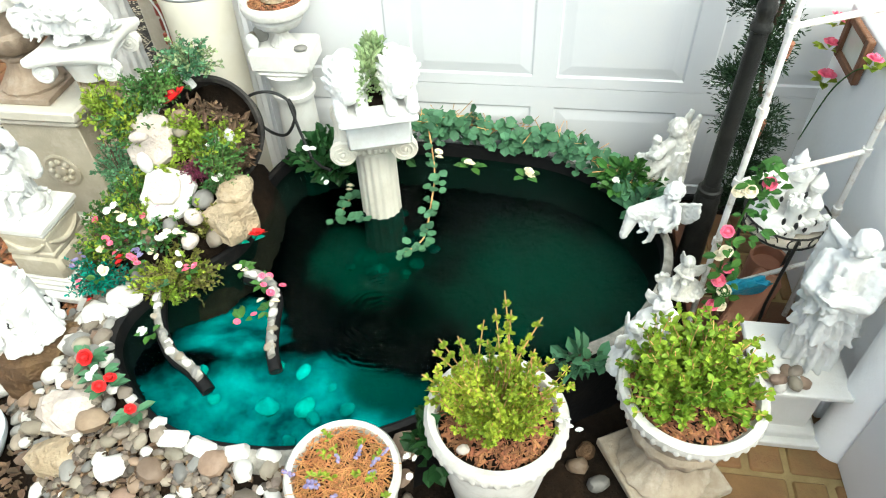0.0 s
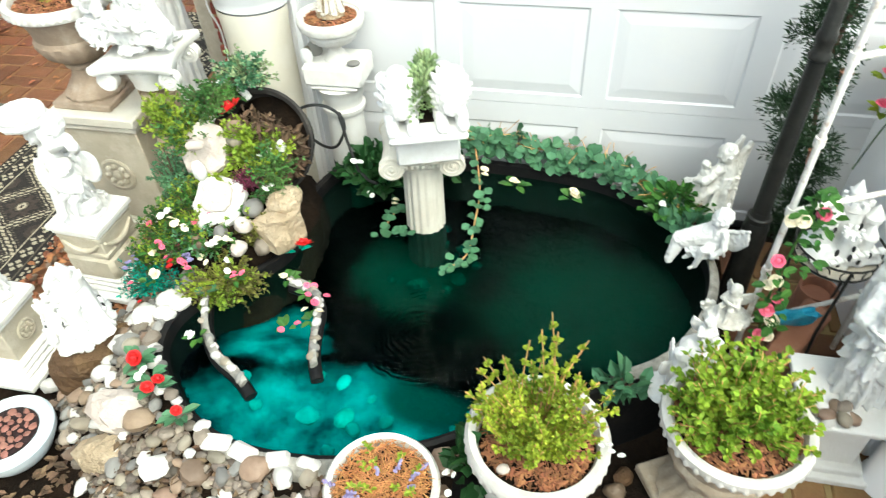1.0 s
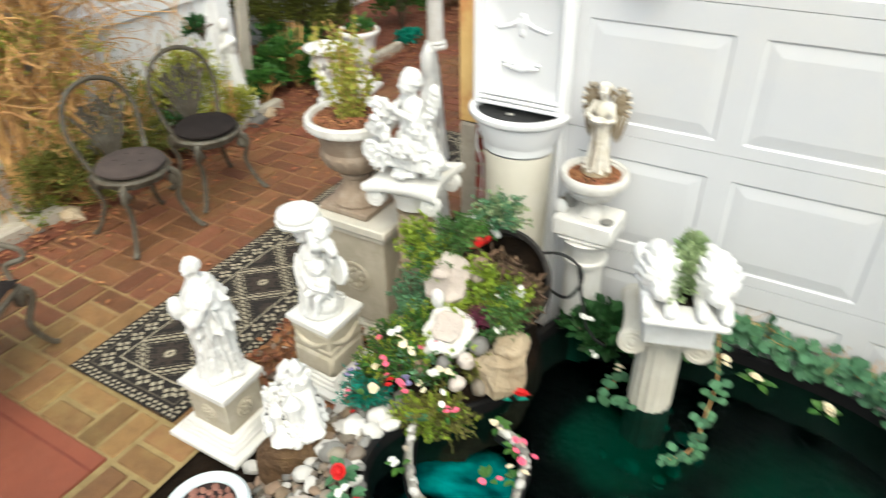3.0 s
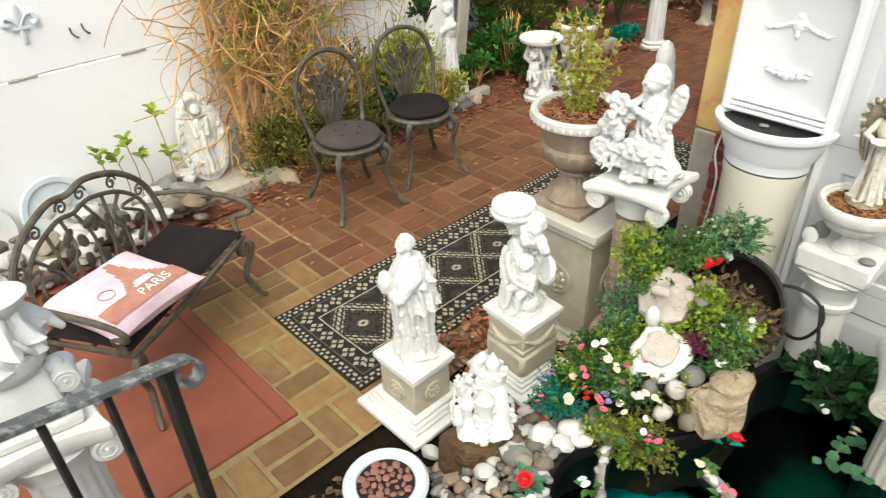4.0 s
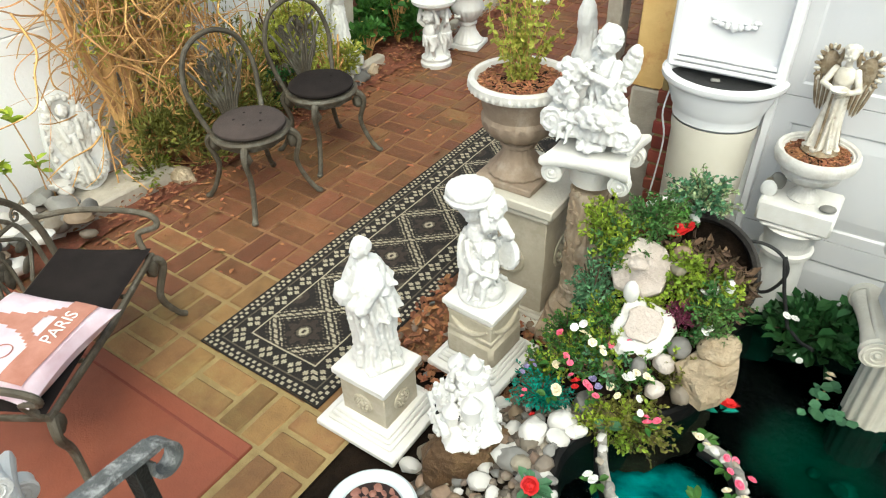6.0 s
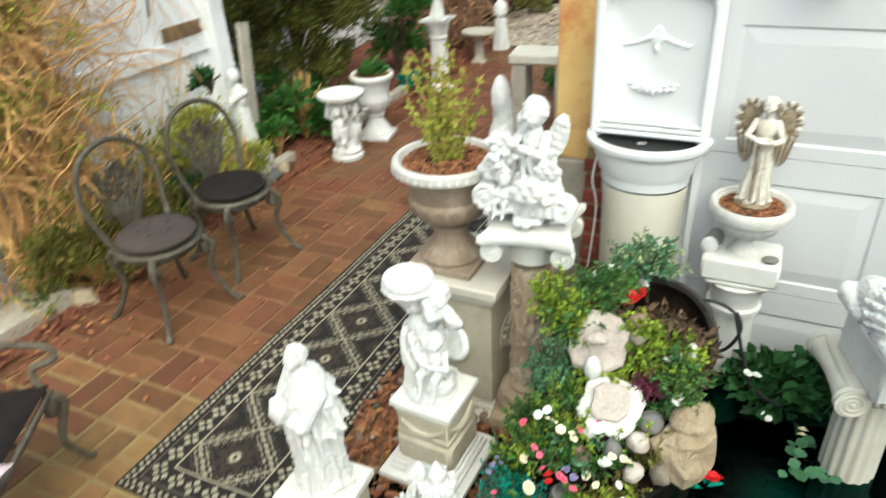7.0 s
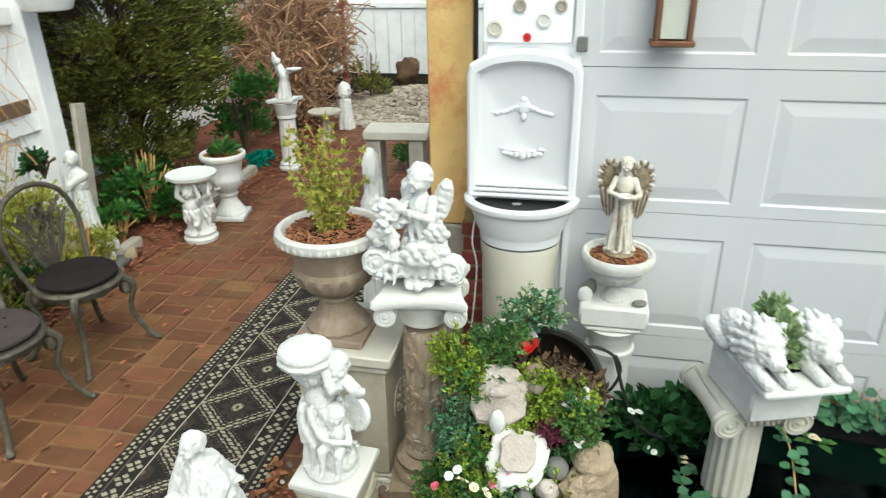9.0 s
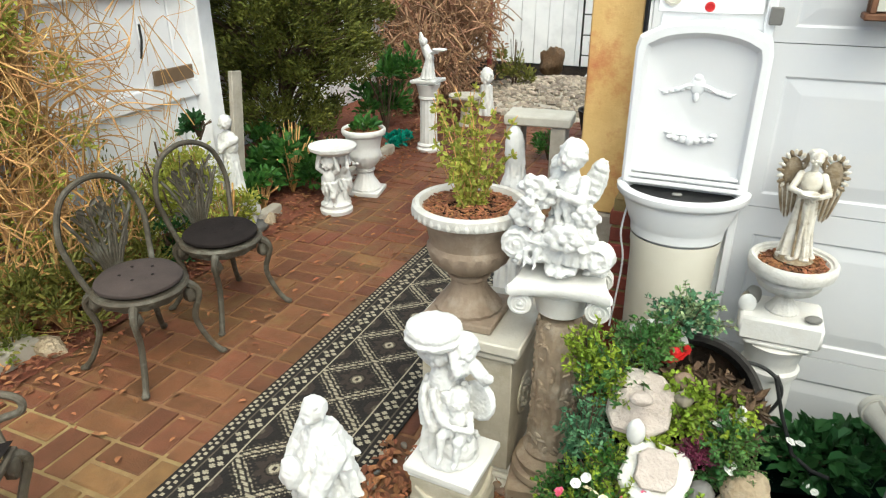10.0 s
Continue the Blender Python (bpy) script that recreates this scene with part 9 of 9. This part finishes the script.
    bush("green_undergrowth", (-5.05, 4.95, 0.0), (0.3, 0.4, 0.4), 500, 0.08, 0.055, G_LAUR, "broad-leaved green shrub below the juniper", 30, BARK)
    # big evergreen: trunk, limbs, clumps of scale leaves with gaps
    tree = thing("evergreen_tree", (-5.35, 5.45, 0), 0, "large bushy dark green juniper beside the path", "tree")
    part("trunk", Shape().tube(curve_pts([(0, 0, -0.03), (0.05, 0.02, 0.6), (0.0, 0.05, 1.5), (0.02, 0, 2.6)], 5), [0.07 - 0.003 * i for i in range(16)], 9), BARKD, tree)
    sh, limbs = Shape(), Shape()
    for k in range(360):
        d = rnd_dir(rng, -0.95, 1)
        r = rng.uniform(0.45, 1.0)
        c = Vector((d.x * 1.0 * r, d.y * 1.08 * r, 1.5 + d.z * 1.36 * r))
        if c.z > 2.0:
            c.x, c.y = c.x * 0.95, c.y * 0.95
        limbs.tube(curve_pts([(c.x * 0.3, c.y * 0.3, max(0.2, c.z - 0.3)), (c.x * 0.6, c.y * 0.6, c.z - 0.12), c], 3), [0.012, 0.01, 0.009, 0.007, 0.006, 0.005, 0.003], 5)
        out = Vector((d.x, d.y, 0.35)).normalized()
        for _ in range(190):
            p = c + rnd_dir(rng, -1, 1) * rng.uniform(0.01, 0.145)
            e = (out + rnd_dir(rng, -0.6, 1) * 0.8).normalized()
            s = rng.uniform(0.035, 0.065)
            sh.leaf(p, e, rnd_dir(rng, -1, 1), s, s * 0.36, 0.4)
    tagged(part("limb_tangle", limbs, BARKD, tree), kind="stuff")
    part("crown", sh, G_PINE, tree, smooth=False)
    # dry bushes further back
    for x, y, r, h, n, lab in ((-5.4, 9.2, 1.1, 2.3, 620, "large tangle of dry brown shrub"), (-5.0, 8.1, 0.6, 1.3, 330, "dry brown shrub beside the path"), (-6.0, 10.6, 1.2, 2.6, 420, "tall dry brown shrub at the garden's end")):
        ob = thing("dry_bush", (x, y, 0), 0, lab, "bush", "dry bushes")
        sh = Shape()
        for k in range(n):
            d = rnd_dir(rng, 0.1, 1)
            p = Vector((d.x * r * 0.4 * rng.random(), d.y * r * 0.4 * rng.random(), h * 0.5 * rng.random()))
            q = Vector((d.x * r * rng.uniform(0.5, 1), d.y * r * rng.uniform(0.5, 1), h * rng.uniform(0.3, 1) * (0.5 + d.z * 0.5)))
            e = q + Vector((rng.uniform(-0.3, 0.3), rng.uniform(-0.3, 0.3), rng.uniform(-0.4, 0.2)))
            sh.tube(curve_pts([p, (p + q) / 2 + Vector((0, 0, 0.1)), q, e], 3), rng.choice((0.005, 0.008, 0.012)), 4)
        for k in range(n * 3):
            d = rnd_dir(rng, 0, 1)
            p = Vector((d.x * r, d.y * r, h * d.z)) * rng.uniform(0.5, 1)
            sh.leaf(p, rnd_dir(rng, -1, 0.4), rnd_dir(rng, -1, 1), rng.uniform(0.05, 0.1), 0.03, 0.4)
        tagged(part("twig_tangle", sh, DRY, ob, smooth=False), kind="stuff")
    bush("sparse_shrub", (-4.35, 9.6, 0.0), (0.3, 0.3, 0.6), 420, 0.06, 0.03, G_OLIVE, "sparse green shrub before the far fence")
    # stone curb pieces of the bed
    for y0, y1, x in ((3.6, 4.28, -4.6), (5.2, 6.2, -4.55)):
        solid("curb_stone", Shape().box((0, 0, 0), (0.09, y1 - y0, 0.1), bev=0.012), CONCR, (x, (y0 + y1) / 2, 0.05), 3, "weathered concrete curb of the mulch bed", "curb", "bed curbs")
    for k in range(4):
        solid("rock", Shape().ball((0, 0, 0), (0.1, 0.08, 0.06), 16, 10, rough=0.35, seed=k + 30), (ROCKTAN, ROCKBR, STONEG, ROCKTAN)[k], (-4.55 - 0.06 * (k % 2), 2.1 + 0.35 * k if k < 2 else 3.5 + 0.2 * k, 0.03), 50 * k, "rough stone at the edge of the bed", "rock", "rocks")
    # dead leaves strewn on the bed and over the path's edge
    sh = Shape()
    for _ in range(2600):
        y = rng.uniform(1.4, 8.5)
        x = -4.55 + rng.gauss(0, 0.17) if rng.random() < 0.85 else rng.uniform(-4.5, -3.3)
        s = rng.uniform(0.012, 0.04)
        sh.leaf((x, y, 0.006 + (rng.uniform(0.01, 0.05) if x < -4.42 else 0)), rnd_dir(rng, -0.1, 0.25), (0, 0, 1), s * 1.5, s * 0.8, 0.25)
    solid("fallen_leaves", sh, CHIPS, label="fallen brown leaves along the bed and path", category="fallen leaves", kind="stuff", smooth=False)
    # bird bath held by cherubs
    ob = solid("bird_bath", Shape().lathe([(0.13, 0), (0.135, 0.03), (0.12, 0.05), (0.125, 0.075), (0.1, 0.09), (0.07, 0.12), (0.05, 0.2), (0.045, 0.4), (0.06, 0.46)], 32)
                .lathe([(0.05, 0.46), (0.12, 0.49), (0.185, 0.53), (0.19, 0.555), (0.175, 0.558), (0.12, 0.535), (0.01, 0.525)], 40), STATUE, (-4.22, 4.53, 0), 0, "white cherub bird bath on the brick path", "bird bath")
    sh = Shape()
    for k in range(3):
        a = 0.6 + k * 2.094
        child(sh, (0.08 * math.cos(a), 0.08 * math.sin(a), 0.08), 0.42, math.degrees(a), "up", False, seed=60 + k)
    sculpt(part("cherubs", sh, STATUE, ob), 0.007, 2, 0.006, 0.03)
    # far urn with a seedling
    ob = thing("garden_urn", (-4.22, 5.03, 0), 12, "white moulded urn with a low green plant beside the path", "urn")
    urn(ob, 0, 0.19, 0.58, STATUE, PEDW, CHIPS, "plain", True, 0.72)
    sh = Shape()
    rosettes(sh, rng, (0, 0, 0.27), (0.12, 0.12, 0.08), 14, 0.035)
    part("garland_relief", sh, STATUE, ob)
    part("plant", foliage(Shape(), rng, (0, 0, 0.58), (0.1, 0.1, 0.1), 60, 0.07, 0.045, 0.6), G_LAUR, ob, smooth=False)
    # far column with a flying figure
    ob = thing("far_column", (-4.26, 6.45, 0), 0, "white round column with a leafy capital beside the path", "column")
    sh = Shape()
    sh.lathe([(0.125, 0), (0.13, 0.03), (0.115, 0.05), (0.12, 0.07), (0.1, 0.09)], 30)
    part("base", sh, STATUE, ob)
    sh = Shape()
    fluted(sh, 0.08, 0.55, 0.095, 0.085, 14, 56)
    part("shaft", sh, STATUE, ob)
    sh = Shape().lathe([(0.09, 0.54), (0.1, 0.55), (0.1, 0.57), (0.095, 0.58), (0.12, 0.68), (0.13, 0.7)], 30)
    rosettes(sh, rng, (0, 0, 0.6), (0.09, 0.09, 0.07), 12, 0.03)
    part("capital", sh, STATUE, ob)
    sh = Shape()
    concave_slab(sh, 0.71, 0.035, 0.29)
    part("abacus", sh, STATUE, ob)
    sh = Shape()
    robe(sh, (0, 0, 0), 0.2, 0.08, 0.04, 8, 0.15, (0.02, 0), 3)
    sh.limb((0.02, 0, 0.2), (-0.02, 0, 0.3), 0.05, 0.04)
    head(sh, (-0.03, -0.02, 0.36), 0.035)
    wing(sh, (-0.02, 0.02, 0.28), (-0.09, 0.03, 0.43), 0.12, 5, 0.018)
    sh.limb((0.03, 0, 0.25), (0.12, -0.02, 0.27), 0.022, 0.018)
    sh.lathe([(0.02, 0.27), (0.07, 0.285), (0.08, 0.3), (0.04, 0.295)], 18, (0.14, -0.02, 0))
    sculpt(solid("statue", sh, STATUE, (-4.26, 6.45, 0.75), 0, "white winged figure statue with a dish on the far column", "statue", "garden statues"), 0.007, 2, 0.008, 0.03)
    # statue in the greenery by the fence, on blocks
    ob = thing("block_stack", (-4.66, 3.86, 0.01), 15, "stack of white stone blocks by the fence", "blocks")
    for k in range(3):
        part("block", Shape().box((0.02 * k, 0.01 * k, 0.04 + 0.07 * k), (0.22, 0.16, 0.066), 0.3 * k, 0.008), STATUE, ob)
    sh = Shape()
    robe(sh, (0, 0, 0), 0.42, 0.09, 0.05, 10, 0.15, seed=5)
    sh.ball((0, 0, 0.46), (0.075, 0.06, 0.1))
    head(sh, (0, -0.01, 0.62), 0.055, False)
    sh.limb((-0.07, 0, 0.5), (0.0, -0.08, 0.42), 0.03, 0.022)
    sh.limb((0.07, 0, 0.5), (0.0, -0.08, 0.44), 0.03, 0.022)
    sculpt(solid("statue", sh, STATUE, (-4.68, 3.88, 0.225), -10, "white standing figure statue half hidden by shrubs", "statue", "garden statues"), 0.007, 2, 0.01, 0.03)
    # statue behind the big urn
    sh = Shape()
    robe(sh, (0, 0, 0), 0.6, 0.15, 0.08, 11, 0.15, seed=15)
    sh.ball((0, 0, 0.66), (0.11, 0.08, 0.12))
    sh.ball((0, 0, 0.86), (0.065, 0.07, 0.085))
    robe(sh, (0, 0.02, 0.4), 0.45, 0.12, 0.06, 9, 0.12, seed=16)
    sculpt(solid("statue", sh, STATUE, (-2.3, 3.15, 0.0), -20, "pale hooded figure statue standing behind the big urn", "statue", "garden statues"), 0.008, 2, 0.012, 0.04).scale = (0.72, 0.72, 1.29)
    # far bench of stone, gravel heap and ornaments
    ob = thing("stone_bench", (-2.98, 5.4, 0), 6, "pale stone bench in the back garden", "bench")
    part("seat", Shape().box((0.19, 0, 0.71), (0.54, 0.32, 0.08), bev=0.012), PED, ob)
    for x in (0.0, 0.36):
        part("leg", Shape().box((x, 0, 0.33), (0.12, 0.28, 0.68), bev=0.012), CONCR, ob)
    sh = Shape()
    for k in range(1500):
        a, d = rng.uniform(0, 6.28), math.sqrt(rng.random())
        x, y = 1.3 * d * math.cos(a), 1.4 * d * math.sin(a)
        z = 0.16 * (1 - d * d) + rng.uniform(0, 0.03)
        s = rng.uniform(0.03, 0.07)
        sh.ball((x, y, z), (s, s * 0.8, s * 0.6), 6, 4, rough=0.3, seed=k)
    solid("gravel_heap", sh, GRAVEL, (-3.6, 9.6, 0), 0, "heap of pale gravel in the back garden", "gravel", kind="stuff")
    solid("gravel_bed", Shape().ball((0, 0, 0), (1.35, 1.45, 0.16), 30, 10, rough=0.05), CONCR, (-3.6, 9.6, -0.02), 0, "earth under the pale gravel heap", "mound")
    sh = Shape()
    robe(sh, (0, 0, 0), 0.3, 0.1, 0.07, 8, 0.15, seed=2)
    head(sh, (0, 0, 0.38), 0.085, True, 3)
    sculpt(solid("statue", sh, STATUE, (-4.25, 8.2, 0.0), 0, "small white garden statue before the dry shrub", "statue", "garden statues"), 0.009, 2, 0.01, 0.04).scale = (1, 1, 1.25)
    ob = solid("far_bird_bath", Shape().lathe([(0.1, 0), (0.06, 0.05), (0.05, 0.26), (0.1, 0.3), (0.2, 0.34), (0.2, 0.36), (0.1, 0.34), (0.01, 0.335)], 26), CONCR, (-4.3, 7.6, 0), 0, "low concrete bird bath in the back garden", "bird bath")
    sh = Shape()
    robe(sh, (0, 0, 0.55), 0.45, 0.13, 0.07, 9, 0.15, seed=4)
    head(sh, (0, 0, 1.08), 0.08, True, 4)
    sh.box((0, 0, 0.3), (0.32, 0.32, 0.5), bev=0.02).box((0, 0, 0.56), (0.38, 0.38, 0.06), bev=0.01).box((0, 0, 0.04), (0.4, 0.4, 0.08), bev=0.01)
    sculpt(solid("statue", sh, STATUE, (-3.35, 10.9, 0.05), 0, "white statue on a pedestal near the far fence", "statue", "garden statues"), 0.012, 2, 0.01, 0.04)
    solid("dark_tub", Shape().lathe([(0.15, 0), (0.22, 0.3), (0.23, 0.32), (0.2, 0.32), (0.19, 0.24), (0.01, 0.22)], 26), TUB, (-2.72, 7.6, 0), 0, "dark round tub beside the stone bench", "tub")
    bush("small_shrub", (-3.0, 6.6, 0.0), (0.16, 0.16, 0.22), 160, 0.07, 0.03, G_LAUR, "small green plant by the stone bench")
    solid("brown_rock", Shape().ball((0, 0, 0.12), (0.2, 0.16, 0.25), 18, 12, rough=0.4, seed=3), ROCKBR, (-4.2, 11.2, 0.1), 0, "dark brown rock by the far fence", "rock", "rocks")
    gate = thing("trellis_gate", (-3.75, 11.9, 0), 0, "narrow dark metal trellis before the far fence", "trellis")
    for x in (-0.14, 0.14):
        part("upright", Shape().box((x, 0, 1.2), (0.03, 0.03, 2.4), bev=0.004), IRON, gate)
    for k in range(7):
        part("crossbar", Shape().box((0, 0, 0.25 + 0.33 * k), (0.28, 0.02, 0.02), bev=0.003), IRON, gate)
    solid("red_post", Shape().box((0, 0, 1.3), (0.06, 0.06, 2.6), bev=0.006), REDBRICK, (-5.0, 10.4, 0), 0, "thin red-painted post by the dry shrub", "post")
    # relief plaque, rocks and leaves against the wall
    pl = thing("relief_plaque", (-4.76, 1.68, 0.1), 78, "white moulded relief plaque of a winged figure leaning on the wall", "plaque")
    def oval(w, h, t, n=40):
        ring = [(w * math.cos(a) * (1 - 0.12 * math.sin(a)), h * math.sin(a)) for a in [2 * math.pi * k / n for k in range(n)]]
        vs = [(x * k, y, z * k + h) for k, y in ((1, 0.02), (1, -t), (0.9, -t - 0.006), (0.84, -t + 0.004)) for x, z in ring]
        fs = [(j * n + i, j * n + (i + 1) % n, (j + 1) * n + (i + 1) % n, (j + 1) * n + i) for j in range(3) for i in range(n)]
        return vs, fs + [tuple(range(n - 1, -1, -1)), tuple(3 * n + i for i in range(n))]
    vs, fs = oval(0.16, 0.31, 0.02)
    part("plate", Shape().add(vs, fs), STATUE, pl)
    sh = Shape()
    robe(sh, (0, -0.02, 0.06), 0.3, 0.06, 0.04, 8, 0.2, seed=8)
    sh.ball((0, -0.03, 0.4), (0.05, 0.03, 0.06))
    head(sh, (0, -0.04, 0.5), 0.036)
    for x in (-1, 1):
        wing(sh, (x * 0.03, -0.02, 0.44), (x * 0.1, -0.015, 0.54), 0.24, 5, 0.014)
        sh.limb((x * 0.05, -0.03, 0.43), (x * 0.04, -0.06, 0.33), 0.018, 0.014)
    rosettes(sh, rng, (0, -0.03, 0.05), (0.08, 0.012, 0.1), 8, 0.026)
    for k in range(26):
        a = k * 0.2417
        sh.ball((0.135 * math.cos(a) * (1 - 0.12 * math.sin(a)), -0.026, 0.31 + 0.27 * math.sin(a)), (0.018, 0.012, 0.022), 7, 5)
    sculpt(part("relief", sh, STATUE2, pl), 0.006, 1, 0.008, 0.025)
    pl.matrix_world = pose(-4.78, 1.66, 0.1, 0, 0, 78) @ pose(0, 0, 0, -9, 0, 0)
    solid("ledge", Shape().box((0, 0, 0), (0.3, 0.75, 0.11), bev=0.015), CONCR, (-4.72, 1.72, 0.05), -4, "weathered stone ledge under the plaque", "ledge")
    seat = thing("stone_pile", label="pile of pale and reddish stones along the white wall", category="stones", kind="structure")
    scatter_stones(seat, [(rng.uniform(-4.95, -4.4), rng.uniform(0.1, 1.5), rng.uniform(0.03, 0.2), rng.uniform(0.05, 0.1)) for _ in range(90)], rng, (3, 4, 2, 2))
    pl = thing("round_plaque", (-4.93, 0.69, 0.02), 8, "round grey-blue plaque with pale figures leaning on the wall", "plaque")
    M = rot("Y", 80)
    part("plate", Shape().lathe([(0.2, 0), (0.21, 0.012), (0.2, 0.028), (0.17, 0.028), (0.16, 0.012), (0.01, 0.012)], 40, (0, 0, 0.2), M=M), PALEBLUE, pl)
    sh = Shape()
    for y, z, a, b in ((-0.05, 0.02, 0.05, 0.07), (0.03, -0.05, 0.06, 0.05), (-0.08, -0.07, 0.04, 0.05), (0.07, 0.05, 0.03, 0.06)):
        sh.ball((0.018, y, 0.2 + z), (0.012, a, b), 12, 8, rough=0.4, seed=y * 30)
    part("relief", sh, PEDW, pl, "pale moulded figures")
    solid("white_plate", Shape().lathe([(0.18, 0), (0.19, 0.012), (0.18, 0.026), (0.15, 0.02), (0.01, 0.016)], 40, M=rot("Y", 78)), STATUE, (-4.93, 0.27, 0.2), 4, "round white plate leaning on the garden wall", "plate")
    fl = thing("fleur_ornament", (-5.015, 0.884, 1.295), 90, "blue-grey metal fleur ornament hung on the white wall", "wall decoration")
    sh = Shape().ball((0, 0, 0.05), (0.026, 0.008, 0.06), 12, 8).ball((0, 0, -0.07), (0.016, 0.007, 0.05), 10, 7).box((0, 0, -0.025), (0.09, 0.016, 0.018), bev=0.004)
    for sx in (-1, 1):
        sh.tube(curve_pts([(0, 0, -0.02), (sx * 0.035, 0, 0.03), (sx * 0.07, 0, 0.045), (sx * 0.085, 0, 0.01), (sx * 0.06, 0, -0.005)], 5), [0.01 + 0.0006 * k for k in range(21)], 8, flat=0.6)
    part("fleur", sh, PALEBLUE, fl)
    for y, z in ((1.13, 1.19), (1.2, 1.2)):
        solid("wall_hook", Shape().tube(curve_pts([(0, 0, 0.03), (0.02, 0.0, 0.0), (0.025, 0.02, -0.025), (0.005, 0.03, -0.03)], 4), 0.006, 6), IRONG, (-5.015, y, z), 0, "small bent metal hook on the white wall", "hook", "wall hooks")
    for k, (y, z) in enumerate(((1.0, 0.48), (1.18, 0.51), (1.43, 0.34), (1.4, 0.64), (1.25, 0.4), (1.1, 0.42))):
        ob = thing("wall_sprout", (-4.82, y, 0.05), 0, "thin stem with bright green leaves before the white wall", "plant", "wall sprouts")
        part("stem", Shape().tube(curve_pts([(0, 0, 0), (0.01, 0.02, z * 0.5), (0.0, 0.0, z - 0.05)], 4), 0.004, 5), BARK, ob)
        sh = Shape()
        for q in range(9):
            sh.leaf((0, 0, z - 0.06 + 0.008 * q), rnd_dir(rng, -0.2, 0.8), (0, 0, 1), 0.075, 0.05, 0.15)
        part("leaves", sh, G_LIME, ob, smooth=False)


build_garden()

# ---------------------------------------------------------------- pavers, last
def build_paving():
    """Basket-weave brick paving: pairs of bricks, turned by a quarter from square to square."""
    rng = random.Random(21)
    pave = thing("paving", label="worn red-brown brick paving with mossy joints", category="paving", kind="structure")
    U = 0.27
    clean = Shape().box((0, 0, 0), (0.25, 0.116, 0.05), bev=0.004).mesh("brick", BRICKP)
    mossy = Shape().box((0, 0, 0), (0.246, 0.112, 0.05), bev=0.007).mesh("brick", BRICKM)
    near, far = [], []
    x0, y0 = -4.46, -0.98
    for j in range(37):
        for i in range(21):
            cx, cy = x0 + (i + 0.5) * U, y0 + (j + 0.5) * U
            if -2.2 < cx < 0.5 and cy > 0.35 or cx < 0.8 and cx > -2.2 and cy > 1.3 or cx > -2.2 and cy > 2.5:
                continue
            if cx < -2.62 and cy < 0.9 and cx > -5.0:
                continue
            for s in (-1, 1):
                turn = (i + j) % 2
                x = cx + (s * U / 4 if turn else 0)
                y = cy + (0 if turn else s * U / 4)
                hidden = -3.2 < x < -2.62 and 1.32 < y < 4.4
                row = (x + rng.uniform(-0.003, 0.003), y + rng.uniform(-0.003, 0.003), rng.uniform(-0.002, 0.002), 90 * turn + rng.uniform(-0.6, 0.6))
                if hidden:
                    continue
                (near if -4.4 < x < -2.0 and 0.4 < y < 3.9 or (x > 0.5 and y > 0.9) else far).append(row)
    for x, y, z, a in near[:300]:
        damp = x > -3.6 and y + rng.uniform(-0.25, 0.25) < 1.55 or y + rng.uniform(-0.2, 0.2) < 1.15
        ob = part("brick", mossy if damp else clean, None, pave)
        ob.matrix_basis = pose(x, y, -0.025 + z, rng.uniform(-0.5, 0.5), rng.uniform(-0.5, 0.5), a + (rng.uniform(-1.2, 1.2) if damp else 0))
    sh = Shape()
    for x, y, z, a in near[300:] + far:
        sh.box((x, y, -0.025 + z), (0.25, 0.116, 0.05), radians(a), 0.004)
    tagged(part("bricks", sh, BRICKP_I, pave, "further pavers of the same brick"), kind="stuff")


build_paving()
